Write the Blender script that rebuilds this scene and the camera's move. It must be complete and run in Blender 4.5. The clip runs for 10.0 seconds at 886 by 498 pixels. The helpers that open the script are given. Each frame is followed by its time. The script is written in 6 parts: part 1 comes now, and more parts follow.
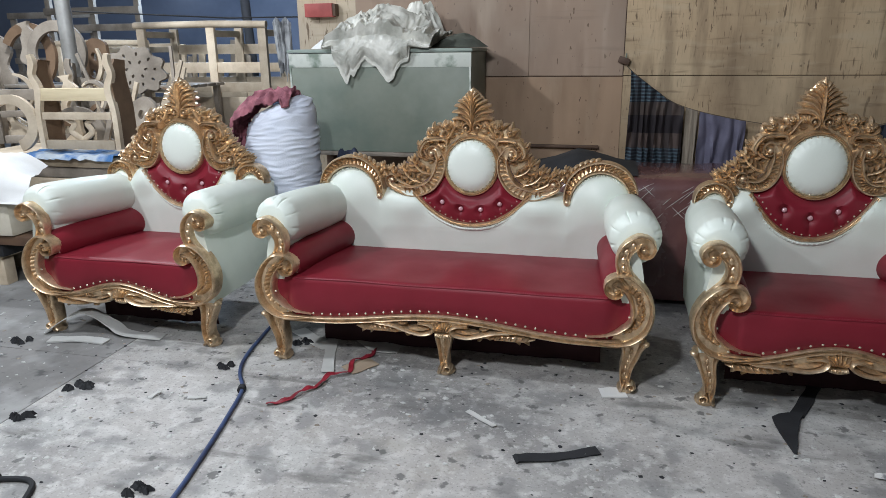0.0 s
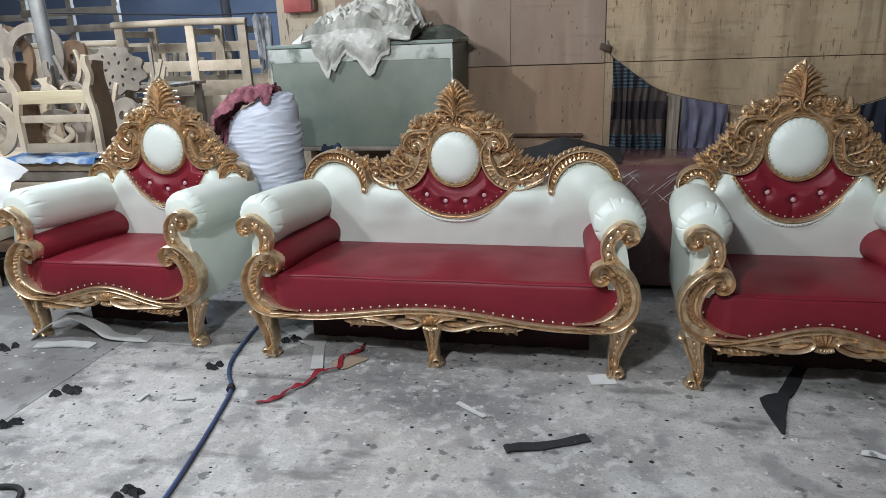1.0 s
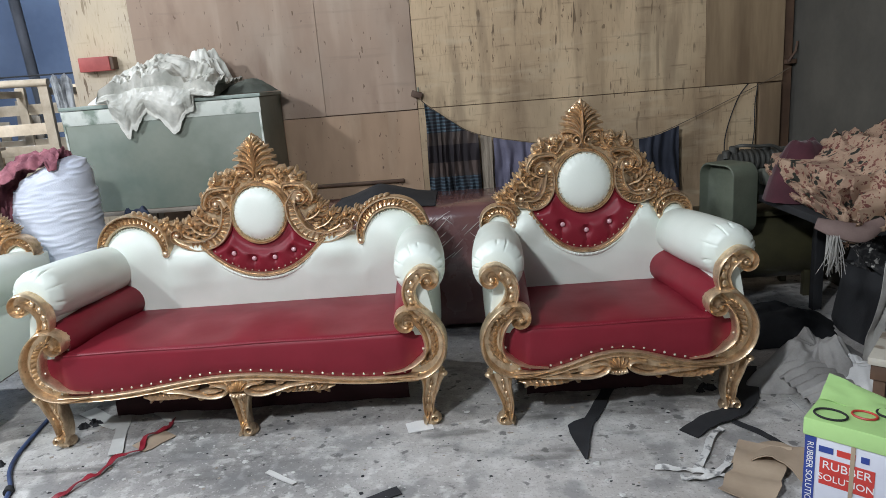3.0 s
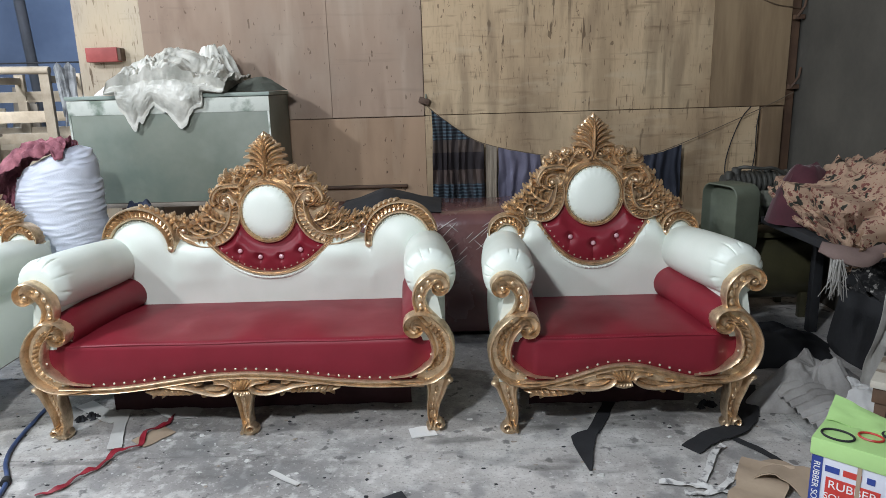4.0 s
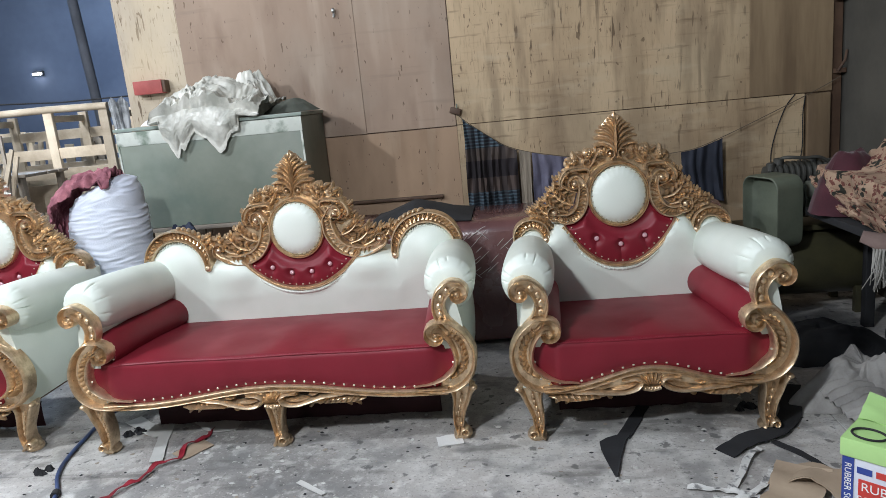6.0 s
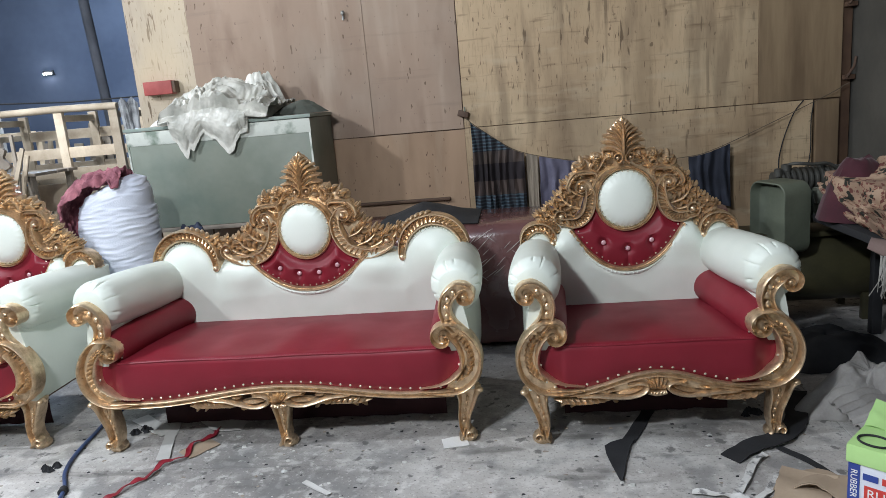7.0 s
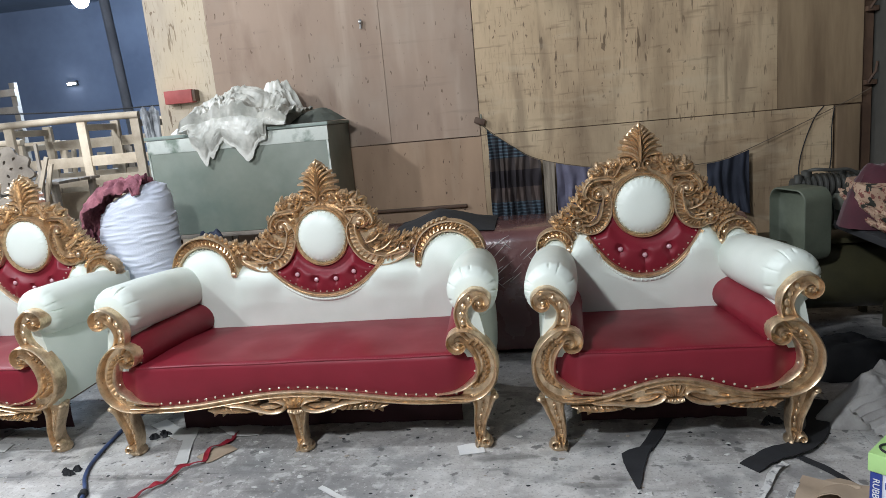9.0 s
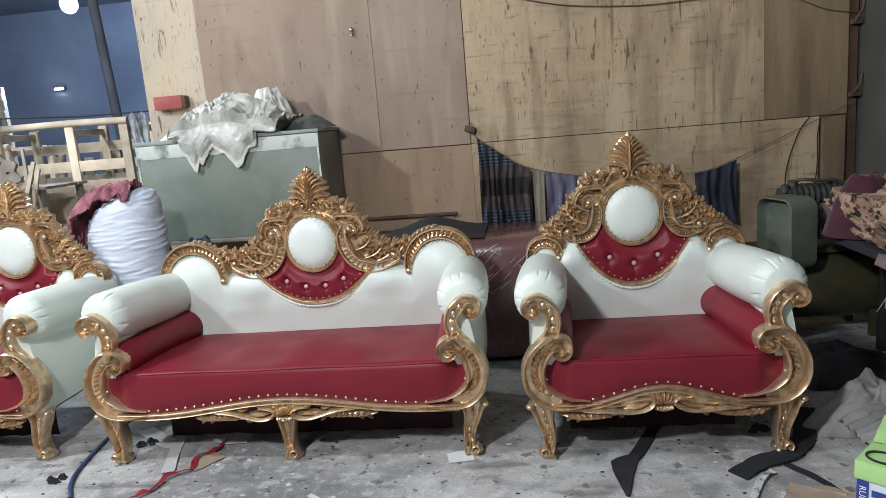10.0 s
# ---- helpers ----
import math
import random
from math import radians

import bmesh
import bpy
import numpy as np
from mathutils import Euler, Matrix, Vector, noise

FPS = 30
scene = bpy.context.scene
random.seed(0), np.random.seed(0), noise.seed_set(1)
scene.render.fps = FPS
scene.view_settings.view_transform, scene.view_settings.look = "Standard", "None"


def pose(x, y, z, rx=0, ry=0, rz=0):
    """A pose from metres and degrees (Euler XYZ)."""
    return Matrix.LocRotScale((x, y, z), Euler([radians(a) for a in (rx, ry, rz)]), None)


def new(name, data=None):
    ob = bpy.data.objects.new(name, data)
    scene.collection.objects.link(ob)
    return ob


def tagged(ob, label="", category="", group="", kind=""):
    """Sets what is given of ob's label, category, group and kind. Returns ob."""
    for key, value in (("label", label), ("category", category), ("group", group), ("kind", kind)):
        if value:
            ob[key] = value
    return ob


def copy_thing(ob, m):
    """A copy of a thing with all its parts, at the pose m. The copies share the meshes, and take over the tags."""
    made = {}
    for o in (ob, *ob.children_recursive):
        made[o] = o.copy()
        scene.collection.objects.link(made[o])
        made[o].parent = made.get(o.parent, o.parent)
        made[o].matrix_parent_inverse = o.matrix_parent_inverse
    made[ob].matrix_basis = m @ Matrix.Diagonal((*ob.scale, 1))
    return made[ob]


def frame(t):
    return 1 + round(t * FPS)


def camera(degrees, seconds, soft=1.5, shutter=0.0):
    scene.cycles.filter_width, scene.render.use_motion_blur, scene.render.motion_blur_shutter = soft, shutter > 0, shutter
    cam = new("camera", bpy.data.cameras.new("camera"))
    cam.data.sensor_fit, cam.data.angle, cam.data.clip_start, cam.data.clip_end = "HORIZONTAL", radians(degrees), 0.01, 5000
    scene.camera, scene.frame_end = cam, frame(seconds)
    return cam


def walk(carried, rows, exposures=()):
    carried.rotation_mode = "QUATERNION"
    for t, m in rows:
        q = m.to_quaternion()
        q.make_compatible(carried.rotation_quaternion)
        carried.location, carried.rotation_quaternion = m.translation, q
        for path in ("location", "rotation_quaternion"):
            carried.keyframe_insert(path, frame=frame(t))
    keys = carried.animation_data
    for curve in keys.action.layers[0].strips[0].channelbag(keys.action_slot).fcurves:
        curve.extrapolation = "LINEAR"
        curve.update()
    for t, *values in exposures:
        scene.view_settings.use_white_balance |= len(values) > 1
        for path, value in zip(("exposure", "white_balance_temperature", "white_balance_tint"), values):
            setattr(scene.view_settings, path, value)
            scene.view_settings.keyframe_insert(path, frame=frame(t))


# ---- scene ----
cam = camera(65.9, 10.0, soft=0.75)
METRES, EYE, TILT, LEAN, TURN = 0.93, 1.447, 0.0, 0.0, 13.6
ROWS = [
    (0.0, 0.0, 0.0, 0.0, -0.2, -16.57, 0.66),
    (0.5, -0.008, -0.0084, 0.0036, 0.66, -16.21, 1.17),
    (1.0, 0.0264, 0.0056, -0.0018, -1.44, -17.24, 2.16),
    (1.5, 0.1487, 0.0316, -0.0023, -7.77, -16.27, 2.69),
    (2.0, 0.3164, 0.0192, -0.0087, -10.55, -14.66, 2.16),
    (2.5, 0.4084, 0.0127, -0.0126, -12.33, -14.14, 5.12),
    (4.0, 0.2403, 0.0388, -0.0069, -13.6, -13.49, 1.58),
    (4.5, 0.2499, 0.0014, -0.0004, -10.88, -11.06, 0.38),
    (5.0, 0.3191, -0.0144, -0.0047, -9.1, -10.82, 1.64),
    (5.5, 0.4101, -0.023, -0.0317, -7.92, -11.5, 3.04),
    (6.0, 0.4593, -0.0173, -0.0282, -8.59, -12.32, 5.39),
    (7.5, 0.4454, -0.0316, -0.0256, -7.84, -11.42, 4.67),
    (8.0, 0.4762, -0.0391, -0.0309, -8.98, -10.52, 5.42),
    (8.5, 0.4526, -0.038, -0.0294, -8.18, -10.83, 5.25),
    (9.0, 0.4555, -0.0357, -0.0318, -6.57, -11.27, 5.16),
    (9.5, 0.4631, -0.0378, -0.0329, -7.79, -11.09, 5.04),
    (10.0, 0.4467, -0.0404, -0.032, -7.45, -10.69, 4.72),
]
walk(cam, [(t, pose(0, 0, EYE, TILT, LEAN, TURN) @ pose(METRES * x, METRES * y, METRES * z, 90 + pitch, roll, yaw)) for t, x, y, z, yaw, pitch, roll in ROWS],
     exposures=[(0.0, -0.25), (1.5, -0.17), (2.5, 0.03), (4.0, 0.08), (10.0, 0.08)])

# ---- light: strong main and side bulbs over the floor, two added fills, one far lamp ----
def point_lamp(name, at, watts, colour, radius):
    data = bpy.data.lights.new(name, "POINT")
    data.energy, data.color, data.shadow_soft_size = watts, colour, radius
    ob = new(name, data)
    ob.location = at
    return ob


point_lamp("bulb_light_main", (-0.85, 0.1, 2.78), 335, (0.91, 0.95, 1.0), 0.12)
point_lamp("bulb_light_side", (-3.3, 1.6, 3.4), 340, (0.9, 0.95, 1.0), 0.1)
# left and rear: unseen fill lights, added to brighten the wood frames and the front
point_lamp("fill_light_left", (-4.4, 4.3, 3.2), 260, (0.9, 0.95, 1.0), 0.1)
point_lamp("fill_light_rear", (-1.4, -3.4, 3.2), 60, (0.91, 0.96, 1.0), 0.12)
point_lamp("bulb_light_far", (-5.4, 8.8, 3.1), 500, (0.55, 0.74, 1.0), 0.1)

world = bpy.data.worlds.new("night")
scene.world = world
world.use_nodes = True
world.node_tree.nodes["Background"].inputs[0].default_value = (0.02, 0.025, 0.035, 1)
world.node_tree.nodes["Background"].inputs[1].default_value = 0.3


# ---- materials ----
def mat(name, base, dark=None, rough=0.6, metal=0.0, scale=6.0, fine=60.0, bump=0.15, stretch=(1, 1, 1), contrast=(0.35, 0.7),
        rough_var=0.12, sheen=0.0, coat=0.0, per_object=0.0, bump_dist=0.004):
    """A procedural surface: two noises mix base and dark, vary the roughness and raise fine relief."""
    m = bpy.data.materials.new(name)
    m.use_nodes = True
    nt = m.node_tree
    n, l = nt.nodes, nt.links
    b = n["Principled BSDF"]
    dark = dark or tuple(c * 0.72 for c in base)
    tc = n.new("ShaderNodeTexCoord")
    mp = n.new("ShaderNodeMapping")
    mp.inputs["Scale"].default_value = stretch
    l.new(tc.outputs["Object"], mp.inputs[0])
    big, small = n.new("ShaderNodeTexNoise"), n.new("ShaderNodeTexNoise")
    for tex, s, d in ((big, scale, 5), (small, fine, 3)):
        tex.inputs["Scale"].default_value, tex.inputs["Detail"].default_value = s, d
        l.new(mp.outputs[0], tex.inputs["Vector"])
    ramp = n.new("ShaderNodeMapRange")
    ramp.inputs[1].default_value, ramp.inputs[2].default_value = contrast
    l.new(big.outputs[0], ramp.inputs[0])
    add = n.new("ShaderNodeMath")
    add.operation = "MULTIPLY_ADD"
    add.inputs[1].default_value, add.inputs[2].default_value = 0.5, -0.25
    l.new(small.outputs[0], add.inputs[0])
    tot = n.new("ShaderNodeMath")
    tot.use_clamp = True
    l.new(ramp.outputs[0], tot.inputs[0])
    l.new(add.outputs[0], tot.inputs[1])
    mix = n.new("ShaderNodeMix")
    mix.data_type = "RGBA"
    mix.inputs[6].default_value, mix.inputs[7].default_value = (*base, 1), (*dark, 1)
    l.new(tot.outputs[0], mix.inputs[0])
    out = mix.outputs[2]
    if per_object:
        info, hsv, mr = n.new("ShaderNodeObjectInfo"), n.new("ShaderNodeHueSaturation"), n.new("ShaderNodeMapRange")
        mr.inputs[3].default_value, mr.inputs[4].default_value = 1 - per_object, 1 + per_object
        l.new(info.outputs["Random"], mr.inputs[0])
        l.new(mr.outputs[0], hsv.inputs["Value"])
        l.new(out, hsv.inputs["Color"])
        out = hsv.outputs[0]
    l.new(out, b.inputs["Base Color"])
    rr = n.new("ShaderNodeMapRange")
    rr.inputs[3].default_value, rr.inputs[4].default_value = max(0.02, rough - rough_var), min(1, rough + rough_var)
    l.new(big.outputs[0], rr.inputs[0])
    l.new(rr.outputs[0], b.inputs["Roughness"])
    b.inputs["Metallic"].default_value = metal
    b.inputs["Sheen Weight"].default_value = sheen
    b.inputs["Coat Weight"].default_value = coat
    if bump:
        bp = n.new("ShaderNodeBump")
        bp.inputs["Strength"].default_value, bp.inputs["Distance"].default_value = bump, bump_dist
        l.new(small.outputs[0], bp.inputs["Height"])
        l.new(bp.outputs[0], b.inputs["Normal"])
    return m


GOLD = mat("gold_paint", (0.785, 0.605, 0.405), (0.44, 0.305, 0.185), rough=0.34, metal=0.80, scale=30, contrast=(0.40, 0.78), fine=120, bump=0.25)
RED = mat("red_leather", (0.215, 0.015, 0.028), (0.18, 0.012, 0.022), rough=0.47, scale=5, fine=220, bump=0.12, bump_dist=0.001)
WHITE = mat("white_leather", (0.74, 0.79, 0.725), (0.66, 0.72, 0.65), rough=0.42, scale=4, fine=200, bump=0.1, bump_dist=0.001)
RED.node_tree.nodes["Principled BSDF"].inputs["Specular IOR Level"].default_value = 0.32
STUD = mat("pearl_stud", (0.85, 0.78, 0.62), rough=0.25, metal=0.4, fine=30, bump=0)
UNDER_SHADE = mat("dark_red_under_shade", (0.040, 0.007, 0.010), (0.025, 0.005, 0.007), rough=0.8, scale=5, fine=120)
BUTTON = mat("crystal_button", (0.80, 0.50, 0.54), rough=0.2, metal=0.2, fine=30, bump=0)
PLY = mat("plywood", (0.60, 0.445, 0.28), (0.42, 0.30, 0.18), rough=0.7, scale=1.6, fine=22, bump=0.2, stretch=(1, 1, 0.25), contrast=(0.3, 0.75))
PLY_STAINED = mat("plywood_stained", (0.34, 0.245, 0.145), (0.18, 0.12, 0.068), rough=0.7, scale=2.2, fine=22, bump=0.2, stretch=(2.5, 1, 0.3), contrast=(0.35, 0.65))
PLY_PINK = mat("plywood_pinkish", (0.37, 0.265, 0.195), (0.27, 0.19, 0.14), rough=0.7, scale=1.5, fine=20, bump=0.2, stretch=(1, 1, 0.3))
PLY_TAN = mat("plywood_tan", (0.40, 0.27, 0.175), (0.29, 0.19, 0.12), rough=0.7, scale=1.8, fine=22, bump=0.2, stretch=(1, 1, 0.3))
PLY_PALE = mat("plywood_pale", (0.50, 0.42, 0.32), (0.38, 0.31, 0.23), rough=0.7, scale=2.5, fine=25, bump=0.2, stretch=(1, 1, 0.3))
CONCRETE = mat("concrete_floor", (0.475, 0.455, 0.435), (0.33, 0.315, 0.30), rough=0.8, scale=1.3, fine=26, bump=0.5, bump_dist=0.006)
PLASTER = mat("grey_plaster", (0.14, 0.14, 0.13), (0.09, 0.09, 0.083), rough=0.85, scale=1.5, fine=30, bump=0.3)
FARWALL = mat("blue_far_wall", (0.125, 0.145, 0.195), (0.08, 0.095, 0.135), rough=0.8, scale=0.8, fine=8, bump=0.1)
ROOF = mat("roof_sheet", (0.13, 0.15, 0.19), (0.08, 0.095, 0.12), rough=0.7, scale=0.7, fine=10)
GREEN = mat("green_painted_steel", (0.215, 0.237, 0.195), (0.16, 0.187, 0.15), rough=0.45, scale=2.2, fine=40, bump=0.08)
WOOD = mat("raw_pale_wood", (0.66, 0.56, 0.43), (0.44, 0.35, 0.25), rough=0.75, scale=5, fine=50, bump=0.25, stretch=(1, 1, 1), per_object=0.25)
WOOD_GREY = mat("weathered_wood", (0.34, 0.295, 0.245), (0.19, 0.16, 0.13), rough=0.8, scale=5, fine=50, bump=0.3, per_object=0.2)
WOOD_FRESH = mat("fresh_yellow_wood", (0.80, 0.68, 0.46), (0.62, 0.50, 0.31), rough=0.7, scale=4, fine=50, bump=0.2, stretch=(0.4, 1, 4))
WOOD_BROWN = mat("brown_sawn_wood", (0.24, 0.155, 0.095), (0.15, 0.092, 0.055), rough=0.75, scale=5, fine=50, bump=0.25)
BROWN = mat("dark_brown_wood", (0.13, 0.075, 0.045), (0.08, 0.045, 0.03), rough=0.6, scale=6, fine=60)
DARK = mat("dark_cloth", (0.02, 0.021, 0.024), rough=0.85, scale=8, fine=120, bump=0.3)
NAVY = mat("navy_cloth", (0.03, 0.04, 0.075), rough=0.85, scale=8, fine=120, bump=0.3)
SACK = mat("white_woven_sack", (0.70, 0.735, 0.83), (0.60, 0.64, 0.74), rough=0.5, scale=5, fine=160, bump=0.3)
PLASTIC = mat("crumpled_plastic_sheet", (0.69, 0.68, 0.615), (0.38, 0.38, 0.335), rough=0.36, scale=9, fine=40, bump=0.3, contrast=(0.4, 0.65))
SHEET = mat("white_cotton_sheet", (0.75, 0.75, 0.74), (0.65, 0.65, 0.64), rough=0.8, scale=4, fine=120, bump=0.2)
MAROON = mat("plastic_wrapped_maroon", (0.16, 0.075, 0.07), (0.10, 0.045, 0.045), rough=0.25, scale=5, fine=30, bump=0.5, coat=0.6)


def overlay(m, colour, scale, stretch, lo, hi, strength=1.0, offset=0.0, detail=4.0):
    """Marks of a second colour where a stretched noise passes a threshold: flecks, stains, scuffs."""
    n, l = m.node_tree.nodes, m.node_tree.links
    b = n["Principled BSDF"]
    tc, mp, nz, r, mix = n.new("ShaderNodeTexCoord"), n.new("ShaderNodeMapping"), n.new("ShaderNodeTexNoise"), n.new("ShaderNodeMapRange"), n.new("ShaderNodeMix")
    mp.inputs["Scale"].default_value, mp.inputs["Location"].default_value = stretch, (offset, offset, offset)
    l.new(tc.outputs["Object"], mp.inputs[0])
    nz.inputs["Scale"].default_value, nz.inputs["Detail"].default_value = scale, detail
    l.new(mp.outputs[0], nz.inputs["Vector"])
    r.inputs[1].default_value, r.inputs[2].default_value, r.inputs[4].default_value = lo, hi, strength
    l.new(nz.outputs[0], r.inputs[0])
    mix.data_type = "RGBA"
    mix.inputs[7].default_value = (*colour, 1)
    l.new(r.outputs[0], mix.inputs[0])
    l.new(b.inputs["Base Color"].links[0].from_socket, mix.inputs[6])
    l.new(mix.outputs[2], b.inputs["Base Color"])
    return m


# sheets of plywood: upright flecks, level scuffs, damp stains
for m, k in ((PLY, 0.0), (PLY_PALE, 7.0)):
    overlay(m, (0.24, 0.165, 0.095), 26, (4, 4, 0.5), 0.55, 0.70, 0.35, 113 + k, 5)
    overlay(m, (0.10, 0.06, 0.03), 13, (6, 6, 0.8), 0.655, 0.70, 0.85, 3 + k, 3)
    overlay(m, (0.10, 0.06, 0.03), 6, (5, 5, 0.7), 0.655, 0.69, 0.85, 83 + k, 3)
    overlay(m, (0.14, 0.09, 0.05), 30, (1, 1, 0.6), 0.70, 0.73, 0.8, 57 + k, 2)
    overlay(m, (0.62, 0.50, 0.33), 1.6, (1, 1, 1), 0.5, 0.7, 0.5, 41 + k, 7)
    overlay(m, (0.20, 0.13, 0.07), 4.0, (0.6, 0.6, 5), 0.62, 0.74, 0.4, 11 + k)
    overlay(m, (0.20, 0.14, 0.08), 1.1, (2.5, 2.5, 0.5), 0.55, 0.75, 0.55, 21 + k)
overlay(PLY_PINK, (0.10, 0.06, 0.03), 9, (5, 5, 1.5), 0.70, 0.73, 0.8, 5, 2)
overlay(PLY_PINK, (0.22, 0.16, 0.12), 1.3, (1.5, 1.5, 0.6), 0.5, 0.75, 0.6, 15)
overlay(PLY_PINK, (0.50, 0.39, 0.30), 2.2, (3, 3, 0.3), 0.55, 0.7, 0.5, 25)
overlay(PLY_TAN, (0.09, 0.05, 0.03), 11, (3, 3, 1.4), 0.665, 0.695, 0.9, 7, 2)
overlay(PLY_TAN, (0.16, 0.10, 0.06), 1.5, (2.0, 1, 0.6), 0.48, 0.70, 0.6, 17, 8)
overlay(PLY_TAN, (0.50, 0.38, 0.27), 2.8, (2.2, 1, 0.4), 0.56, 0.72, 0.5, 27, 8)
overlay(PLY_PINK, (0.16, 0.11, 0.085), 34, (1, 1, 0.7), 0.71, 0.74, 0.7, 37, 2)
overlay(PLY_PINK, (0.20, 0.15, 0.115), 5.0, (0.4, 1, 4.0), 0.62, 0.74, 0.35, 47, 6)
# concrete: dust, damp patches, pits and dark specks
overlay(CONCRETE, (0.56, 0.56, 0.54), 2.6, (1, 1, 1), 0.50, 0.68, 0.7, 2, 8)
overlay(CONCRETE, (0.15, 0.15, 0.147), 1.1, (1, 1, 1), 0.52, 0.66, 0.75, 8, 9)
overlay(CONCRETE, (0.60, 0.59, 0.57), 17, (1, 1, 1), 0.52, 0.62, 0.5, 52, 10)
overlay(CONCRETE, (0.13, 0.128, 0.122), 90, (1, 1, 1), 0.56, 0.68, 0.5, 152, 5)
overlay(CONCRETE, (0.66, 0.65, 0.62), 70, (1, 1, 1), 0.60, 0.70, 0.4, 172, 5)
overlay(CONCRETE, (0.18, 0.18, 0.178), 5.5, (1, 1, 1), 0.52, 0.62, 0.65, 62, 10)
overlay(CONCRETE, (0.30, 0.27, 0.22), 1.7, (1, 1, 1), 0.58, 0.7, 0.5, 31, 8)
overlay(CONCRETE, (0.07, 0.07, 0.068), 40, (1, 1, 1), 0.66, 0.74, 0.55, 14, 7)
overlay(CONCRETE, (0.09, 0.09, 0.088), 15, (1, 1, 1), 0.62, 0.67, 0.75, 44, 9)
overlay(CONCRETE, (0.62, 0.61, 0.58), 46, (1, 1, 1), 0.64, 0.70, 0.6, 74, 6)
overlay(CONCRETE, (0.11, 0.108, 0.10), 2.6, (1, 3.5, 1), 0.60, 0.68, 0.6, 94, 10)
overlay(GREEN, (0.09, 0.14, 0.12), 2.0, (1, 1, 1), 0.5, 0.7, 0.6, 6, 6)
overlay(GREEN, (0.30, 0.33, 0.28), 2.4, (1, 1, 1), 0.46, 0.68, 0.6, 16, 7)
overlay(PLY, (0.21, 0.145, 0.088), 1.0, (1.6, 1, 0.8), 0.46, 0.62, 0.65, 71, 9)
overlay(PLY, (0.15, 0.098, 0.055), 9.0, (0.45, 1, 3.2), 0.60, 0.70, 0.5, 33, 8)
overlay(PLY, (0.11, 0.07, 0.038), 2.4, (4.5, 1, 0.22), 0.62, 0.68, 0.6, 63, 9)
overlay(PLY, (0.17, 0.115, 0.07), 3.2, (2.4, 1, 0.35), 0.52, 0.66, 0.5, 83, 8)
overlay(PLY, (0.60, 0.50, 0.35), 5.0, (0.5, 1, 2.0), 0.58, 0.72, 0.4, 93, 8)
overlay(PLY_PINK, (0.42, 0.35, 0.28), 1.2, (1.2, 1, 0.8), 0.48, 0.68, 0.6, 101, 9)
overlay(PLY_PINK, (0.19, 0.12, 0.085), 3.0, (1.5, 1, 0.5), 0.58, 0.72, 0.5, 111, 9)
overlay(PLY_STAINED, (0.13, 0.088, 0.055), 1.4, (1.8, 1, 0.7), 0.42, 0.62, 0.65, 121, 9)


# ---- mesh helpers ----
def part(name, bm, material, parent=None, label="", smooth=True):
    """Links a bmesh as one mesh object under a thing or a part."""
    me = bpy.data.meshes.new(name)
    bmesh.ops.recalc_face_normals(bm, faces=bm.faces)
    bm.to_mesh(me)
    bm.free()
    me.materials.append(material)
    if smooth:
        me.shade_smooth()
        me.set_sharp_from_angle(angle=radians(45))
    ob = new(name, me)
    if parent:
        ob.parent = parent
    if label:
        ob["label"] = label
    return ob


def thing(name, label, category, at=(0, 0, 0), rz=0.0, group="", kind=""):
    e = new(name)
    e.matrix_basis = pose(*at, 0, 0, rz)
    return tagged(e, label, category, group, kind)


def structure(name, bm, material, label, smooth=False):
    return tagged(part(name, bm, material, None, "", smooth), label, "structure", "", "structure")


def box(bm, lo, hi, bevel=0.0, m=None):
    """A box between two corners, with bevelled edges; m turns it."""
    tmp = bmesh.new()
    c, s = [(a + b) / 2 for a, b in zip(lo, hi)], [abs(b - a) for a, b in zip(lo, hi)]
    bmesh.ops.create_cube(tmp, size=1, matrix=Matrix.Translation(c) @ Matrix.Diagonal((*s, 1)))
    if bevel:
        bmesh.ops.bevel(tmp, geom=tmp.edges[:], offset=bevel, segments=2, affect="EDGES", profile=0.6)
    merge(bm, tmp, m)


def merge(bm, tmp, m=None):
    if m:
        bmesh.ops.transform(tmp, matrix=m, verts=tmp.verts)
    me = bpy.data.meshes.new("tmp")
    tmp.to_mesh(me)
    tmp.free()
    bm.from_mesh(me)
    bpy.data.meshes.remove(me)


def blob(bm, c, r, sub=2, m=None):
    tmp = bmesh.new()
    bmesh.ops.create_icosphere(tmp, subdivisions=sub, radius=1, matrix=Matrix.Translation(c) @ Matrix.Diagonal((*(r if isinstance(r, (tuple, list)) else (r, r, r)), 1)))
    merge(bm, tmp, m)


def crom(pts, n=6):
    """A smooth curve through points of any dimension."""
    p = [np.array(q, float) for q in pts]
    p = [2 * p[0] - p[1]] + p + [2 * p[-1] - p[-2]]
    out = []
    for i in range(1, len(p) - 2):
        a, b, c, d = p[i - 1:i + 3]
        for k in range(n):
            t = k / n
            out.append(0.5 * (2 * b + (c - a) * t + (2 * a - 5 * b + 4 * c - d) * t * t + (3 * b - a - 3 * c + d) * t ** 3))
    out.append(p[-2])
    return out


def lerp_list(v, n):
    return np.interp(np.linspace(0, 1, n), np.linspace(0, 1, len(v)), v)


def grid(bm, rows, close=False, caps=False):
    """Skins a list of equal rows of points with quads."""
    vs = [[bm.verts.new(p) for p in r] for r in rows]
    for a, b in zip(vs, vs[1:]):
        k = len(a)
        for i in range(k if close else k - 1):
            bm.faces.new((a[i], a[(i + 1) % k], b[(i + 1) % k], b[i]))
    if caps:
        bm.faces.new(vs[0][::-1])
        bm.faces.new(vs[-1])
    return vs


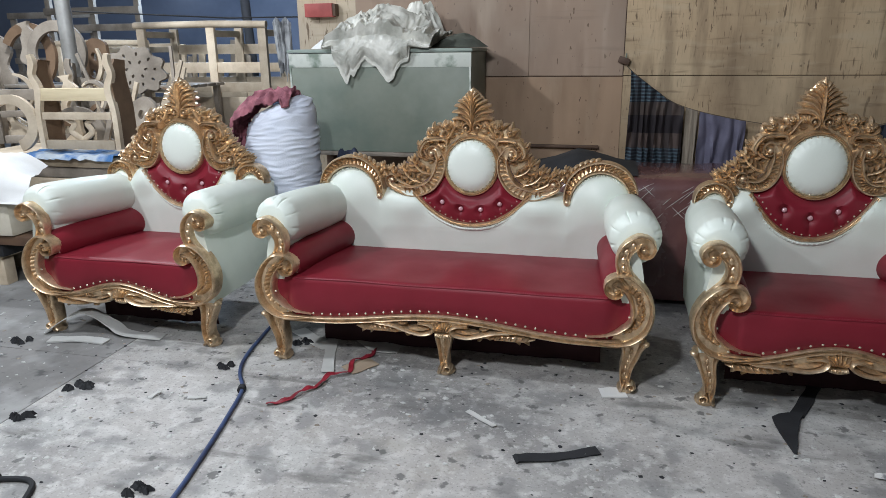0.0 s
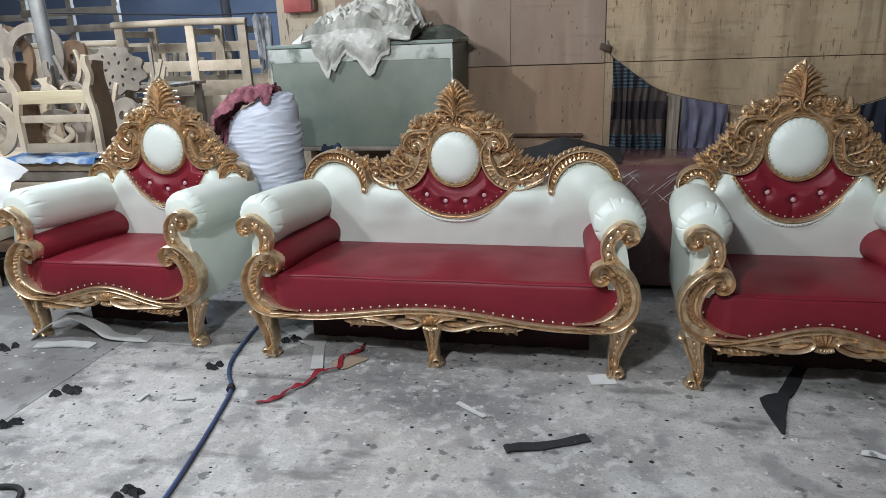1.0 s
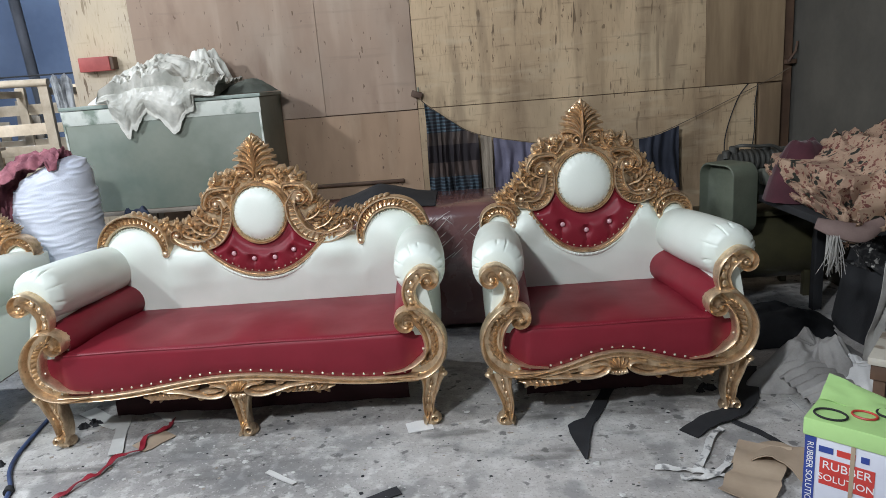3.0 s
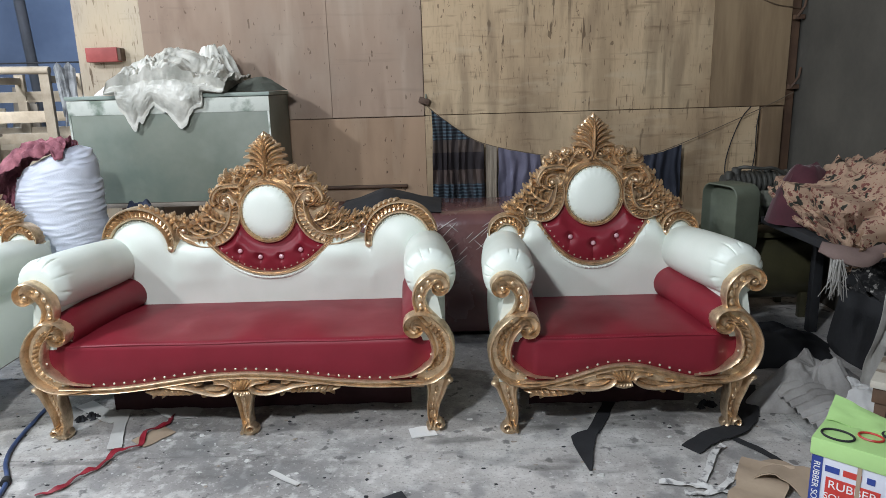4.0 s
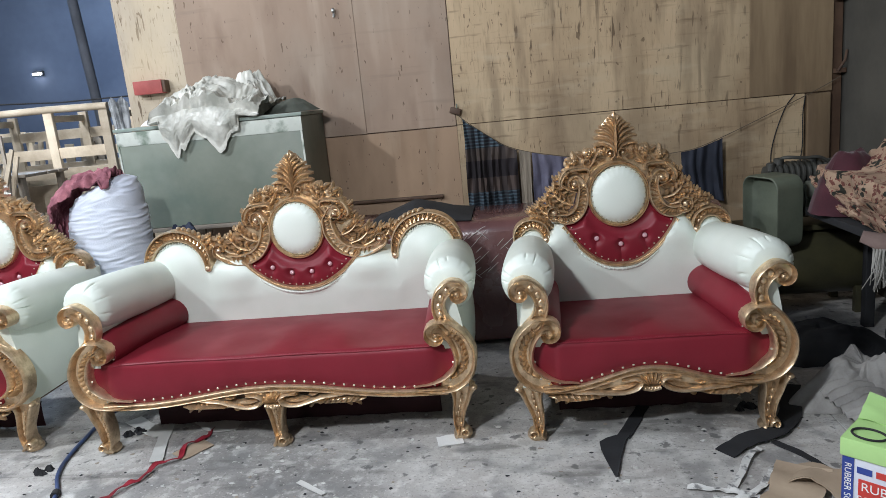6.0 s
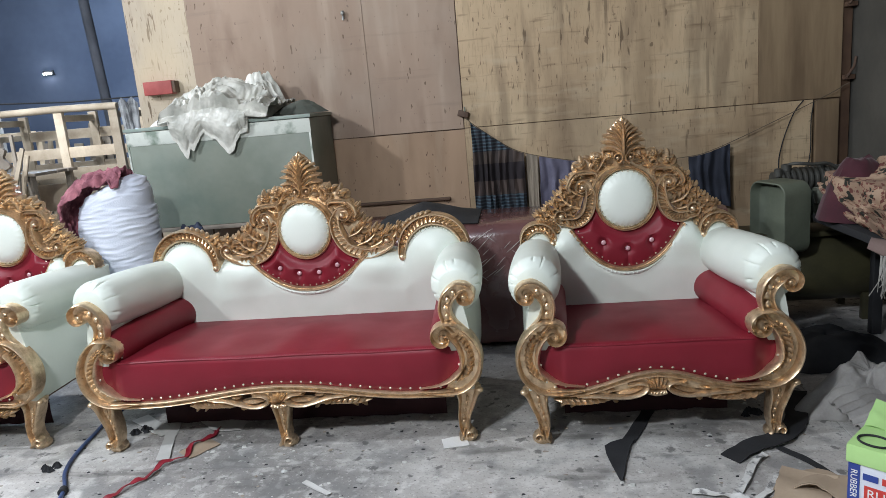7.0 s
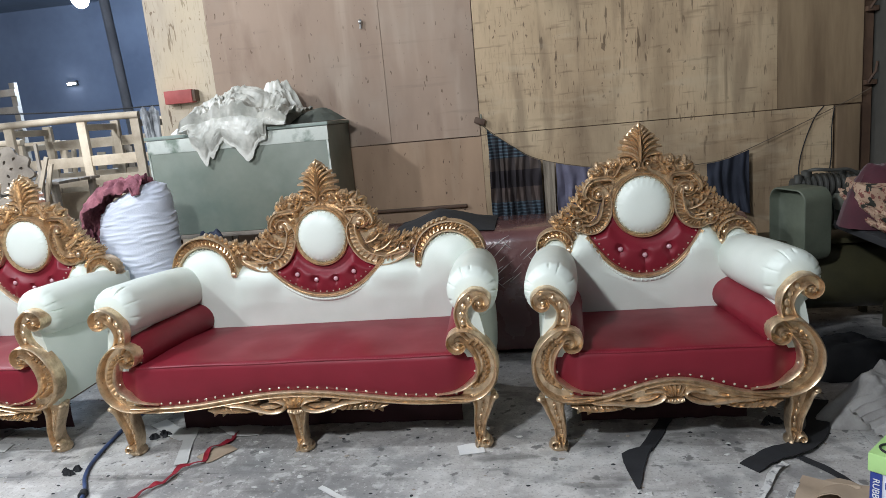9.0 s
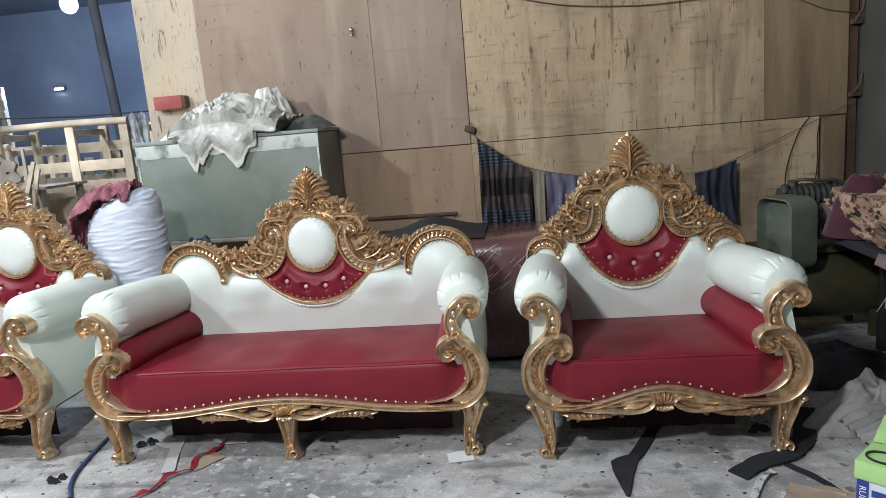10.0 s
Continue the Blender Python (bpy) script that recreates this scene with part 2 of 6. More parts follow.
def tube(bm, pts, radii, n=8, caps=True, squash=1.0):
    """A round sweep through 3D points with changing radius."""
    P = [Vector(p) for p in pts]
    R = lerp_list(radii if hasattr(radii, "__len__") else [radii, radii], len(P))
    rows, side = [], None
    for i, p in enumerate(P):
        d = (P[min(i + 1, len(P) - 1)] - P[max(i - 1, 0)])
        d = d.normalized() if d.length > 1e-9 else Vector((0, 0, 1))
        if side is None:
            side = d.orthogonal().normalized()
        side = (side - d * side.dot(d))
        side = side.normalized() if side.length > 1e-6 else d.orthogonal().normalized()
        up = d.cross(side)
        rows.append([p + (side * math.cos(a) + up * math.sin(a) * squash) * R[i] for a in np.linspace(0, 2 * math.pi, n, endpoint=False)])
    grid(bm, rows, close=True, caps=caps)


RIM = [(-1, -0.6), (-1, 0.55), (-0.92, 0.88), (-0.80, 1.0), (-0.68, 0.88), (-0.58, 0.10), (0, 0.0), (0.58, 0.10), (0.68, 0.88), (0.80, 1.0), (0.92, 0.88), (1, 0.55), (1, -0.6)]
ROUND = [(-1, -0.3), (-0.85, 0.5), (-0.5, 0.88), (0, 1), (0.5, 0.88), (0.85, 0.5), (1, -0.3)]
KEEL = [(-1, -0.5), (-0.85, 0.2), (-0.3, 0.6), (0, 1), (0.3, 0.6), (0.85, 0.2), (1, -0.5)]


def carve(bm, path, width, height, prof, place, sx=1):
    """Relief swept along a path in the carving's own plane; place maps (u, v, h) into the thing."""
    n = len(path)
    W, H = lerp_list(width if hasattr(width, "__len__") else [width] * 2, n), lerp_list(height if hasattr(height, "__len__") else [height] * 2, n)
    rows = []
    for i in range(n):
        a, b = np.array(path[max(i - 1, 0)]), np.array(path[min(i + 1, n - 1)])
        t = b - a
        t = t / (np.hypot(*t) + 1e-9)
        nx, nz = -t[1], t[0]
        rows.append([place(sx * (path[i][0] + nx * u * W[i]), path[i][1] + nz * u * W[i], h * H[i]) for u, h in prof])
    vs = grid(bm, rows)
    bm.faces.new([v for v in vs[0]])
    bm.faces.new([v for v in vs[-1]][::-1])


def leaf(bm, base, tip, width, height, place, sx=1, bend=0.0, n=6, lift=0.0):
    """A pointed carved leaf with a raised midrib."""
    b, t = np.array(base, float), np.array(tip, float)
    d = t - b
    q = np.array((-d[1], d[0]))
    pts = [b + d * s + q * bend * math.sin(math.pi * s * 0.9) for s in np.linspace(0, 1, n)]
    carve(bm, pts, [width * 0.35, width * 0.85, width, width * 0.9, width * 0.25], [height * 0.7, height, height, height * 0.85, height * 0.35],
          [(u, h + lift / max(height, 1e-6)) for u, h in KEEL], place, sx)


def spiral(c, r0, r1, a0, turn, n=14):
    """Points of a volute: radius r0 to r1 from angle a0 over turn (degrees)."""
    return [(c[0] + (r0 + (r1 - r0) * s) * math.cos(radians(a0 + turn * s)), c[1] + (r0 + (r1 - r0) * s) * math.sin(radians(a0 + turn * s))) for s in np.linspace(0, 1, n)]


# ---- the hall ----
bm = bmesh.new()
box(bm, (-14, -8, -0.3), (5, 14, -0.012))
floor = structure("floor", bm, mat("joint_dirt", (0.04, 0.04, 0.038), rough=0.95, fine=80), "worn grey concrete workshop floor with dirt and scraps")
# slabs cast side by side, with dirty joints between them
CONCRETE_OLD = mat("old_dark_concrete", (0.25, 0.243, 0.235), (0.15, 0.146, 0.14), rough=0.85, scale=1.6, fine=30, bump=0.5, bump_dist=0.006)
overlay(CONCRETE_OLD, (0.40, 0.40, 0.39), 4.0, (1, 1, 1), 0.5, 0.68, 0.6, 3, 9)
overlay(CONCRETE_OLD, (0.07, 0.07, 0.07), 9, (1, 1, 1), 0.60, 0.68, 0.8, 9, 8)
for x0, x1 in ((-14, -6.3), (-6.296, -2.332), (-2.328, 1.662), (1.666, 5)):
    for y0, y1 in ((-8, -1.4), (-1.394, 2.588), (2.592, 6.6), (6.606, 14)):
        bm = bmesh.new()
        box(bm, (x0, y0, -0.0119), (x1, y1, 0.0), 0.002)
        part("slab", bm, CONCRETE_OLD if x1 < -2 else CONCRETE, floor, smooth=False)
bm = bmesh.new()
box(bm, (-14, -8, 3.9), (5, 14, 4.05))
structure("ceiling", bm, ROOF, "dark sheet roof over the workshop")
bm = bmesh.new()
box(bm, (-14, 12.0, 0), (5, 12.2, 3.9))
structure("wall_north", bm, FARWALL, "dark bluish far wall of the workshop")
bm = bmesh.new()
box(bm, (-14.2, -8, 0), (-14, 14, 3.9))
structure("wall_west", bm, PLASTER, "grey side wall of the workshop")
# darker copy of the plaster: the weaker light on this side is in its colour
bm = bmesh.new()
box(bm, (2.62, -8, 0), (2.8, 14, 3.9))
structure("wall_east", bm, mat("shaded_plaster", (0.085, 0.08, 0.068), (0.055, 0.052, 0.045), rough=0.85, scale=2.0, fine=30, bump=0.3), "grey plastered side wall beside the plywood partition")
bm = bmesh.new()
box(bm, (-14, -8.2, 0), (5, -8, 3.9))
structure("wall_south", bm, PLASTER, "grey rear wall of the workshop")

# plywood partition: a stud wall behind, and sheets nailed on it
WY = 4.88
partition = tagged(new("wall_partition"), "partition wall of nailed plywood sheets, stained and patched", "wall", "", "structure")
bm = bmesh.new()
box(bm, (-2.24, WY + 0.014, 0), (2.61, WY + 0.1, 3.88))
part("stud_frame", bm, BROWN, partition)
SHEETS = [("plywood_sheet", (-2.25, 0.0, -1.80, 3.3), PLY_PALE), ("plywood_sheet", (-1.799, 1.238, -0.5565, 3.3), PLY_PINK), ("plywood_sheet", (-0.5555, 1.240, 0.074, 3.3), PLY_PINK),
          ("plywood_sheet", (0.079, 1.243, 2.03, 2.463), PLY), ("plywood_sheet", (2.0315, 1.243, 2.545, 2.463), PLY_STAINED), ("plywood_sheet", (0.079, 2.468, 2.545, 3.6), PLY), ("plywood_sheet", (-1.796, 0.0, 0.077, 1.233), PLY_TAN),
          ("plywood_sheet", (0.079, 0.0, 2.375, 1.238), PLY)]
for i, (nm, (x0, z0, x1, z1), mt) in enumerate(SHEETS):
    bm = bmesh.new()
    off = 0.003 * ((i * 5) % 3)
    box(bm, (x0, WY - off, z0), (x1, WY + 0.013, z1), 0.002)
    part(nm, bm, mt, partition, smooth=False)
bm = bmesh.new()
box(bm, (2.385, WY - 0.03, 0), (2.53, WY + 0.013, 1.235), 0.008)
part("post", bm, PLY_STAINED, partition)

import collections

# ---- cloth and clutter helpers ----
def fbm(x, y, s, k=0.0):
    return noise.noise((x * s, y * s, k)) + 0.5 * noise.noise((x * s * 2.1, y * s * 2.1, k + 3)) + 0.25 * noise.noise((x * s * 4.3, y * s * 4.3, k + 7))


def ridged(x, y, s, k=0.0):
    return 1 - 2 * abs(noise.noise((x * s, y * s, k))) + 0.5 * (1 - 2 * abs(noise.noise((x * s * 2.3, y * s * 2.3, k + 5))))


def solid_sheet(bm, rows, thick):
    """A sheet with thickness from a grid of points."""
    rows = [[Vector(p) for p in r] for r in rows]
    nr, nc = len(rows), len(rows[0])
    low = []
    for i in range(nr):
        line = []
        for j in range(nc):
            a = rows[min(i + 1, nr - 1)][j] - rows[max(i - 1, 0)][j]
            b = rows[i][min(j + 1, nc - 1)] - rows[i][max(j - 1, 0)]
            n = a.cross(b)
            line.append(rows[i][j] - (n.normalized() if n.length > 1e-9 else Vector((0, 0, 1))) * thick)
        low.append(line)
    grid(bm, [r + l[::-1] for r, l in zip(rows, low)], close=True, caps=True)


def heap(bm, c, size, seed, fold=6.0, amp=0.25, n=40, power=1.5, rough=0.25):
    """A crumpled cloth heap on a support: folded dome with an uneven outline."""
    rows = []
    for i in range(n // 2 + 1):
        v = i / (n // 2)
        row = []
        for j in range(n):
            a = 2 * math.pi * j / n
            out = 1 + rough * fbm(math.cos(a), math.sin(a), 1.3, seed)
            x, y = v * out * math.cos(a), v * out * math.sin(a)
            z = max(0.0, (1 - v ** power))
            f = (ridged(x, y, fold * 0.5, seed) + 0.35 * ridged(x + 0.3 * y, y - 0.4 * x, fold * 1.1, seed + 2)) * amp * (1 - 0.6 * v) * min(1, v * 3)
            row.append(Vector((c[0] + size[0] * (x + 0.06 * f), c[1] + size[1] * (y - 0.06 * f), c[2] + max(0.002, size[2] * (z + f * (0.35 + z)) if v < 1 else 0.0))))
        rows.append(row)
    rows[0] = [sum(rows[0], Vector()) / n + Vector((0.001 * math.cos(2 * math.pi * j / n), 0.001 * math.sin(2 * math.pi * j / n), 0)) for j in range(n)]
    grid(bm, rows, close=True, caps=True)


def hanging(bm, top, bottom_z, seed, folds=5, depth=0.02, thick=0.003, nv=22, swing=0.0, ragged=0.02):
    """A cloth that hangs in folds from a line of points."""
    n = len(top)
    rows = []
    for i in range(n):
        t = i / (n - 1)
        x0, y0, z0 = top[i]
        zb = bottom_z + ragged * noise.noise((t * 4, seed, 0))
        col = []
        for j in range(nv):
            v = j / (nv - 1)
            d = depth * (0.3 + 0.7 * v) * ((0.4 + abs(noise.noise((t * 4, 0.5, seed)))) * math.sin(t * folds * 2 * math.pi + 5.5 * noise.noise((t * 2.5, v * 1.4, seed))) + 0.6 * noise.noise((t * 9, v * 2.5, seed + 4)))
            col.append((x0 + swing * v + 0.01 * noise.noise((t * 5, v * 2, seed + 9)), y0 - 0.012 - depth + d, z0 + (zb - z0) * v))
        rows.append(col)
    solid_sheet(bm, rows, thick)


def strip(bm, path, width, thick=0.003, twist=0.0, seed=0, lift=0.002):
    """A flat strip lying along floor points."""
    rows = []
    pts = crom(path, 6)
    for i, p in enumerate(pts):
        a, b = pts[max(i - 1, 0)], pts[min(i + 1, len(pts) - 1)]
        d = np.array(b[:2]) - np.array(a[:2])
        d = d / (np.hypot(*d) + 1e-9)
        nx, ny = -d[1], d[0]
        w = width * (1 + 0.2 * noise.noise((i * 0.4, seed, 0)))
        z = (p[2] if len(p) > 2 else 0.0) + lift + thick
        tl = twist * math.sin(i * 0.7 + seed)
        rows.append([(p[0] + nx * w * q, p[1] + ny * w * q, z + max(0, tl * q * 1.0) + 0.3 * abs(tl)) for q in (-0.5, -0.17, 0.17, 0.5)])
    solid_sheet(bm, rows, thick)


def plate(bm, outline, holes, thick, place):
    """A board sawn to an outline, with holes through it."""
    edges = []
    for loop in [outline] + holes:
        vs = [bm.verts.new((p[0], 0, p[1])) for p in loop]
        edges += [bm.edges.new((vs[i], vs[(i + 1) % len(vs)])) for i in range(len(vs))]
    fill = bmesh.ops.triangle_fill(bm, use_beauty=True, edges=edges)
    faces = [g for g in fill["geom"] if isinstance(g, bmesh.types.BMFace)]
    ext = bmesh.ops.extrude_face_region(bm, geom=faces)
    for g in ext["geom"]:
        if isinstance(g, bmesh.types.BMVert):
            g.co.y += thick
    bmesh.ops.transform(bm, matrix=place, verts=bm.verts)


def ellipse(cx, cz, rx, rz, n=12, tilt=0.0):
    return [(cx + rx * math.cos(a) * math.cos(tilt) - rz * math.sin(a) * math.sin(tilt), cz + rx * math.cos(a) * math.sin(tilt) + rz * math.sin(a) * math.cos(tilt)) for a in np.linspace(0, 2 * math.pi, n, endpoint=False)]


# ---- the carved suite: one three-seat sofa and two armchairs ----
def front(u, v, h):
    """Plane of the carved front frame."""
    return Vector((u, 0.012 - h, v))


def back_y(z):
    return 0.685 + 0.04 * (z - 0.4)


def rear(u, v, h):
    """Plane of the carved backrest."""
    return Vector((u, back_y(v) - h, v))


def beads(bm, path, r, place, lift, step, sx=1):
    """Small raised drops along a path."""
    d = 0.0
    for a, b in zip(path, path[1:]):
        d += math.hypot(b[0] - a[0], b[1] - a[1])
        if d >= step:
            d = 0.0
            blob(bm, place(sx * b[0], b[1], lift), (r, r * 0.7, r), 1)


def rail_top(x, half, rise):
    t = min(1.0, abs(x) / half)
    return 0.243 + rise * 0.5 * (1 + math.cos(math.pi * min(1, t * 1.25)))


def arm_frame(s, e, root):
    """The S-shaped gilt scroll in front of an armrest; e is the half width of the thing."""
    bm = bmesh.new()
    low = crom([(e - 0.27, 0.252), (e - 0.19, 0.252), (e - 0.115, 0.270), (e - 0.062, 0.315), (e - 0.046, 0.385), (e - 0.068, 0.455), (e - 0.112, 0.505), (e - 0.155, 0.516)], 6)
    low += spiral((e - 0.158, 0.480), 0.036, 0.010, 95, 400, 22)
    carve(bm, low, [0.010, 0.026, 0.043, 0.048, 0.049, 0.042, 0.034, 0.024, 0.017, 0.013, 0.011], [0.036, 0.046, 0.050, 0.050, 0.050, 0.050, 0.050, 0.052], RIM, front, s)
    blob(bm, front(s * (e - 0.160), 0.482, 0.03), (0.017, 0.016, 0.017), 2)
    mid = crom([(e - 0.14, 0.268), (e - 0.066, 0.318), (e - 0.05, 0.385), (e - 0.072, 0.452), (e - 0.12, 0.492)], 9)
    for i in range(3, len(mid) - 2, 3):
        a, b = mid[i], mid[min(i + 3, len(mid) - 1)]
        leaf(bm, a, (b[0] + 0.014, b[1]), 0.021, 0.036, front, s, 0.25, 7, 0.004)
    up = crom([(e - 0.082, 0.492), (e - 0.124, 0.540), (e - 0.140, 0.595), (e - 0.124, 0.648), (e - 0.085, 0.682), (e - 0.050, 0.684)], 6)
    up += spiral((e - 0.058, 0.652), 0.032, 0.008, 75, -390, 20)
    carve(bm, up, [0.030, 0.030, 0.029, 0.030, 0.030, 0.024, 0.017, 0.013, 0.010], [0.012, 0.028, 0.038, 0.042, 0.044, 0.046, 0.046], RIM, front, s)
    blob(bm, front(s * (e - 0.058), 0.651, 0.03), (0.014, 0.014, 0.014), 2)
    for q, r in (((e - 0.134, 0.565), 0.012), ((e - 0.137, 0.60), 0.013), ((e - 0.126, 0.635), 0.012), ((e - 0.100, 0.662), 0.012)):
        blob(bm, front(s * q[0], q[1], 0.014), (r, r * 0.8, r * 1.3), 1)
    return part("arm_scroll", bm, GOLD, root, "carved gilt S-scroll arm front")


def front_leg(s, x, root, middle=False):
    bm = bmesh.new()
    if middle:
        path, w = crom([(x, 0.235), (x, 0.17), (x, 0.10), (x + 0.004, 0.045)], 5), [0.05, 0.042, 0.028, 0.021, 0.02]
    else:
        path, w = crom([(x + 0.008, 0.245), (x + 0.004, 0.19), (x - 0.014, 0.12), (x - 0.016, 0.07), (x - 0.004, 0.03)], 5), [0.058, 0.042, 0.029, 0.022, 0.021, 0.024]
    carve(bm, path, w, 0.036, RIM, lambda u, v, h: Vector((u, 0.03 - h, v)), s)
    carve(bm, path, w, 0.03, [(-1, 0), (-0.8, 1), (0.8, 1), (1, 0)], lambda u, v, h: Vector((u, 0.045 + h, v)), s)
    fx = path[-1][0]
    if not middle:
        ear = crom([(x + 0.066, 0.240), (x + 0.048, 0.218), (x + 0.034, 0.18), (x + 0.012, 0.12), (x + 0.004, 0.07)], 5)
        carve(bm, ear, [0.012, 0.011, 0.009, 0.006, 0.004], [0.035, 0.03, 0.03, 0.03], ROUND, lambda u, v, h: Vector((u, 0.02 - h, v)), s)
        blob(bm, (s * (x + 0.062), 0.0, 0.240), (0.016, 0.02, 0.012), 2)
    for k in range(5):
        blob(bm, (s * (path[4 + 2 * k if 4 + 2 * k < len(path) else -1][0]), 0.014, 0.20 - 0.028 * k), (0.007, 0.006, 0.013), 1)
    tube(bm, [(s * fx, 0.045, z) for z in (0.0, 0.012, 0.026, 0.04)], [0.034, 0.042, 0.04, 0.026], 14)
    carve(bm, spiral((fx + 0.016, 0.036), 0.020, 0.006, 200, -400, 18), [0.008, 0.007, 0.006], 0.034, ROUND, lambda u, v, h: Vector((u, 0.02 - h, v)), s)
    carve(bm, crom([(fx - 0.030, 0.012), (fx - 0.018, 0.030), (fx - 0.012, 0.055)], 4), [0.010, 0.009, 0.005], 0.030, ROUND, lambda u, v, h: Vector((u, 0.024 - h, v)), s)
    return part("front_leg", bm, GOLD, root, "gilt cabriole leg with scrolled foot")


def front_rail(e, rise, root, mid_leg):
    half = e - 0.13
    bm = bmesh.new()
    xs = np.linspace(-half, half, 49)
    path = [(x, rail_top(x, half, rise) - 0.004) for x in xs]
    carve(bm, [(x, z + 0.004) for x, z in path], 0.0065, 0.034, ROUND, front)
    low = [(x, rail_top(x, half, rise) - 0.021) for x in xs]
    carve(bm, low, 0.0065, 0.032, ROUND, front)
    apron = [(x, rail_top(x, half, rise) - 0.020 - 0.045 * max(0, math.cos(min(1, abs(x) / (0.15 if mid_leg else 0.34)) * math.pi / 2)) ** 1.2) for x in xs]
    rows = [[Vector((x, y, z)) for (y, z) in ((-0.004, rail_top(x, half, rise)), (-0.004, a[1]), (0.03, a[1]), (0.03, rail_top(x, half, rise)))] for x, a in zip(xs, apron)]
    grid(bm, rows, close=True, caps=True)
    zt = rail_top(0, half, rise)
    # palmette in the middle
    for k, a in enumerate(np.linspace(-66, 66, 7)):
        L = 0.07 - 0.012 * abs(k - 3) / 3
        leaf(bm, (0.004 * (k - 3), zt - 0.075), (math.sin(radians(a)) * L, zt - 0.075 + math.cos(radians(a)) * L), 0.011, 0.024, front, 1, 0, 6, 0.016)
    carve(bm, crom([(-0.035, zt - 0.09), (0, zt - 0.098), (0.035, zt - 0.09)], 5), 0.014, 0.032, ROUND, front)
    for k in range(5):
        blob(bm, front(-0.026 + 0.013 * k, zt - 0.092, 0.03), (0.006, 0.006, 0.008), 1)
    # long S-shaped acanthus flourishes on both sides
    def on(u, d):
        return (u, rail_top(u, half, rise) - d)

    for s in (-1, 1):
        band = crom([on(*q) for q in ((0.115, 0.040), (0.065, 0.042), (0.040, 0.058), (0.058, 0.080), (0.11, 0.084), (0.17, 0.066), (0.23, 0.043), (0.29, 0.030), (0.32, 0.026))], 6)
        carve(bm, band, [0.004, 0.009, 0.011, 0.012, 0.012, 0.011, 0.009, 0.004], [0.030, 0.046, 0.052, 0.054, 0.052, 0.048, 0.042, 0.032], ROUND, front, s)
        leaf(bm, on(0.058, 0.062), on(0.165, 0.056), 0.014, 0.028, front, s, -0.06, 8, 0.014)
        leaf(bm, on(0.075, 0.036), on(0.125, 0.012), 0.010, 0.024, front, s, -0.2, 7, 0.012)
        leaf(bm, on(0.165, 0.038), on(0.215, 0.014), 0.009, 0.024, front, s, -0.2, 7, 0.012)
        wing = crom([on(*q) for q in ((0.175, 0.078), (0.24, 0.066), (0.31, 0.056), (0.37, 0.050), (0.41, 0.040))], 6)
        carve(bm, wing, [0.006, 0.016, 0.018, 0.013, 0.003], [0.020, 0.026, 0.026, 0.024, 0.014], ROUND, front, s)
        for k in range(7):
            q = on(0.205 + 0.024 * k, 0.074 - 0.004 * k)
            leaf(bm, q, (q[0] + 0.036, q[1] + 0.026 - 0.001 * k), 0.0068, 0.022, front, s, -0.2, 6, 0.022)
        for u, d in ((0.175, 0.080), (0.315, 0.062), (0.355, 0.056)):
            leaf(bm, on(u, d), on(u + (0.028 if u > 0.2 else -0.022), d + 0.020), 0.0075, 0.018, front, s, 0.2, 5, 0.008)
    return part("front_rail", bm, GOLD, root, "carved gilt front rail with acanthus flourishes")


def seat_cushion(e, rise, root):
    half, w = e - 0.13, e - 0.075
    bm = bmesh.new()
    rows = []
    for i in range(61):
        t = -1 + 2 * i / 60
        x = w * t
        zb = rail_top(x, half, rise) + 0.0
        sag = 0.006 * math.sin(x * 9) + 0.004 * math.sin(x * 23 + 1)
        zc = 0.385 - zb
        pr = [(0.02, zb - 0.02), (-0.004, zb + 0.004), (-0.014, zb + 0.3 * zc), (-0.018, zb + 0.7 * zc), (-0.014, 0.410), (-0.011, 0.426), (-0.002, 0.435), (0.014, 0.438), (0.05, 0.438 + sag), (0.2, 0.438 + sag), (0.4, 0.428 + sag), (0.6, 0.405), (0.68, 0.395), (0.68, 0.27), (0.3, 0.25)]
        tuck = 0.034 * min(1.0, max(0.0, (abs(x) - (e - 0.19)) / 0.06))
        rows.append([Vector((x, y + tuck * (y < 0.03), z)) for y, z in pr])
    grid(bm, rows, close=True, caps=True)
    ob = part("seat", bm, RED, root, "red leather seat with a welted front edge")
    bm = bmesh.new()
    tube(bm, [(x, -0.0085, 0.4315 + 0.002 * math.sin(x * 11)) for x in np.linspace(-e + 0.19, e - 0.19, 40)], 0.0045, 6)
    part("piping", bm, RED, ob)
    bm = bmesh.new()
    box(bm, (-w + 0.02, 0.05, 0.20), (w - 0.02, 0.64, 0.262), 0.006)
    part("seat_base", bm, BROWN, root, "dark timber underframe", False)
    # added sheet whose dark red colour stands in for the shade under the seat
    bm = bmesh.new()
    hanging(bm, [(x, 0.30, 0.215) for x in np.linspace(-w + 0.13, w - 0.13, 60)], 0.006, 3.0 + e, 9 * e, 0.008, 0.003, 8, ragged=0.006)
    part("shade_sheet", bm, UNDER_SHADE, root, "dark red sheet added for the shade under the seat")
    return ob


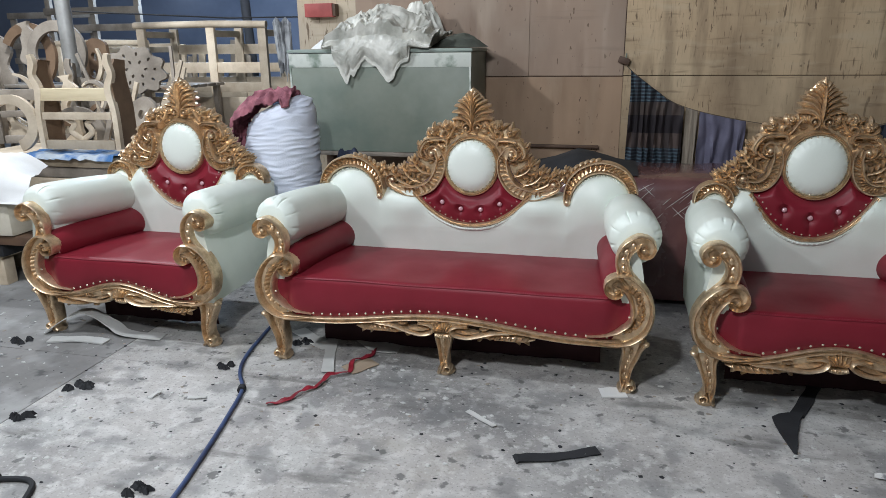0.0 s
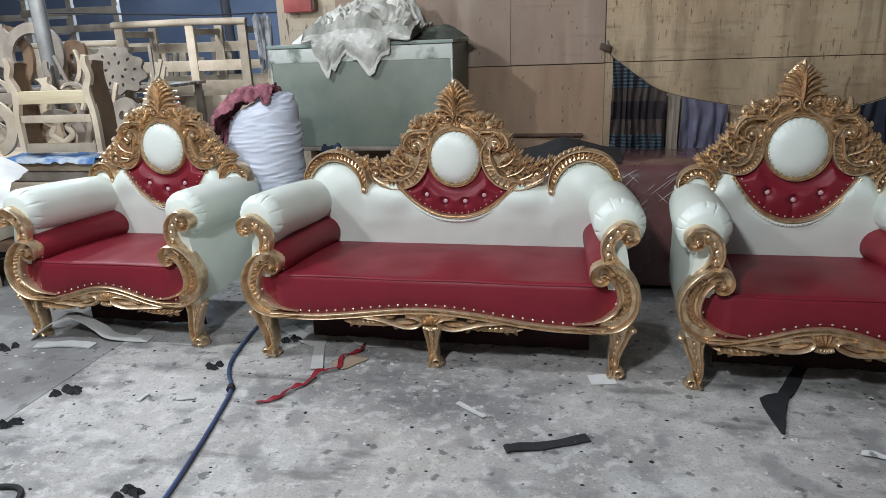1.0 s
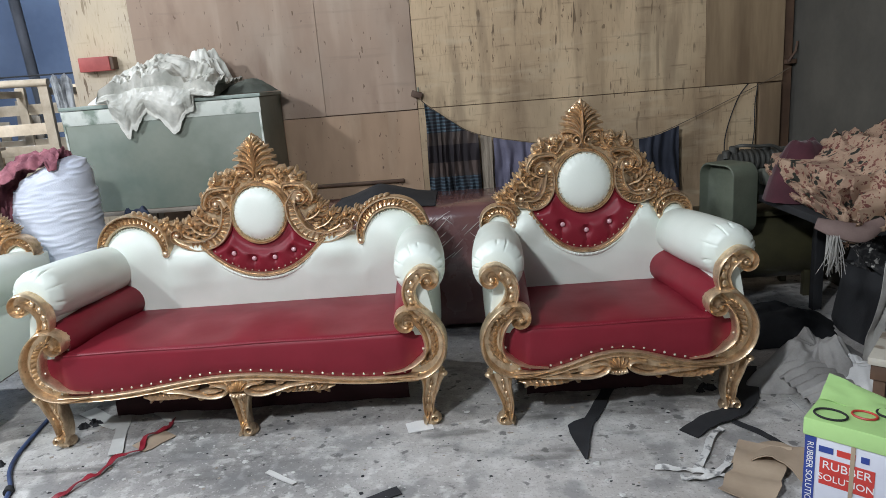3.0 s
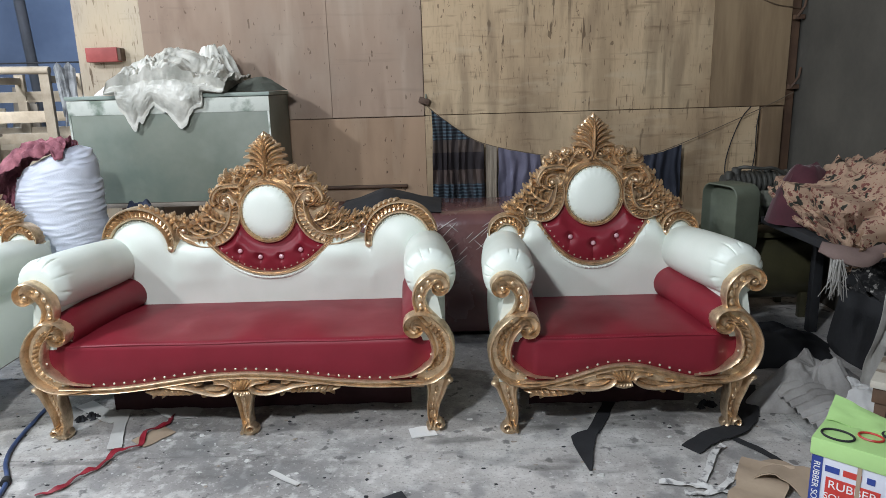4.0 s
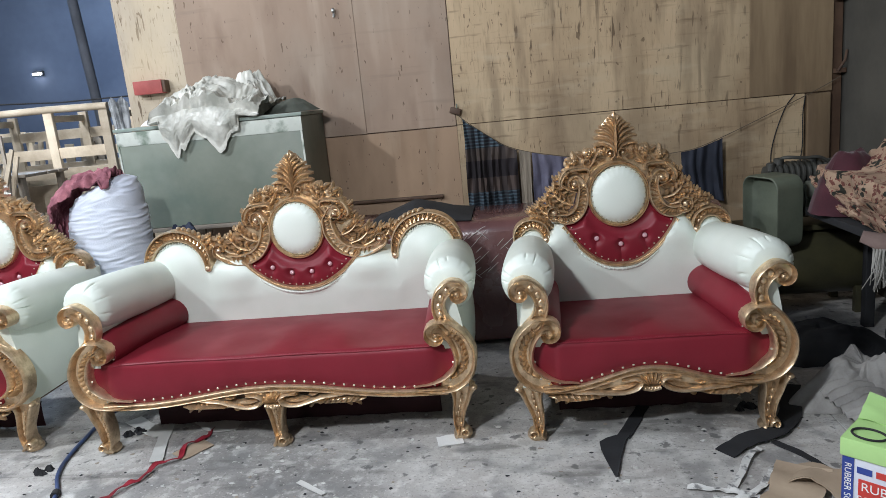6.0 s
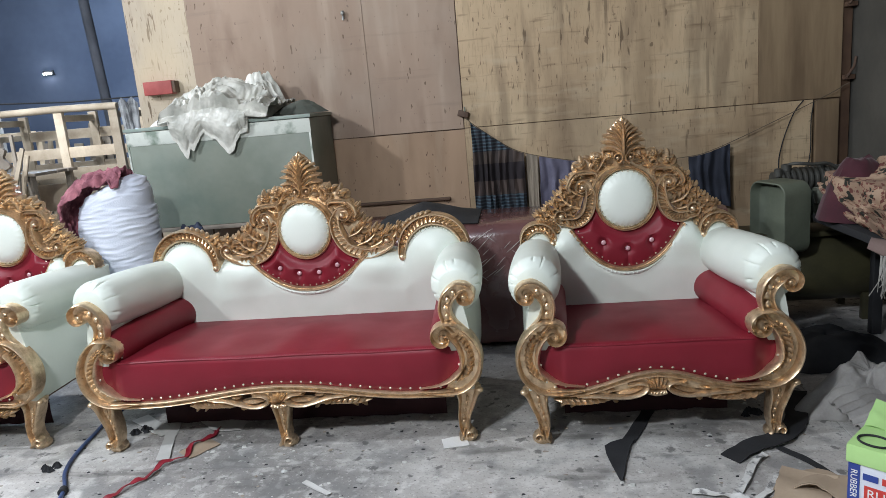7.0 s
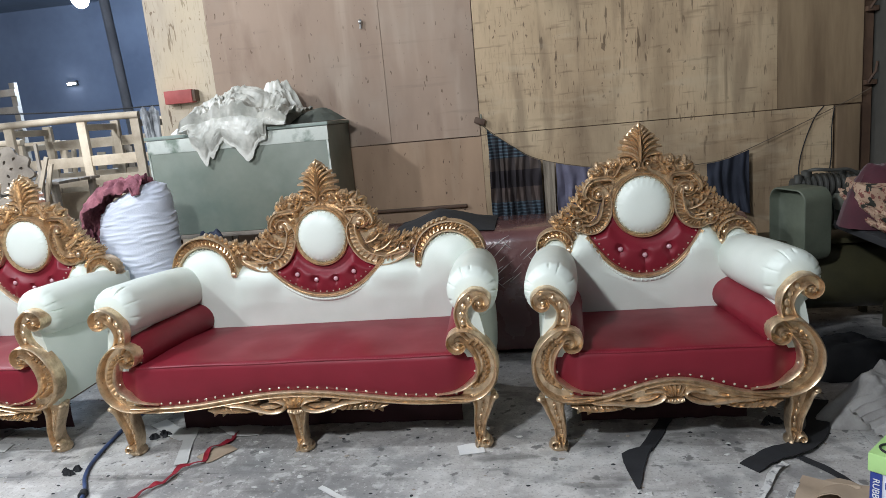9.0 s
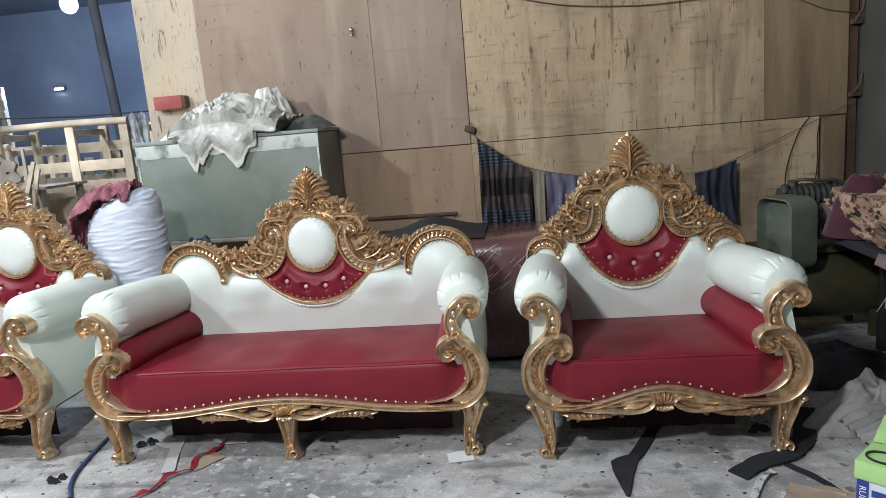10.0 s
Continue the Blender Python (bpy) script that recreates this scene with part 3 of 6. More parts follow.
def armrest(s, e, root):
    bm = bmesh.new()
    n, rows = 128, []
    ys = [0.004, 0.012, 0.022, 0.034, 0.048, 0.062, 0.08, 0.10, 0.125, 0.16, 0.25, 0.36, 0.48, 0.58, 0.65, 0.70]
    for y in ys:
        t = (y - 0.004) / 0.696
        cx, cz = e - 0.090 - 0.034 * t, 0.688 - 0.052 * t
        r = 0.104 + 0.008 * math.sin(math.pi * t)
        end = max(0.0, 1 - (y - 0.004) / 0.062)
        r *= math.sqrt(max(0.0, 1 - end * end * 0.62))
        row = []
        for k in range(n):
            a = 2 * math.pi * k / n
            pleat = 1 - (0.075 + 0.045 * math.sin(a * 4 + 1)) * max(0, 1 - abs(y - 0.045) / (0.042 + 0.026 * math.sin(a * 7))) * (0.5 + 0.5 * math.cos(a * 13 + 1.6 * math.sin(a * 3))) ** 16 + 0.006 * noise.noise((a * 1.5, y * 6, e)) * (y > 0.06)
            flat = 1.12 if math.sin(a) < 0 else 1.0
            row.append(Vector((s * (cx + r * pleat * math.cos(a)), y + 0.020 * (1 - t), cz + r * pleat * flat * math.sin(a))))
        rows.append(row)
    grid(bm, rows, close=True, caps=True)
    pad = part("armrest", bm, WHITE, root, "padded white leather arm roll, pleated at the front")
    # outer and inner side panels below the roll
    bm = bmesh.new()
    rows = []
    for y in np.linspace(0.02, 0.69, 10):
        row = []
        for z in np.linspace(0.235, 0.64, 9):
            q = (z - 0.235) / 0.405
            out = 0.012 * math.sin(math.pi * q) - 0.030 * q ** 2
            row.append(Vector((s * (e - 0.045 + out), y, z)))
        row += [Vector((s * (e - 0.14), y, 0.63)), Vector((s * (e - 0.14), y, 0.24))]
        rows.append(row)
    grid(bm, rows, close=True, caps=True)
    side = part("side_panel", bm, WHITE, root, "pale upholstered outer side panel")
    # lower red bolster
    bm = bmesh.new()
    rows = []
    for i, (y, k) in enumerate(((0.022, 0.70), (0.026, 0.93), (0.05, 1.0), (0.2, 1.03), (0.4, 1.06), (0.6, 1.1), (0.69, 1.1))):
        t = y / 0.69
        cx, cz, r = e - 0.138 - 0.030 * t, 0.480 - 0.020 * t, 0.076
        rows.append([Vector((s * (cx + r * k * math.cos(a)), y, cz + r * k * math.sin(a) * 1.02)) for a in np.linspace(0, 2 * math.pi, 24, endpoint=False)])
    grid(bm, rows, close=True, caps=True)
    bol = part("arm_bolster", bm, RED, root, "red leather bolster under the arm roll")
    studs("stud", [(s * (e - 0.138 + 0.066 * math.cos(radians(a))), 0.480 + 0.066 * math.sin(radians(a))) for a in range(110, 261, 25)], lambda u, v, h: Vector((u, 0.026 - h, v)), 0.002, bol, 0.0045)
    return pad


def plain_rear_leg(s, e, root):
    bm = bmesh.new()
    rows = []
    for z, y, w in ((0.0, 0.70, 0.020), (0.12, 0.665, 0.024), (0.26, 0.64, 0.028)):
        rows.append([Vector((s * (e - 0.13) + a * w, y + b * w, z)) for a, b in ((-1, -1), (1, -1), (1, 1), (-1, 1))])
    grid(bm, rows, close=True, caps=True)
    return part("rear_leg", bm, BROWN, root, "plain dark rear leg", False)


def studs(name, pts, place, lift, root, r=0.0055, material=None):
    """Upholstery nails: objects of their own on one mesh."""
    me = None
    for u, v in pts:
        if me is None:
            bm = bmesh.new()
            blob(bm, (0, 0, 0), (r, r * 0.7, r), 1)
            ob = part(name, bm, material or STUD, root)
            me = ob.data
        else:
            ob = new(name, me)
            ob.parent = root
        ob.location = place(u, v, lift)


def spaced(path, step):
    out, d = [path[0]], 0.0
    for a, b in zip(path, path[1:]):
        L = math.hypot(b[0] - a[0], b[1] - a[1])
        while d + L >= step:
            k = (step - d) / L
            a = (a[0] + (b[0] - a[0]) * k, a[1] + (b[1] - a[1]) * k)
            out.append(a)
            L = math.hypot(b[0] - a[0], b[1] - a[1])
            d = 0.0
        d += L
    return out


Suite = collections.namedtuple("Suite", "e rise cz cr top redw redz redtop C cw v0 v1 arch a0 a1 lobe white_mid wing buttons")
SOFA = Suite(e=0.895, rise=0.055, cz=0.858, cr=0.131, top=1.248, redw=0.30, redz=0.558, redtop=0.722,
             C=[(0.168, 0.918), (0.158, 0.880), (0.174, 0.806), (0.226, 0.742), (0.315, 0.716), (0.392, 0.732)], cw=0.031,
             v0=((0.203, 0.918), 0.030), v1=((0.418, 0.776), 0.028),
             arch=(0.650, 0.705, 0.162), a0=12, a1=186, lobe=0.148, white_mid=0.80,
             wing=[(0.268, 0.965), (0.318, 0.884), (0.375, 0.846), (0.445, 0.842), (0.50, 0.862)], buttons=[(-0.150, 0.668), (-0.052, 0.636), (0.052, 0.636), (0.150, 0.668)])
CHAIR = Suite(e=0.555, rise=0.07, cz=0.909, cr=0.133, top=1.295, redw=0.262, redz=0.578, redtop=0.782,
              C=[(0.170, 0.965), (0.162, 0.935), (0.174, 0.866), (0.204, 0.824), (0.246, 0.808), (0.288, 0.816)], cw=0.028,
              v0=((0.200, 0.974), 0.029), v1=((0.304, 0.843), 0.026),
              arch=(0.420, 0.728, 0.070), a0=-5, a1=190, lobe=0.06, white_mid=0.84,
              wing=[(0.278, 1.008), (0.312, 0.958), (0.350, 0.912), (0.395, 0.878), (0.44, 0.856)], buttons=[(-0.112, 0.706), (0.0, 0.672), (0.112, 0.706)])


def white_top(x, k):
    a = abs(x)
    ax, az, _ = k.arch
    z = np.interp(a, [0, 0.2, k.C[3][0], k.v1[0][0], ax - k.lobe * 0.9, ax, ax + k.lobe * 1.0, k.e - 0.02],
                  [k.white_mid, k.white_mid, k.C[3][1] - 0.002, k.v1[0][1] - 0.045, az - 0.005, az, az, az - 0.03])
    if abs(a - ax) < k.lobe:
        z = max(z, az + math.sqrt(k.lobe ** 2 - (a - ax) ** 2))
    return z


def backrest(k, root):
    bm = bmesh.new()
    w = k.e - 0.045
    frontrows, backrows = [], []
    for x in np.linspace(-w, w, 97):
        zt = white_top(x, k)
        fr, bk = [], []
        for j in range(19):
            v = j / 18
            z = 0.36 + (zt - 0.36) * v
            ax, az, _ = k.arch
            puff = 0.062 * (1 - v ** 11) ** 0.5 * (0.45 + 0.55 * min(1, v * 2.2))
            d = math.hypot((abs(x) - ax) / 0.13, (z - az) / 0.13)
            puff += 0.036 * math.exp(-d * d) * (1 - v ** 9)
            hx = k.C[4][0] + 0.03
            d2 = math.hypot((abs(x) - hx) / 0.10, (z - k.C[3][1] + 0.09) / 0.08)
            puff += 0.028 * math.exp(-d2 * d2) * (1 - v ** 9)
            puff *= min(1.0, (w - abs(x)) / 0.02 + 0.25)
            if abs(x) < k.redw:
                edge = k.redz + (k.redtop - k.redz) * (abs(x) / k.redw) ** 2.2
                puff -= max(0.0, puff - 0.02) * min(1.0, max(0.0, (z - edge + 0.012) / 0.03))
            puff += 0.003 * noise.noise((x * 7, z * 7, 1.0))
            fr.append(rear(x, z, puff))
            bk.append(rear(x, z, -0.045))
        frontrows.append(fr + bk[::-1])
    grid(bm, frontrows, close=True, caps=True)
    pad = part("backrest", bm, WHITE, root, "padded white leather backrest with humped top")
    return pad


def red_panel(k, root):
    bm = bmesh.new()
    rows = []
    scrolls = crom(k.C, 6)
    for x in np.linspace(-k.redw, k.redw, 61):
        t = abs(x) / k.redw
        zb = k.redz + (k.redtop - k.redz) * t ** 2.2
        zt = max(zb + 0.004, min(k.cz, float(np.interp(abs(x), [0] + [c[0] for c in k.C[1:]], [k.cz] + [c[1] for c in k.C[1:]]))))
        fr = []
        for j in range(25):
            v = j / 24
            z = zb + (zt - zb) * v
            puff = 0.054 + 0.026 * (math.sin(math.pi * min(1, max(0, v))) ** 0.5) * (1 - t ** 4)
            for b in k.buttons:
                d = math.hypot(x - b[0], z - b[1])
                puff -= 0.026 * math.exp(-(d / 0.022) ** 2)
                # folds that run from button to edge
                f = abs((x - b[0]) - 0.25 * b[0] / k.redw * (b[1] - z))
                puff -= 0.007 * math.exp(-(f / 0.010) ** 2) * (1 if z < b[1] else 0.6)
            near = math.hypot(x, z - k.cz) - k.cr - 0.045
            puff = min(puff, 0.048 + max(0.0, near) * 0.8)
            gap = min(math.hypot(abs(x) - c[0], z - c[1]) for c in scrolls) - k.cw * 0.9
            puff = min(puff, 0.034 + max(0.0, gap) * 1.3)
            fr.append(rear(x, z, puff))
        rows.append(fr + [rear(x, zt, 0.01), rear(x, zb, 0.01)])
    grid(bm, rows, close=True, caps=True)
    p = part("tufted_panel", bm, RED, root, "buttoned red leather panel below the medallion")
    for bxz in k.buttons:
        bm = bmesh.new()
        blob(bm, rear(bxz[0], bxz[1], 0.061), (0.0125, 0.007, 0.0125), 2)
        part("button", bm, BUTTON, p, "sparkling crystal button")
    edge = [(x, k.redz + (k.redtop - k.redz) * (abs(x) / k.redw) ** 2.2) for x in np.linspace(-k.redw, k.redw, 70)]
    inner = [(x * 0.94, z + 0.017) for x, z in edge]
    studs("stud", spaced(inner, 0.034), rear, 0.073, p, 0.0042)
    # gilt moulding and pleated white edge under the panel
    bm = bmesh.new()
    carve(bm, [(x * 1.01, z - 0.006) for x, z in edge], 0.012, 0.074, [(-1, 0.2), (-1, 0.85), (-0.5, 1), (0, 0.9), (0.5, 1), (1, 0.85), (1, 0.2)], rear)
    part("panel_moulding", bm, GOLD, root)
    bm = bmesh.new()
    tube(bm, [rear(x * 1.03, z - 0.026, 0.058) for x, z in edge], 0.0085, 7)
    for q in spaced([(x * 1.03, z - 0.027) for x, z in edge], 0.021):
        blob(bm, rear(q[0], q[1], 0.063), (0.006, 0.0055, 0.0085), 1)
    part("gathered_welt", bm, WHITE, root)


def medallion(k, root):
    bm = bmesh.new()
    rows = []
    for j in range(12):
        v = j / 11
        r = k.cr * (1 - v)
        h = 0.050 + 0.042 * math.sqrt(max(0, 1 - (1 - v) ** 2.6))
        rows.append([rear(r * 0.97 * math.cos(a), k.cz + r * 1.03 * math.sin(a), h - (0.004 * (0.5 + 0.5 * math.cos(a * 26)) ** 2 if 0 < j < 3 else 0)) for a in np.linspace(0, 2 * math.pi, 78, endpoint=False)])
    rows.insert(0, [rear(k.cr * 0.97 * math.cos(a), k.cz + k.cr * 1.03 * math.sin(a), 0.0) for a in np.linspace(0, 2 * math.pi, 78, endpoint=False)])
    rows[-1] = [p + Vector((0.001 * math.cos(i * 0.08), 0, 0.001 * math.sin(i * 0.08))) for i, p in enumerate(rows[-1])]
    grid(bm, rows, close=True, caps=True)
    cush = part("medallion_cushion", bm, WHITE, root, "round white leather medallion with gathered rim")
    studs("stud", [((k.cr - 0.006) * 0.97 * math.cos(a), k.cz + (k.cr - 0.006) * 1.03 * math.sin(a)) for a in np.linspace(0, 2 * math.pi, 30, endpoint=False)], rear, 0.062, cush, 0.0042)
    bm = bmesh.new()
    ring = [((k.cr + 0.008) * 0.97 * math.cos(a), k.cz + (k.cr + 0.008) * 1.03 * math.sin(a)) for a in np.linspace(0, 2 * math.pi, 65)]
    carve(bm, ring, 0.0095, 0.068, [(-1, 0), (-1, 0.85), (-0.6, 1), (-0.1, 0.88), (0.4, 1.02), (1, 0.8), (1, 0)], rear)
    part("medallion_ring", bm, GOLD, root)


def frond(bm, base, tip, spread, place, s, lift, bend=0.0, lobes=5):
    """An acanthus frond: a ribbed spine with pointed lobes on both sides."""
    b, t = np.array(base, float), np.array(tip, float)
    d = t - b
    q = np.array((-d[1], d[0]))
    L = np.hypot(*d)
    spine = [b + d * r + q * bend * math.sin(math.pi * r) for r in np.linspace(0, 1, 11)]
    carve(bm, spine, [0.006, 0.0075, 0.006, 0.003], [0.014, 0.018, 0.016, 0.008], [(u, h + lift / 0.016) for u, h in ROUND], place, s)
    for i in range(lobes):
        r = 0.10 + 0.80 * i / (lobes - 1)
        p = spine[int(r * 10)]
        e = spine[min(10, int(r * 10) + 1)] - spine[int(r * 10) - 1]
        a0 = math.atan2(e[1], e[0])
        w = spread * (0.66 + 0.48 * math.sin(math.pi * (0.15 + 0.75 * r)))
        for side in (-1, 1):
            a = a0 + side * radians(40 - 20 * r)
            leaf(bm, p, (p[0] + math.cos(a) * w, p[1] + math.sin(a) * w), 0.25 * spread, 0.019, place, s, side * 0.26, 7, lift + 0.004 * r)
    leaf(bm, spine[7], (t[0] + d[0] / L * spread * 0.35, t[1] + d[1] / L * spread * 0.35), 0.010, 0.016, place, s, 0.1, 6, lift + 0.006)


def rose(bm, c, r, place, s, lift, turn=0.0):
    """A carved flower: two rings of petals round a boss."""
    for n, q, up in ((6, 1.0, 0.0), (5, 0.62, 0.009)):
        for j in range(n):
            d = turn + 2 * math.pi * j / n + up * 40
            leaf(bm, (c[0] + 0.15 * r * math.cos(d), c[1] + 0.15 * r * math.sin(d)), (c[0] + q * r * math.cos(d), c[1] + q * r * math.sin(d)), 0.44 * r * q, 0.013, place, s, 0.12, 5, lift + up)
    blob(bm, place(s * c[0], c[1], lift + 0.020), (0.24 * r, 0.26 * r, 0.24 * r), 1)


def spray_edge(a):
    """Outer reach of the flower spray round the medallion, by angle."""
    return float(np.interp(a, [10, 24, 39, 52, 66, 84], [0.275, 0.290, 0.305, 0.272, 0.248, 0.235]))


def crest(k, root):
    """Palm leaf, flower sprays, scrolls and arches of the pierced gilt top."""
    R = k.cr + 0.030
    rng = random.Random(7)
    at = lambda a, r: (math.cos(radians(a)) * r, k.cz + math.sin(radians(a)) * r)
    # palm leaf: a spade-shaped board with curved ribs that end in rounded tips
    bm = bmesh.new()
    zb = k.cz + R + 0.036
    H = k.top - zb
    carve(bm, crom([(0, zb + H * q) for q in (0.0, 0.16, 0.32, 0.5, 0.68, 0.85, 0.97)], 4), [H * q for q in (0.20, 0.36, 0.42, 0.40, 0.31, 0.16, 0.02)], 0.026, [(-1, 0.0), (-1, 0.6), (-0.5, 0.9), (0, 1.0), (0.5, 0.9), (1, 0.6), (1, 0.0)], rear)
    for s in (-1, 1):
        for i in range(7):
            t = i / 6
            z0 = zb + H * (0.02 + 0.68 * t)
            L = H * (0.50 + 0.08 * math.sin(math.pi * min(1, t * 1.3 + 0.1)) - 0.30 * t ** 1.5)
            ang = radians(76 - 46 * t)
            d = np.array((math.sin(ang), math.cos(ang)))
            q = np.array((-d[1], d[0]))
            pts = [np.array((0.006, z0)) + d * L * r + q * L * 0.20 * math.sin(math.pi * r * 0.92) for r in np.linspace(0, 1, 9)]
            carve(bm, pts, [0.004, 0.0085, 0.0105, 0.0115, 0.007], [0.046, 0.056, 0.060, 0.058, 0.046], ROUND, rear, s)
    leaf(bm, (0, zb - 0.01), (0, k.top), 0.0095, 0.032, rear, 1, 0, 10, 0.046)
    part("palm_leaf", bm, GOLD, root, "gilt carved palm leaf finial")

    for s in (-1, 1):
        # deep backing board of the spray, then scrolls, flowers and leaves over it
        bm = bmesh.new()
        back = [at(a, (R + spray_edge(a) - 0.03) / 2) for a in np.linspace(89, 16, 16)]
        wide = [(spray_edge(a) - 0.03 - R + 0.02) / 2 for a in np.linspace(89, 16, 16)]
        carve(bm, back, wide, 0.016, [(-1, 0.0), (-1, 0.8), (-0.4, 1.0), (0.4, 1.0), (1, 0.8), (1, 0.0)], rear, s)
        carve(bm, spiral((0.030, zb - 0.006), 0.026, 0.007, 260, -420, 22), [0.0095, 0.008, 0.006], 0.058, ROUND, rear, s)
        blob(bm, rear(s * 0.030, zb - 0.006, 0.052), (0.009, 0.010, 0.009), 1)
        carve(bm, crom([(0.052, zb + 0.006), (0.080, zb + 0.002), at(56, R + 0.030), at(47, R + 0.022)], 6) + spiral(at(50, R + 0.044), 0.022, 0.006, -30, 300, 14), [0.006, 0.010, 0.010, 0.008, 0.006], 0.052, ROUND, rear, s)
        for a, r, out in ((71, 0.023, 0.052), (57, 0.027, 0.074), (41, 0.027, 0.100), (28, 0.024, 0.094)):
            rose(bm, at(a, R + out), r, rear, s, 0.040, radians(a * 3))
        for i in range(13):
            a = 80 - 5.4 * i
            edge = spray_edge(a)
            b0 = at(a + 2, edge - 0.050)
            lean = radians(a + (24 if i % 2 else -16))
            L = 0.046 + 0.008 * rng.random()
            leaf(bm, b0, (b0[0] + math.cos(lean) * L, b0[1] + math.sin(lean) * L), 0.0125, 0.017, rear, s, 0.25 * (-1) ** i, 7, 0.030 + 0.006 * (i % 3))
        for i in range(9):
            a = 74 - 7 * i
            b0 = at(a, R + 0.012 + 0.012 * (i % 2))
            lean = radians(a - 62 + 30 * (i % 2))
            leaf(bm, b0, (b0[0] + math.cos(lean) * 0.040, b0[1] + math.sin(lean) * 0.040), 0.010, 0.016, rear, s, -0.25, 6, 0.026)
        part("flower_spray", bm, GOLD, root, "gilt carved spray of flowers and leaves")

        # large C-scroll between medallion and arch
        bm = bmesh.new()
        c0, r0 = k.v0
        path = list(reversed(spiral(c0, r0, 0.008, 175, -390, 18)))
        body = crom([path[-1]] + k.C[1:], 7)
        tail = spiral(k.v1[0], k.v1[1], 0.008, -80, 390, 18)
        wv = [0.009, 0.012, 0.016] + [k.cw * q for q in (0.8, 1.0, 1.0, 1.0, 0.85)] + [0.014, 0.011, 0.009]
        carve(bm, path + body[1:] + tail, wv, 0.070, [(-1, 0.1), (-1, 0.85), (-0.86, 1), (-0.70, 1), (-0.58, 0.62), (0, 0.56), (0.58, 0.62), (0.70, 1), (0.86, 1), (1, 0.85), (1, 0.1)], rear, s)
        blob(bm, rear(s * c0[0], c0[1], 0.066), (0.013, 0.013, 0.013), 2)
        blob(bm, rear(s * k.v1[0][0], k.v1[0][1], 0.066), (0.014, 0.013, 0.014), 2)
        scroll = part("c_scroll", bm, GOLD, root, "gilt C-scroll with gouged leaflets")
        # gouged leaflets inside the scroll
        for i in range(3, len(body) - 3, 2):
            a, b = np.array(body[i]), np.array(body[i + 2])
            t = (b - a) / (np.hypot(*(b - a)) + 1e-9)
            nn = np.array((-t[1], t[0]))
            bm = bmesh.new()
            carve(bm, crom([a - nn * k.cw * 0.60, a + t * 0.004, a + nn * k.cw * 0.58 + t * 0.016], 3), [0.005, 0.0075, 0.006], [0.052, 0.064, 0.056], ROUND, rear, s)
            part("leaflet", bm, GOLD, scroll)

        # acanthus wing that rises out of the C-scroll and falls to the arch
        bm = bmesh.new()
        spine = crom(k.wing, 7)
        m = len(spine) - 1
        inner = body[6:] + tail[:3]
        foot = [inner[int(q)] for q in np.linspace(0, len(inner) - 1, m + 1)]
        foot = [(f[0] + (p[0] - f[0]) * 0.22, f[1] + (p[1] - f[1]) * 0.22) for f, p in zip(foot, spine)]
        grid(bm, [[rear(s * (f[0] + (p[0] - f[0]) * t), f[1] + (p[1] - f[1]) * t, h) for t, h in ((0, 0.0), (0, 0.014), (0.5, 0.018), (0.72, 0.014), (0.72, 0.0))] for f, p in zip(foot, spine)], close=True, caps=True)
        for r, spread, up in ((0.02, 0.040, 0.030), (0.26, 0.042, 0.036), (0.50, 0.040, 0.032), (0.74, 0.036, 0.036), (0.96, 0.030, 0.030)):
            i = int(r * m)
            f = foot[min(m, int((0.12 + 0.80 * r) * m))]
            frond(bm, f, spine[i], spread, rear, s, up, -0.14, 5)
        for r in (0.14, 0.38, 0.62, 0.86):
            p = spine[int(r * m)]
            f = foot[int(r * m)]
            leaf(bm, (f[0] * 0.6 + p[0] * 0.4, f[1] * 0.6 + p[1] * 0.4), (p[0] + 0.010, p[1] - 0.002), 0.013, 0.018, rear, s, -0.25, 7, 0.024)
        # short leaves that run on up the arch
        ax, az, ar = k.arch
        for i in range(8):
            t = radians(152 - 8 * i)
            rr = ar + 0.024
            p = np.array((ax + rr * math.cos(t), az + rr * math.sin(t)))
            u = np.array((math.sin(t), -math.cos(t)))
            w = np.array((math.cos(t), math.sin(t)))
            leaf(bm, p - u * 0.016, p + u * 0.018 + w * (0.016 - 0.0016 * i), 0.0115, 0.018, rear, s, 0.25, 6, 0.046)
            leaf(bm, p - u * 0.004 - w * 0.006, p + u * 0.026, 0.008, 0.016, rear, s, -0.2, 6, 0.044)
        # hooked curl above the C-scroll
        carve(bm, crom([at(38, R + 0.002), at(43, R + 0.030), (c0[0] + 0.012, c0[1] + r0 + 0.038), (c0[0] + 0.048, c0[1] + r0 + 0.016), (c0[0] + 0.066, c0[1] + 0.006), (c0[0] + 0.056, c0[1] - 0.018)], 6), [0.006, 0.012, 0.013, 0.012, 0.008], 0.066, [(-1, 0.2), (-0.9, 0.9), (-0.6, 1), (-0.3, 0.8), (0.3, 0.8), (0.6, 1), (0.9, 0.9), (1, 0.2)], rear, s)
        part("acanthus_wing", bm, GOLD, root, "gilt carved acanthus wing")

        # arch over the outer hump
        bm = bmesh.new()
        arc = [(ax + ar * math.cos(radians(a)), az + ar * math.sin(radians(a))) for a in np.linspace(k.a0, k.a1, 30)]
        wv = 0.030 if ar > 0.1 else 0.026
        carve(bm, arc, [wv * 0.75, wv, wv, wv, wv * 0.6], 0.070, [(-1, 0), (-1, 0.85), (-0.86, 1), (-0.68, 1), (-0.56, 0.55), (0, 0.45), (0.56, 0.55), (0.68, 1), (0.86, 1), (1, 0.85), (1, 0)], rear, s)
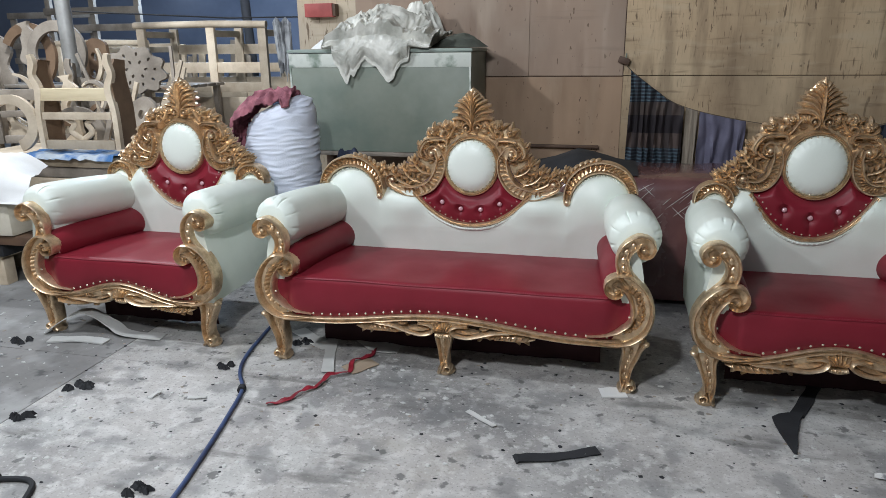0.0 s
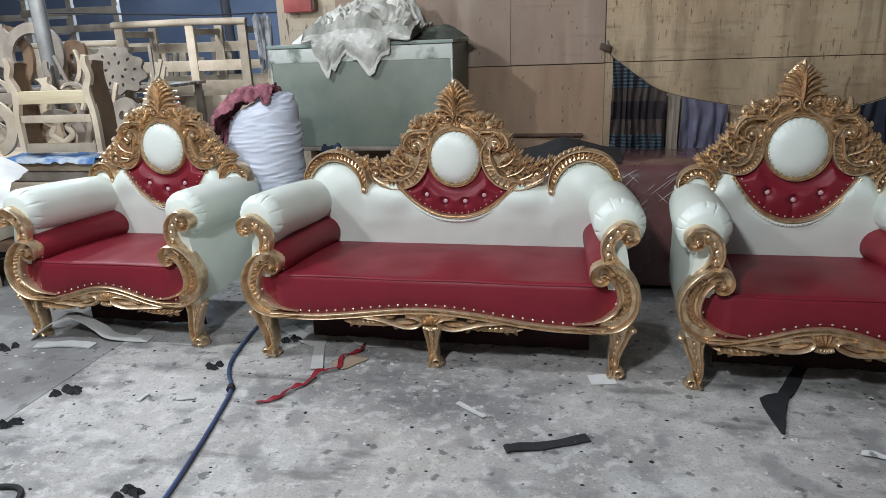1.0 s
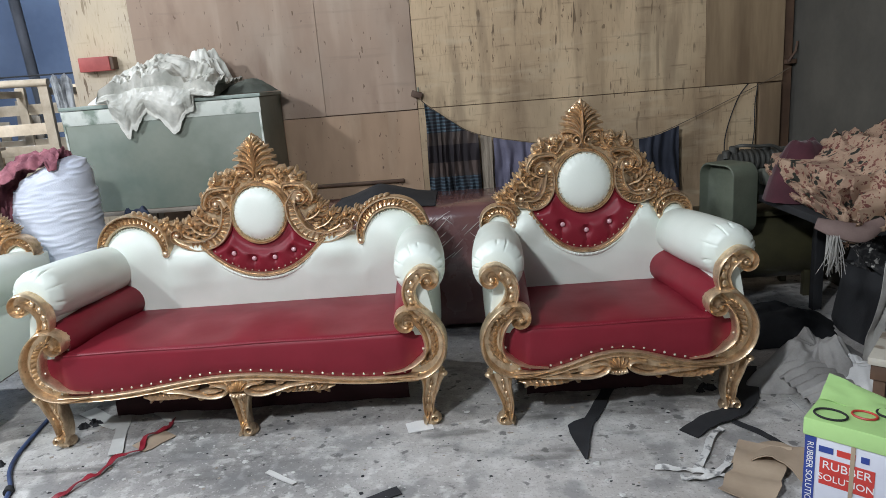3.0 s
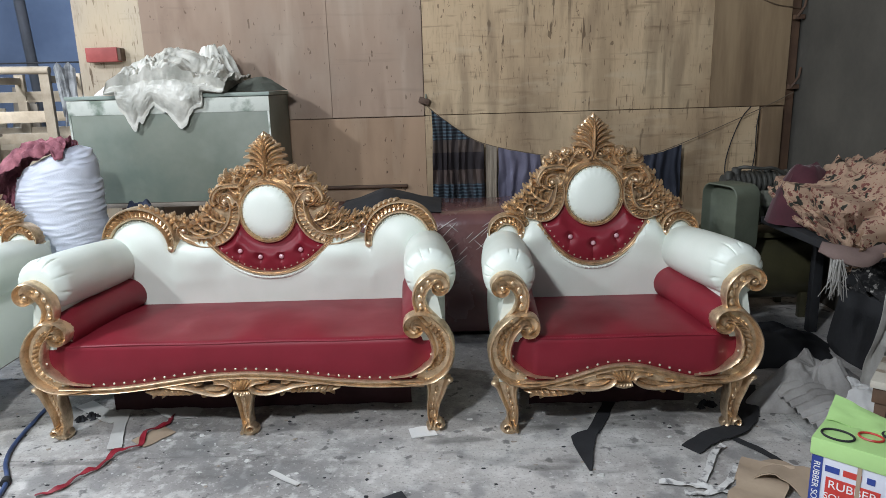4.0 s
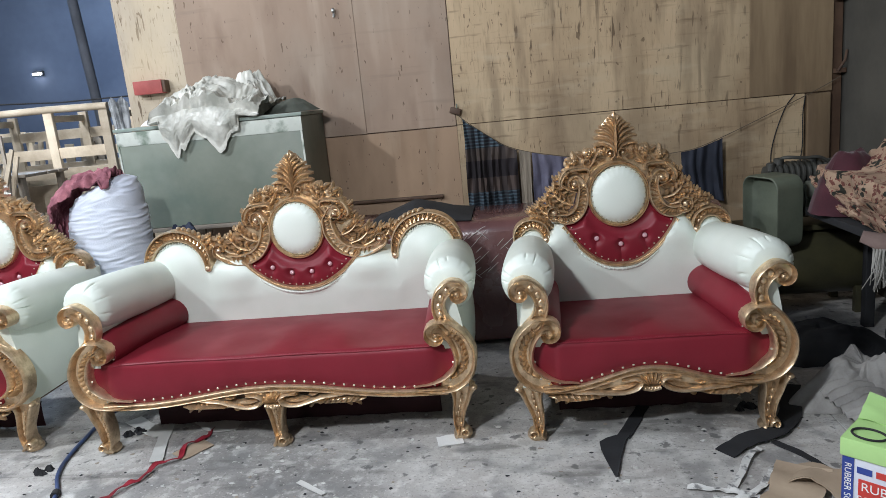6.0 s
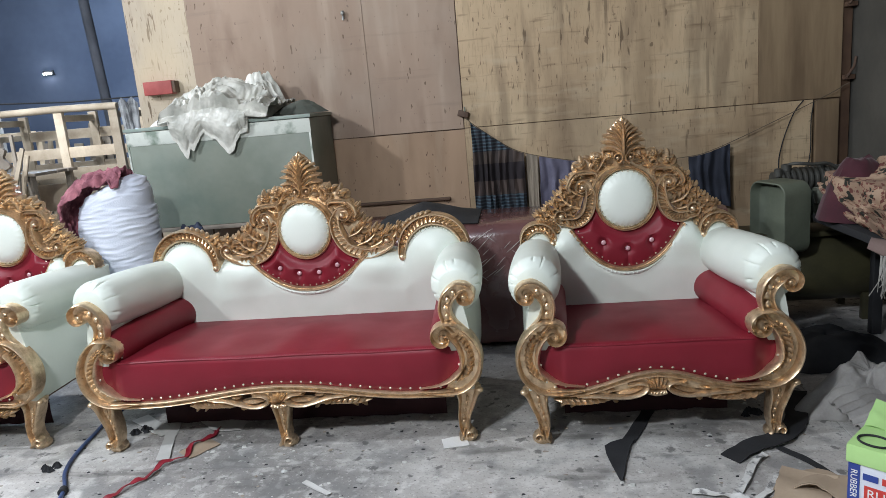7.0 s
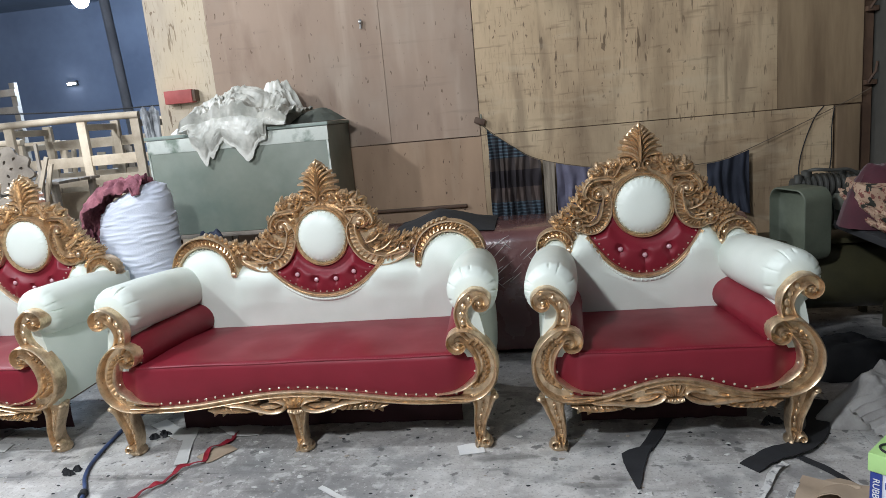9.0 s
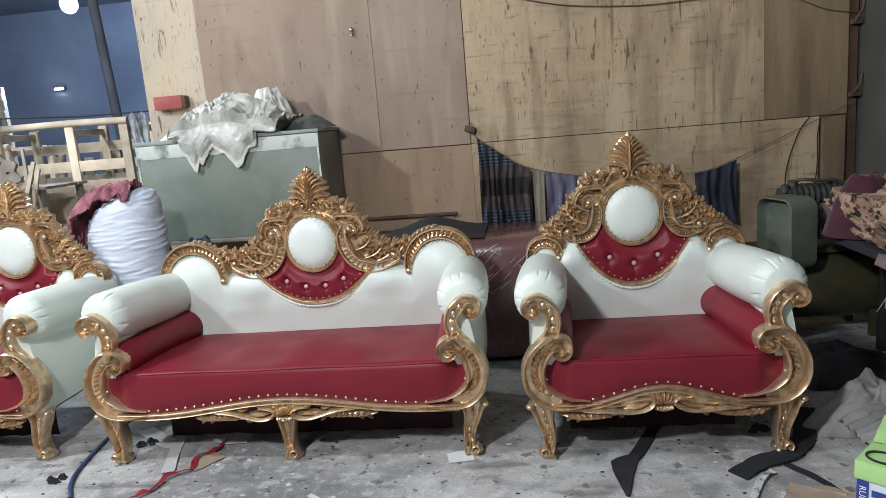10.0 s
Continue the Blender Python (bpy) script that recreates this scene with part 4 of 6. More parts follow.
        for a in np.arange(k.a0 + 8, k.a1 - 6, 8 if ar > 0.1 else 18):
            t = radians(a)
            carve(bm, crom([(ax + (ar + wv * f) * math.cos(t - g), az + (ar + wv * f) * math.sin(t - g)) for f, g in ((-0.6, 0.0), (0.0, 0.035 * 0.16 / ar), (0.6, 0.12 * 0.16 / ar))], 3), [0.0055, 0.0085, 0.006], [0.046, 0.060, 0.052], ROUND, rear, s)
        blob(bm, rear(s * arc[-1][0], arc[-1][1], 0.066), (0.018, 0.016, 0.018), 2)
        part("arch_moulding", bm, GOLD, root, "gilt gadrooned arch over the hump")
        # gathered white welt under the arch
        bm = bmesh.new()
        inner = [(ax + (ar - wv - 0.008) * math.cos(radians(a)), az + (ar - wv - 0.008) * math.sin(radians(a))) for a in np.linspace(k.a0 + 5, k.a1 - 25, 26)]
        for q in spaced(inner, 0.016):
            blob(bm, rear(s * q[0], q[1], 0.048), (0.0055, 0.010, 0.0055), 1)
        part("gathered_welt", bm, WHITE, root)


def carved_seat(name, label, k, at, rz, middle_leg, group):
    root = thing(name, label, "sofa" if middle_leg else "armchair", at, rz, group)
    seat = seat_cushion(k.e, k.rise, root)
    front_rail(k.e, k.rise, root, middle_leg)
    half = k.e - 0.13
    nails = spaced([(x, rail_top(x, half, k.rise) + 0.020) for x in np.linspace(-half + 0.02, half - 0.02, 60)], 0.043)
    for s in (-1, 1):
        nails += [(s * (k.e - 0.118), 0.285), (s * (k.e - 0.098), 0.32), (s * (k.e - 0.098), 0.36)]
    studs("stud", nails, lambda u, v, h: Vector((u, -h, v)), 0.012, seat)
    for s in (-1, 1):
        arm_frame(s, k.e, root)
        armrest(s, k.e, root)
        front_leg(s, k.e - 0.085, root)
        plain_rear_leg(s, k.e, root)
    if middle_leg:
        front_leg(1, 0.0, root, True)
    backrest(k, root)
    red_panel(k, root)
    medallion(k, root)
    crest(k, root)
    return root


SUITE = "carved red and white suite"
carved_seat("sofa", "three-seat carved gilt sofa in red and white leather", SOFA, (-0.668, 2.745, 0), 0, True, SUITE)
armchair = carved_seat("armchair", "carved gilt armchair in red and white leather with round medallion", CHAIR, (0.920, 2.70, 0), 0, False, SUITE)
copy_thing(armchair, pose(-2.36, 2.80, 0, 0, 0, 0))


# ---- on the partition ----
red_block = thing("wall_bracket", "red painted wooden block fixed to the plywood", "bracket", (-2.045, WY - 0.003, 1.70))
bm = bmesh.new()
box(bm, (-0.115, -0.075, -0.048), (0.095, 0.0, 0.045), 0.006)
part("block", bm, mat("red_painted_wood", (0.42, 0.09, 0.08), (0.3, 0.06, 0.055), rough=0.6, scale=8, fine=50), red_block)
bm = bmesh.new()
box(bm, (0.0955, -0.070, -0.042), (0.118, 0.0, 0.04), 0.004)
part("end_cap", bm, BROWN, red_block)

peg = thing("wall_peg", "worn wooden peg that holds the clothes line", "peg", (0.085, WY - 0.006, 1.335))
bm = bmesh.new()
box(bm, (-0.045, -0.04, -0.02), (0.03, 0.0, 0.022), 0.008, pose(0, 0, 0, 0, 18, 0))
part("block", bm, BROWN, peg)
bm = bmesh.new()
tube(bm, [(0.005, -0.03, 0), (0.006, -0.035, 0.05)], [0.006, 0.005], 6)
part("nail", bm, GREEN, peg)

LINE = [(0.092, 1.31), (0.154, 1.254), (0.29, 1.15), (0.432, 1.060), (0.677, 0.991), (1.1, 0.925), (1.532, 0.929), (1.785, 0.985), (2.377, 1.232), (2.58, 1.33)]
line_pts = crom(LINE, 8)
bm = bmesh.new()
tube(bm, [(x, WY - 0.05, z) for x, z in line_pts], 0.0028, 6)
rope = tagged(part("clothes_line", bm, mat("grey_rope", (0.13, 0.10, 0.07), rough=0.9, fine=200)), "thin grey rope strung along the plywood", "rope")


def line_z(x):
    return float(np.interp(x, [p[0] for p in line_pts], [p[1] for p in line_pts]))


def plaid_material():
    m = mat("dark_plaid_cotton", (0.022, 0.016, 0.019), (0.010, 0.008, 0.011), rough=0.85, scale=9, fine=150, bump=0.3)
    nt = m.node_tree
    n, l = nt.nodes, nt.links
    tc = n.new("ShaderNodeTexCoord")
    sep = n.new("ShaderNodeSeparateXYZ")
    l.new(tc.outputs["Object"], sep.inputs[0])

    def band(axis, freq, lo, hi):
        a = n.new("ShaderNodeMath")
        a.operation = "MULTIPLY"
        a.inputs[1].default_value = freq
        l.new(sep.outputs[axis], a.inputs[0])
        f = n.new("ShaderNodeMath")
        f.operation = "FRACT"
        l.new(a.outputs[0], f.inputs[0])
        r = n.new("ShaderNodeMapRange")
        r.inputs[1].default_value, r.inputs[2].default_value = lo, hi
        l.new(f.outputs[0], r.inputs[0])
        return r.outputs[0]
    # broad bands from hem to waist: blue-striped, taupe, black, taupe, blue-striped
    height = n.new("ShaderNodeMapRange")
    height.inputs[1].default_value, height.inputs[2].default_value = 0.57, 1.27
    l.new(sep.outputs[2], height.inputs[0])

    def bands(stops):
        r = n.new("ShaderNodeValToRGB")
        r.color_ramp.interpolation = "CONSTANT"
        while len(r.color_ramp.elements) < len(stops):
            r.color_ramp.elements.new(0.5)
        for e, (at, c) in zip(r.color_ramp.elements, stops):
            e.position, e.color = at, (*c, 1)
        l.new(height.outputs[0], r.inputs[0])
        return r.outputs[0]
    ground = bands([(0.0, (0.022, 0.030, 0.044)), (0.29, (0.095, 0.068, 0.060)), (0.43, (0.020, 0.015, 0.018)), (0.60, (0.080, 0.060, 0.052)), (0.72, (0.022, 0.028, 0.040))])
    striped = bands([(0.0, (1, 1, 1)), (0.29, (0, 0, 0)), (0.72, (1, 1, 1))])
    mul = n.new("ShaderNodeMath")
    mul.operation = "MULTIPLY"
    l.new(striped, mul.inputs[0])
    l.new(band(2, 44, 0.55, 0.66), mul.inputs[1])
    mix = n.new("ShaderNodeMix")
    mix.data_type = "RGBA"
    mix.inputs[7].default_value = (0.08, 0.125, 0.155, 1)
    b = n["Principled BSDF"]
    l.new(ground, mix.inputs[6])
    l.new(mul.outputs[0], mix.inputs[0])
    cross = n.new("ShaderNodeMix")
    cross.data_type = "RGBA"
    cross.inputs[7].default_value = (0.016, 0.013, 0.016, 1)
    l.new(mix.outputs[2], cross.inputs[6])
    half = n.new("ShaderNodeMath")
    half.operation = "MULTIPLY"
    half.inputs[1].default_value = 0.55
    l.new(band(0, 10, 0.55, 0.6), half.inputs[0])
    l.new(half.outputs[0], cross.inputs[0])
    l.new(cross.outputs[2], b.inputs["Base Color"])
    return m


def on_line(x0, x1, n=36):
    return [(x, WY - 0.05, line_z(x)) for x in np.linspace(x0, x1, n)]


for nm, x0, x1, zb, mt, folds, seed, lab in (
        ("sarong", 0.125, 0.475, 0.57, plaid_material(), 7, 2, "dark plaid cotton sarong hanging in folds on the line"),
        ("cloth_strip", 0.49, 0.565, 0.60, mat("beige_cloth", (0.33, 0.28, 0.22), rough=0.9, fine=150), 1.5, 5, "beige cloth strip hung on the line"),
        ("shirt", 0.575, 0.86, 0.66, mat("lavender_cloth", (0.16, 0.155, 0.22), (0.09, 0.087, 0.13), rough=0.85, fine=150), 3, 8, "faded lavender shirt hung on the line"),
        ("trousers", 1.56, 1.83, 0.58, mat("dark_denim", (0.024, 0.029, 0.046), (0.013, 0.016, 0.026), rough=0.85, fine=150), 3, 11, "dark blue trousers hung over the line")):
    bm = bmesh.new()
    hanging(bm, on_line(x0, x1), zb, seed, folds, 0.034 if nm in ("sarong", "shirt") else 0.008 if nm == "cloth_strip" else 0.022)
    tagged(part(nm, bm, mt), lab, "clothing")

bm = bmesh.new()
tube(bm, [(x, WY - 0.016, z) for x, z in crom([(0.30, 2.23), (0.364, 2.199), (0.6, 2.13), (0.815, 2.086), (1.1, 2.055), (1.374, 2.042), (2.034, 2.052), (2.2, 2.0), (2.411, 1.904), (2.60, 1.87)], 8)], 0.004, 6)
tagged(part("electric_wire", bm, mat("brown_wire", (0.12, 0.08, 0.05), rough=0.6, fine=80)), "thin brown wire slung along the plywood wall", "wire")
bm = bmesh.new()
tube(bm, [(x, WY - 0.02, z) for x, z in crom([(2.31, 1.24), (2.25, 1.16), (2.19, 1.0), (2.16, 0.85), (2.17, 0.7)], 6)], 0.0035, 6)
tagged(part("electric_cable", bm, DARK), "black cable hanging down the wall to the compressor", "cable")
bm = bmesh.new()
tube(bm, [(x, WY - 0.02, z) for x, z in crom([(2.375, 1.23), (2.36, 1.1), (2.36, 0.9), (2.33, 0.7)], 6)], 0.0035, 6)
tagged(part("electric_cable", bm, DARK), "black cable hanging down the wall to the compressor", "cable")
bm = bmesh.new()
tube(bm, [(-0.684, WY - 0.002, 2.05), (-0.684, WY - 0.03, 2.052), (-0.684, WY - 0.034, 2.03)], 0.008, 8)
blob(bm, (-0.684, WY - 0.03, 2.075), (0.014, 0.012, 0.018), 2)
tagged(part("wall_hook", bm, mat("steel", (0.5, 0.5, 0.48), rough=0.35, metal=0.9)), "small steel hook screwed into the plywood", "hook")
for z in (1.40, 1.85):
    bm = bmesh.new()
    box(bm, (2.548, WY - 0.045, z - 0.05), (2.615, WY - 0.004, z - 0.02), 0.004)
    tube(bm, [(2.56, WY - 0.05, z - 0.035), (2.60, WY - 0.055, z + 0.03), (2.612, WY - 0.05, z + 0.09)], 0.008, 6)
    tagged(part("gate_hinge", bm, BROWN), "rusty strap hinge at the edge of the plywood", "hinge")
bm = bmesh.new()
box(bm, (-0.74, WY - 0.035, 0.752), (-0.06, WY - 0.007, 0.772), 0.003, Matrix.Translation((0, 0, 0)))
tagged(part("wall_batten", bm, BROWN), "thin wooden batten nailed along the plywood", "batten", "", "structure")

# ---- green chest and what lies on it ----
chest = thing("steel_chest", "dull green painted steel chest on a dark timber stand", "chest", (-1.4725, 4.61, 0))
bm = bmesh.new()
box(bm, (-0.6165, -0.26, 0.77), (0.6165, 0.262, 1.408), 0.006)
body = part("body", bm, GREEN, chest)
bm = bmesh.new()
box(bm, (-0.626, -0.272, 1.410), (0.626, 0.262, 1.432), 0.004)
part("lid", bm, mat("grey_green_lid", (0.30, 0.36, 0.32), (0.2, 0.25, 0.22), rough=0.5, scale=5, fine=40), chest)
FLAKE = mat("flaking_white_paint", (0.60, 0.63, 0.57), (0.20, 0.25, 0.20), rough=0.6, scale=8, fine=40, contrast=(0.52, 0.66))
bm = bmesh.new()
box(bm, (-0.6175, -0.264, 1.318), (0.6175, -0.2605, 1.405), 0.001)
part("painted_band", bm, FLAKE, chest, "band of flaking white paint")
for x in (-0.616, 0.604):
    bm = bmesh.new()
    box(bm, (x, -0.2665, 0.775), (x + 0.012, -0.2605, 1.317), 0.001)
    part("corner_strip", bm, FLAKE, chest)
bm = bmesh.new()
box(bm, (-0.62, -0.275, 0.742), (0.62, 0.262, 0.768), 0.004)
part("ledge", bm, WOOD_GREY, chest)
for x in (-0.58, 0.52):
    for y in (-0.24, 0.18):
        bm = bmesh.new()
        box(bm, (x, y, 0), (x + 0.06, y + 0.06, 0.74), 0.004)
        part("stand_leg", bm, BROWN, chest)

bm = bmesh.new()
rows = []
for i in range(170):
    u = i / 169
    x = -1.84 + 0.72 * u
    row = []
    hang = 1.315 - 0.13 * (math.exp(-((u - 0.23) / 0.10) ** 2) + 1.05 * math.exp(-((u - 0.60) / 0.11) ** 2)) - 0.03 * noise.noise((u * 14, 1, 2))
    hang += 0.035 * ridged(u, 0.3, 7.0, 2.0)
    if u < 0.10 or u > 0.80:
        hang = 1.425
    peak = 1.455 + 0.17 * math.sin(math.pi * min(1, u * 1.05)) ** 0.8
    for j in range(120):
        v = j / 119
        if v < 0.62:
            t = v / 0.62
            y = 4.83 - 0.50 * t
            z = 1.437 + (peak - 1.437) * math.sin(math.pi * (0.12 + 0.80 * t)) ** 0.8
        else:
            t = (v - 0.62) / 0.38
            y = 4.33 - 0.028 * math.sin(math.pi * min(1, t * 1.2))
            z0 = 1.437 + (peak - 1.437) * 0.30
            z = z0 + (hang - z0) * t
        wx = x + 0.16 * noise.noise((x * 3.5, v * 2.5, 4.0))
        f = ridged(wx * 1.7 + 0.9 * v, v * 1.1 - wx * 0.8, 2.7, 3.0) * 0.048 + ridged(wx * 2.3 - v * 1.2, v * 1.5 + wx * 0.9, 4.2, 5.0) * 0.022
        f += ridged(wx * 2.4 + v * 1.6, v * 1.8 - wx * 1.5, 8.0, 8.0) * 0.008
        k = 1.0 if v < 0.62 else 0.30
        row.append((x + 0.5 * f * k, min(4.845, y - f * k * (0.6 if v > 0.55 else 0.1)), max(z + (f * k if v < 0.65 else 0.2 * f), 1.437 if v < 0.62 else 1.1)))
    rows.append(row)
solid_sheet(bm, rows, 0.003)
tagged(part("plastic_sheet", bm, PLASTIC), "crumpled dirty white plastic sheet draped over the green chest", "plastic sheet")
bm = bmesh.new()
heap(bm, (-1.27, 4.68, 1.434), (0.20, 0.14, 0.225), 21, 2.6, 0.35, n=80, rough=0.4)
tagged(part("plastic_bag", bm, PLASTIC), "bunched grey plastic bag on top of the chest", "plastic bag")
bm = bmesh.new()
heap(bm, (-0.99, 4.63, 1.434), (0.19, 0.15, 0.085), 31, 4, 0.15)
tagged(part("rag_roll", bm, mat("grey_green_rag", (0.10, 0.11, 0.09), (0.06, 0.066, 0.055), rough=0.9, scale=8, fine=90)), "dark grey-green folded rag bundle on the chest", "cloth")
bm = bmesh.new()
heap(bm, (-1.89, 4.55, 1.434), (0.12, 0.10, 0.05), 41, 6, 0.3)
tagged(part("paper_scrap", bm, SHEET), "crumpled white paper on the end of the chest", "paper")

# ---- sack with a scarf, navy tarpaulin ----
sack = thing("sack", "stuffed white woven plastic sack standing upright, wrinkled", "sack", (-1.925, 3.82, 0))
bm = bmesh.new()
rows = []
for i in range(220):
    v = i / 219
    z = 1.13 * v
    prof = np.interp(v, [0, 0.05, 0.3, 0.6, 0.82, 0.93, 0.98, 1.0], [0.80, 0.97, 1.02, 1.02, 0.97, 0.89, 0.76, 0.52])
    row = []
    for j in range(64):
        a = 2 * math.pi * j / 64
        w = 0.014 * max(0, noise.noise((math.cos(a) * 1.3, math.sin(a) * 1.3, z * 58 + 3 * noise.noise((math.cos(a), math.sin(a), z * 4))))) * min(1, v * 3) + 0.004 * noise.noise((math.cos(a) * 2, math.sin(a) * 2, z * 60))
        r = prof * (1 + 0.04 * noise.noise((math.cos(a) * 1.2, math.sin(a) * 1.2, z * 3)))
        row.append(Vector((0.228 * r * math.cos(a) + w * math.cos(a) + 0.05 * v * v - 0.02, 0.20 * r * math.sin(a) + w * math.sin(a), z + (0.05 * math.cos(a) * (v > 0.9)))))
    rows.append(row)
grid(bm, rows, close=True, caps=True)
part("body", bm, SACK, sack)
bm = bmesh.new()
for k in range(5):
    tube(bm, crom([(0.05 + 0.02 * k, -0.08 + 0.03 * k, 1.10), (0.09 + 0.02 * k, -0.09 + 0.03 * k, 1.155 - 0.004 * k), (0.14 + 0.012 * k, -0.10 + 0.02 * k, 1.12), (0.17, -0.10 + 0.02 * k, 1.05)], 5), [0.012, 0.02, 0.016, 0.006], 7)
part("gathered_mouth", bm, SACK, sack)
SCARF = mat("faded_maroon_cloth", (0.38, 0.14, 0.17), (0.15, 0.045, 0.065), rough=0.85, scale=14, fine=120, bump=0.4)
bm = bmesh.new()
way = crom([(-1.79, 3.75, 1.135), (-1.87, 3.74, 1.14), (-1.965, 3.73, 1.125), (-2.05, 3.72, 1.065), (-2.105, 3.72, 0.97), (-2.125, 3.73, 0.82)], 16)
rows = []
for i, p in enumerate(way):
    a, b = Vector(way[max(i - 1, 0)]), Vector(way[min(i + 1, len(way) - 1)])
    d = (b - a).normalized()
    across = Vector((0, 1, 0))
    out = across.cross(d).normalized()
    out = out if out.z - out.x > 0 else -out
    w = 0.105 + 0.02 * math.sin(i * 0.28) + 0.04 * noise.noise((i * 0.17, 2, 1))
    row = []
    for q in np.linspace(-1, 1, 60):
        f = 0.034 * ridged(i * 0.007 + q * 0.20, q * 0.9 - i * 0.010, 3.4, 4) + 0.016 * ridged(i * 0.016 - q * 0.7, q * 0.8 + i * 0.010, 4.6, 9) + 0.006 * ridged(i * 0.03 + q * 0.8, q * 1.6, 5.0, 12)
        row.append(Vector(p) + across * (w * q + 0.02) + out * (f + 0.022 * (1 - q * q)) - Vector((0, 0, 0.045 * q * q)))
    rows.append(row)
solid_sheet(bm, rows, 0.006)
tagged(part("scarf", bm, SCARF), "twisted faded maroon scarf slung over the sack", "scarf")
bm = bmesh.new()
heap(bm, (-1.555, 3.98, 0), (0.20, 0.15, 0.80), 51, 3, 0.06, power=2.6, rough=0.1)
tagged(part("tarpaulin", bm, NAVY), "dark blue folded tarpaulin heaped beside the sack", "tarpaulin")

# ---- wrapped sofa behind, black sheet on it ----
wrapped = thing("wrapped_sofa", "maroon sofa wrapped in shiny creased plastic film", "sofa", (0.55, 4.22, 0))
bm = bmesh.new()
rows = []
for x in np.linspace(-1.80, 1.0, 56):
    prf = [(-0.34, 0.03), (-0.35, 0.35), (-0.345, 0.66), (-0.32, 0.715), (-0.27, 0.735), (0.2, 0.735), (0.3, 0.70), (0.32, 0.4), (0.32, 0.03)]
    rows.append([Vector((x, y + 0.006 * fbm(x, z, 6, 2), z + (0.006 * fbm(x, y, 5, 4) if z > 0.1 else 0))) for y, z in prf])
grid(bm, rows, close=True, caps=True)
body = part("body", bm, MAROON, wrapped)
# reflections on the creased film, painted as thin pale streaks
FILM_GLINT = mat("plastic_film_glint", (0.62, 0.58, 0.55), rough=0.15, fine=40, bump=0)
rng = random.Random(5)
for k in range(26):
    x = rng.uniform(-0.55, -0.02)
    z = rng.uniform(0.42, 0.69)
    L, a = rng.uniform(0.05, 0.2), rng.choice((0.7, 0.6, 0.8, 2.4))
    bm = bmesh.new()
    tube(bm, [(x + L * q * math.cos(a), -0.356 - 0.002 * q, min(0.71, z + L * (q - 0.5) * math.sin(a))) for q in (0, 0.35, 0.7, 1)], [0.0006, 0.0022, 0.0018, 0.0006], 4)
    part("film_glint", bm, FILM_GLINT, body)
for s in (-1.7, -0.4, 0.85):
    bm = bmesh.new()
    box(bm, (s, -0.3, 0), (s + 0.05, 0.3, 0.04), 0.004)
    part("runner", bm, BROWN, wrapped)
bm = bmesh.new()
rows = []
for i in range(30):
    u = i / 29
    x = -0.42 + 0.60 * u
    top = np.interp(u, [0, 0.42, 0.55, 1.0], [0.75, 0.845, 0.83, 0.745])
    rows.append([(x, 3.93 + 0.5 * v, 0.741 + (top - 0.741) * math.sin(math.pi * v) ** 0.6 + 0.004 * fbm(x, v, 8)) for v in np.linspace(0, 1, 14)])
solid_sheet(bm, rows, 0.004)
tagged(part("black_sheet", bm, DARK), "black folded sheet tented over the wrapped sofa", "sheet")

# ---- unfinished wooden frames at the back ----
def slat_frame(at, rz, w, h, depth, posts, rails, label):
    f = thing("unfinished_sofa", label, "furniture frame", at, rz, "unfinished frames")
    for yy in (0, depth):
        for x in posts:
            bm = bmesh.new()
            box(bm, (x - 0.041, yy - 0.022, 0), (x + 0.041, yy + 0.022, h - 0.001), 0.005)
            part("post", bm, WOOD, f)
        for z, t in rails:
            for a, b in zip(posts, posts[1:]):
                bm = bmesh.new()
                box(bm, (a + 0.042, yy - 0.015, z - t + 0.3 * yy), (b - 0.042, yy + 0.015, z + min(t, 0.05) + 0.3 * yy), 0.004)
                part("rail", bm, WOOD, f)
    for x in posts:
        for z in (h - 0.06, rails[-1][0]):
            bm = bmesh.new()
            box(bm, (x - 0.02, 0.021, z - 0.03), (x + 0.02, depth - 0.021, z + 0.03), 0.004)
            part("side_rail", bm, WOOD, f)
    bm = bmesh.new()
    tube(bm, [(posts[0] - 0.06, -0.01, h + 0.02), (posts[len(posts) // 2], -0.01, h + 0.024), (posts[-1] + 0.05, -0.01, h + 0.012)], 0.034, 10, squash=0.9)
    part("top_rail", bm, WOOD, f)
    return f


slat_frame((-3.74, 6.0, 0), 2, 1.3, 1.64, 0.55, [-0.64, 0.084, 0.60], [(1.273, 0.048), (1.093, 0.044), (0.95, 0.20), (0.60, 0.06), (0.4, 0.045)], "unfinished pale wood sofa frame with slatted back, stood on end")
slat_frame((-5.6, 6.9, 0), -6, 1.3, 1.5, 0.6, [-0.62, 0.0, 0.62], [(1.3, 0.03), (1.05, 0.04), (0.8, 0.04), (0.5, 0.04)], "unfinished pale wood frame standing behind the others")


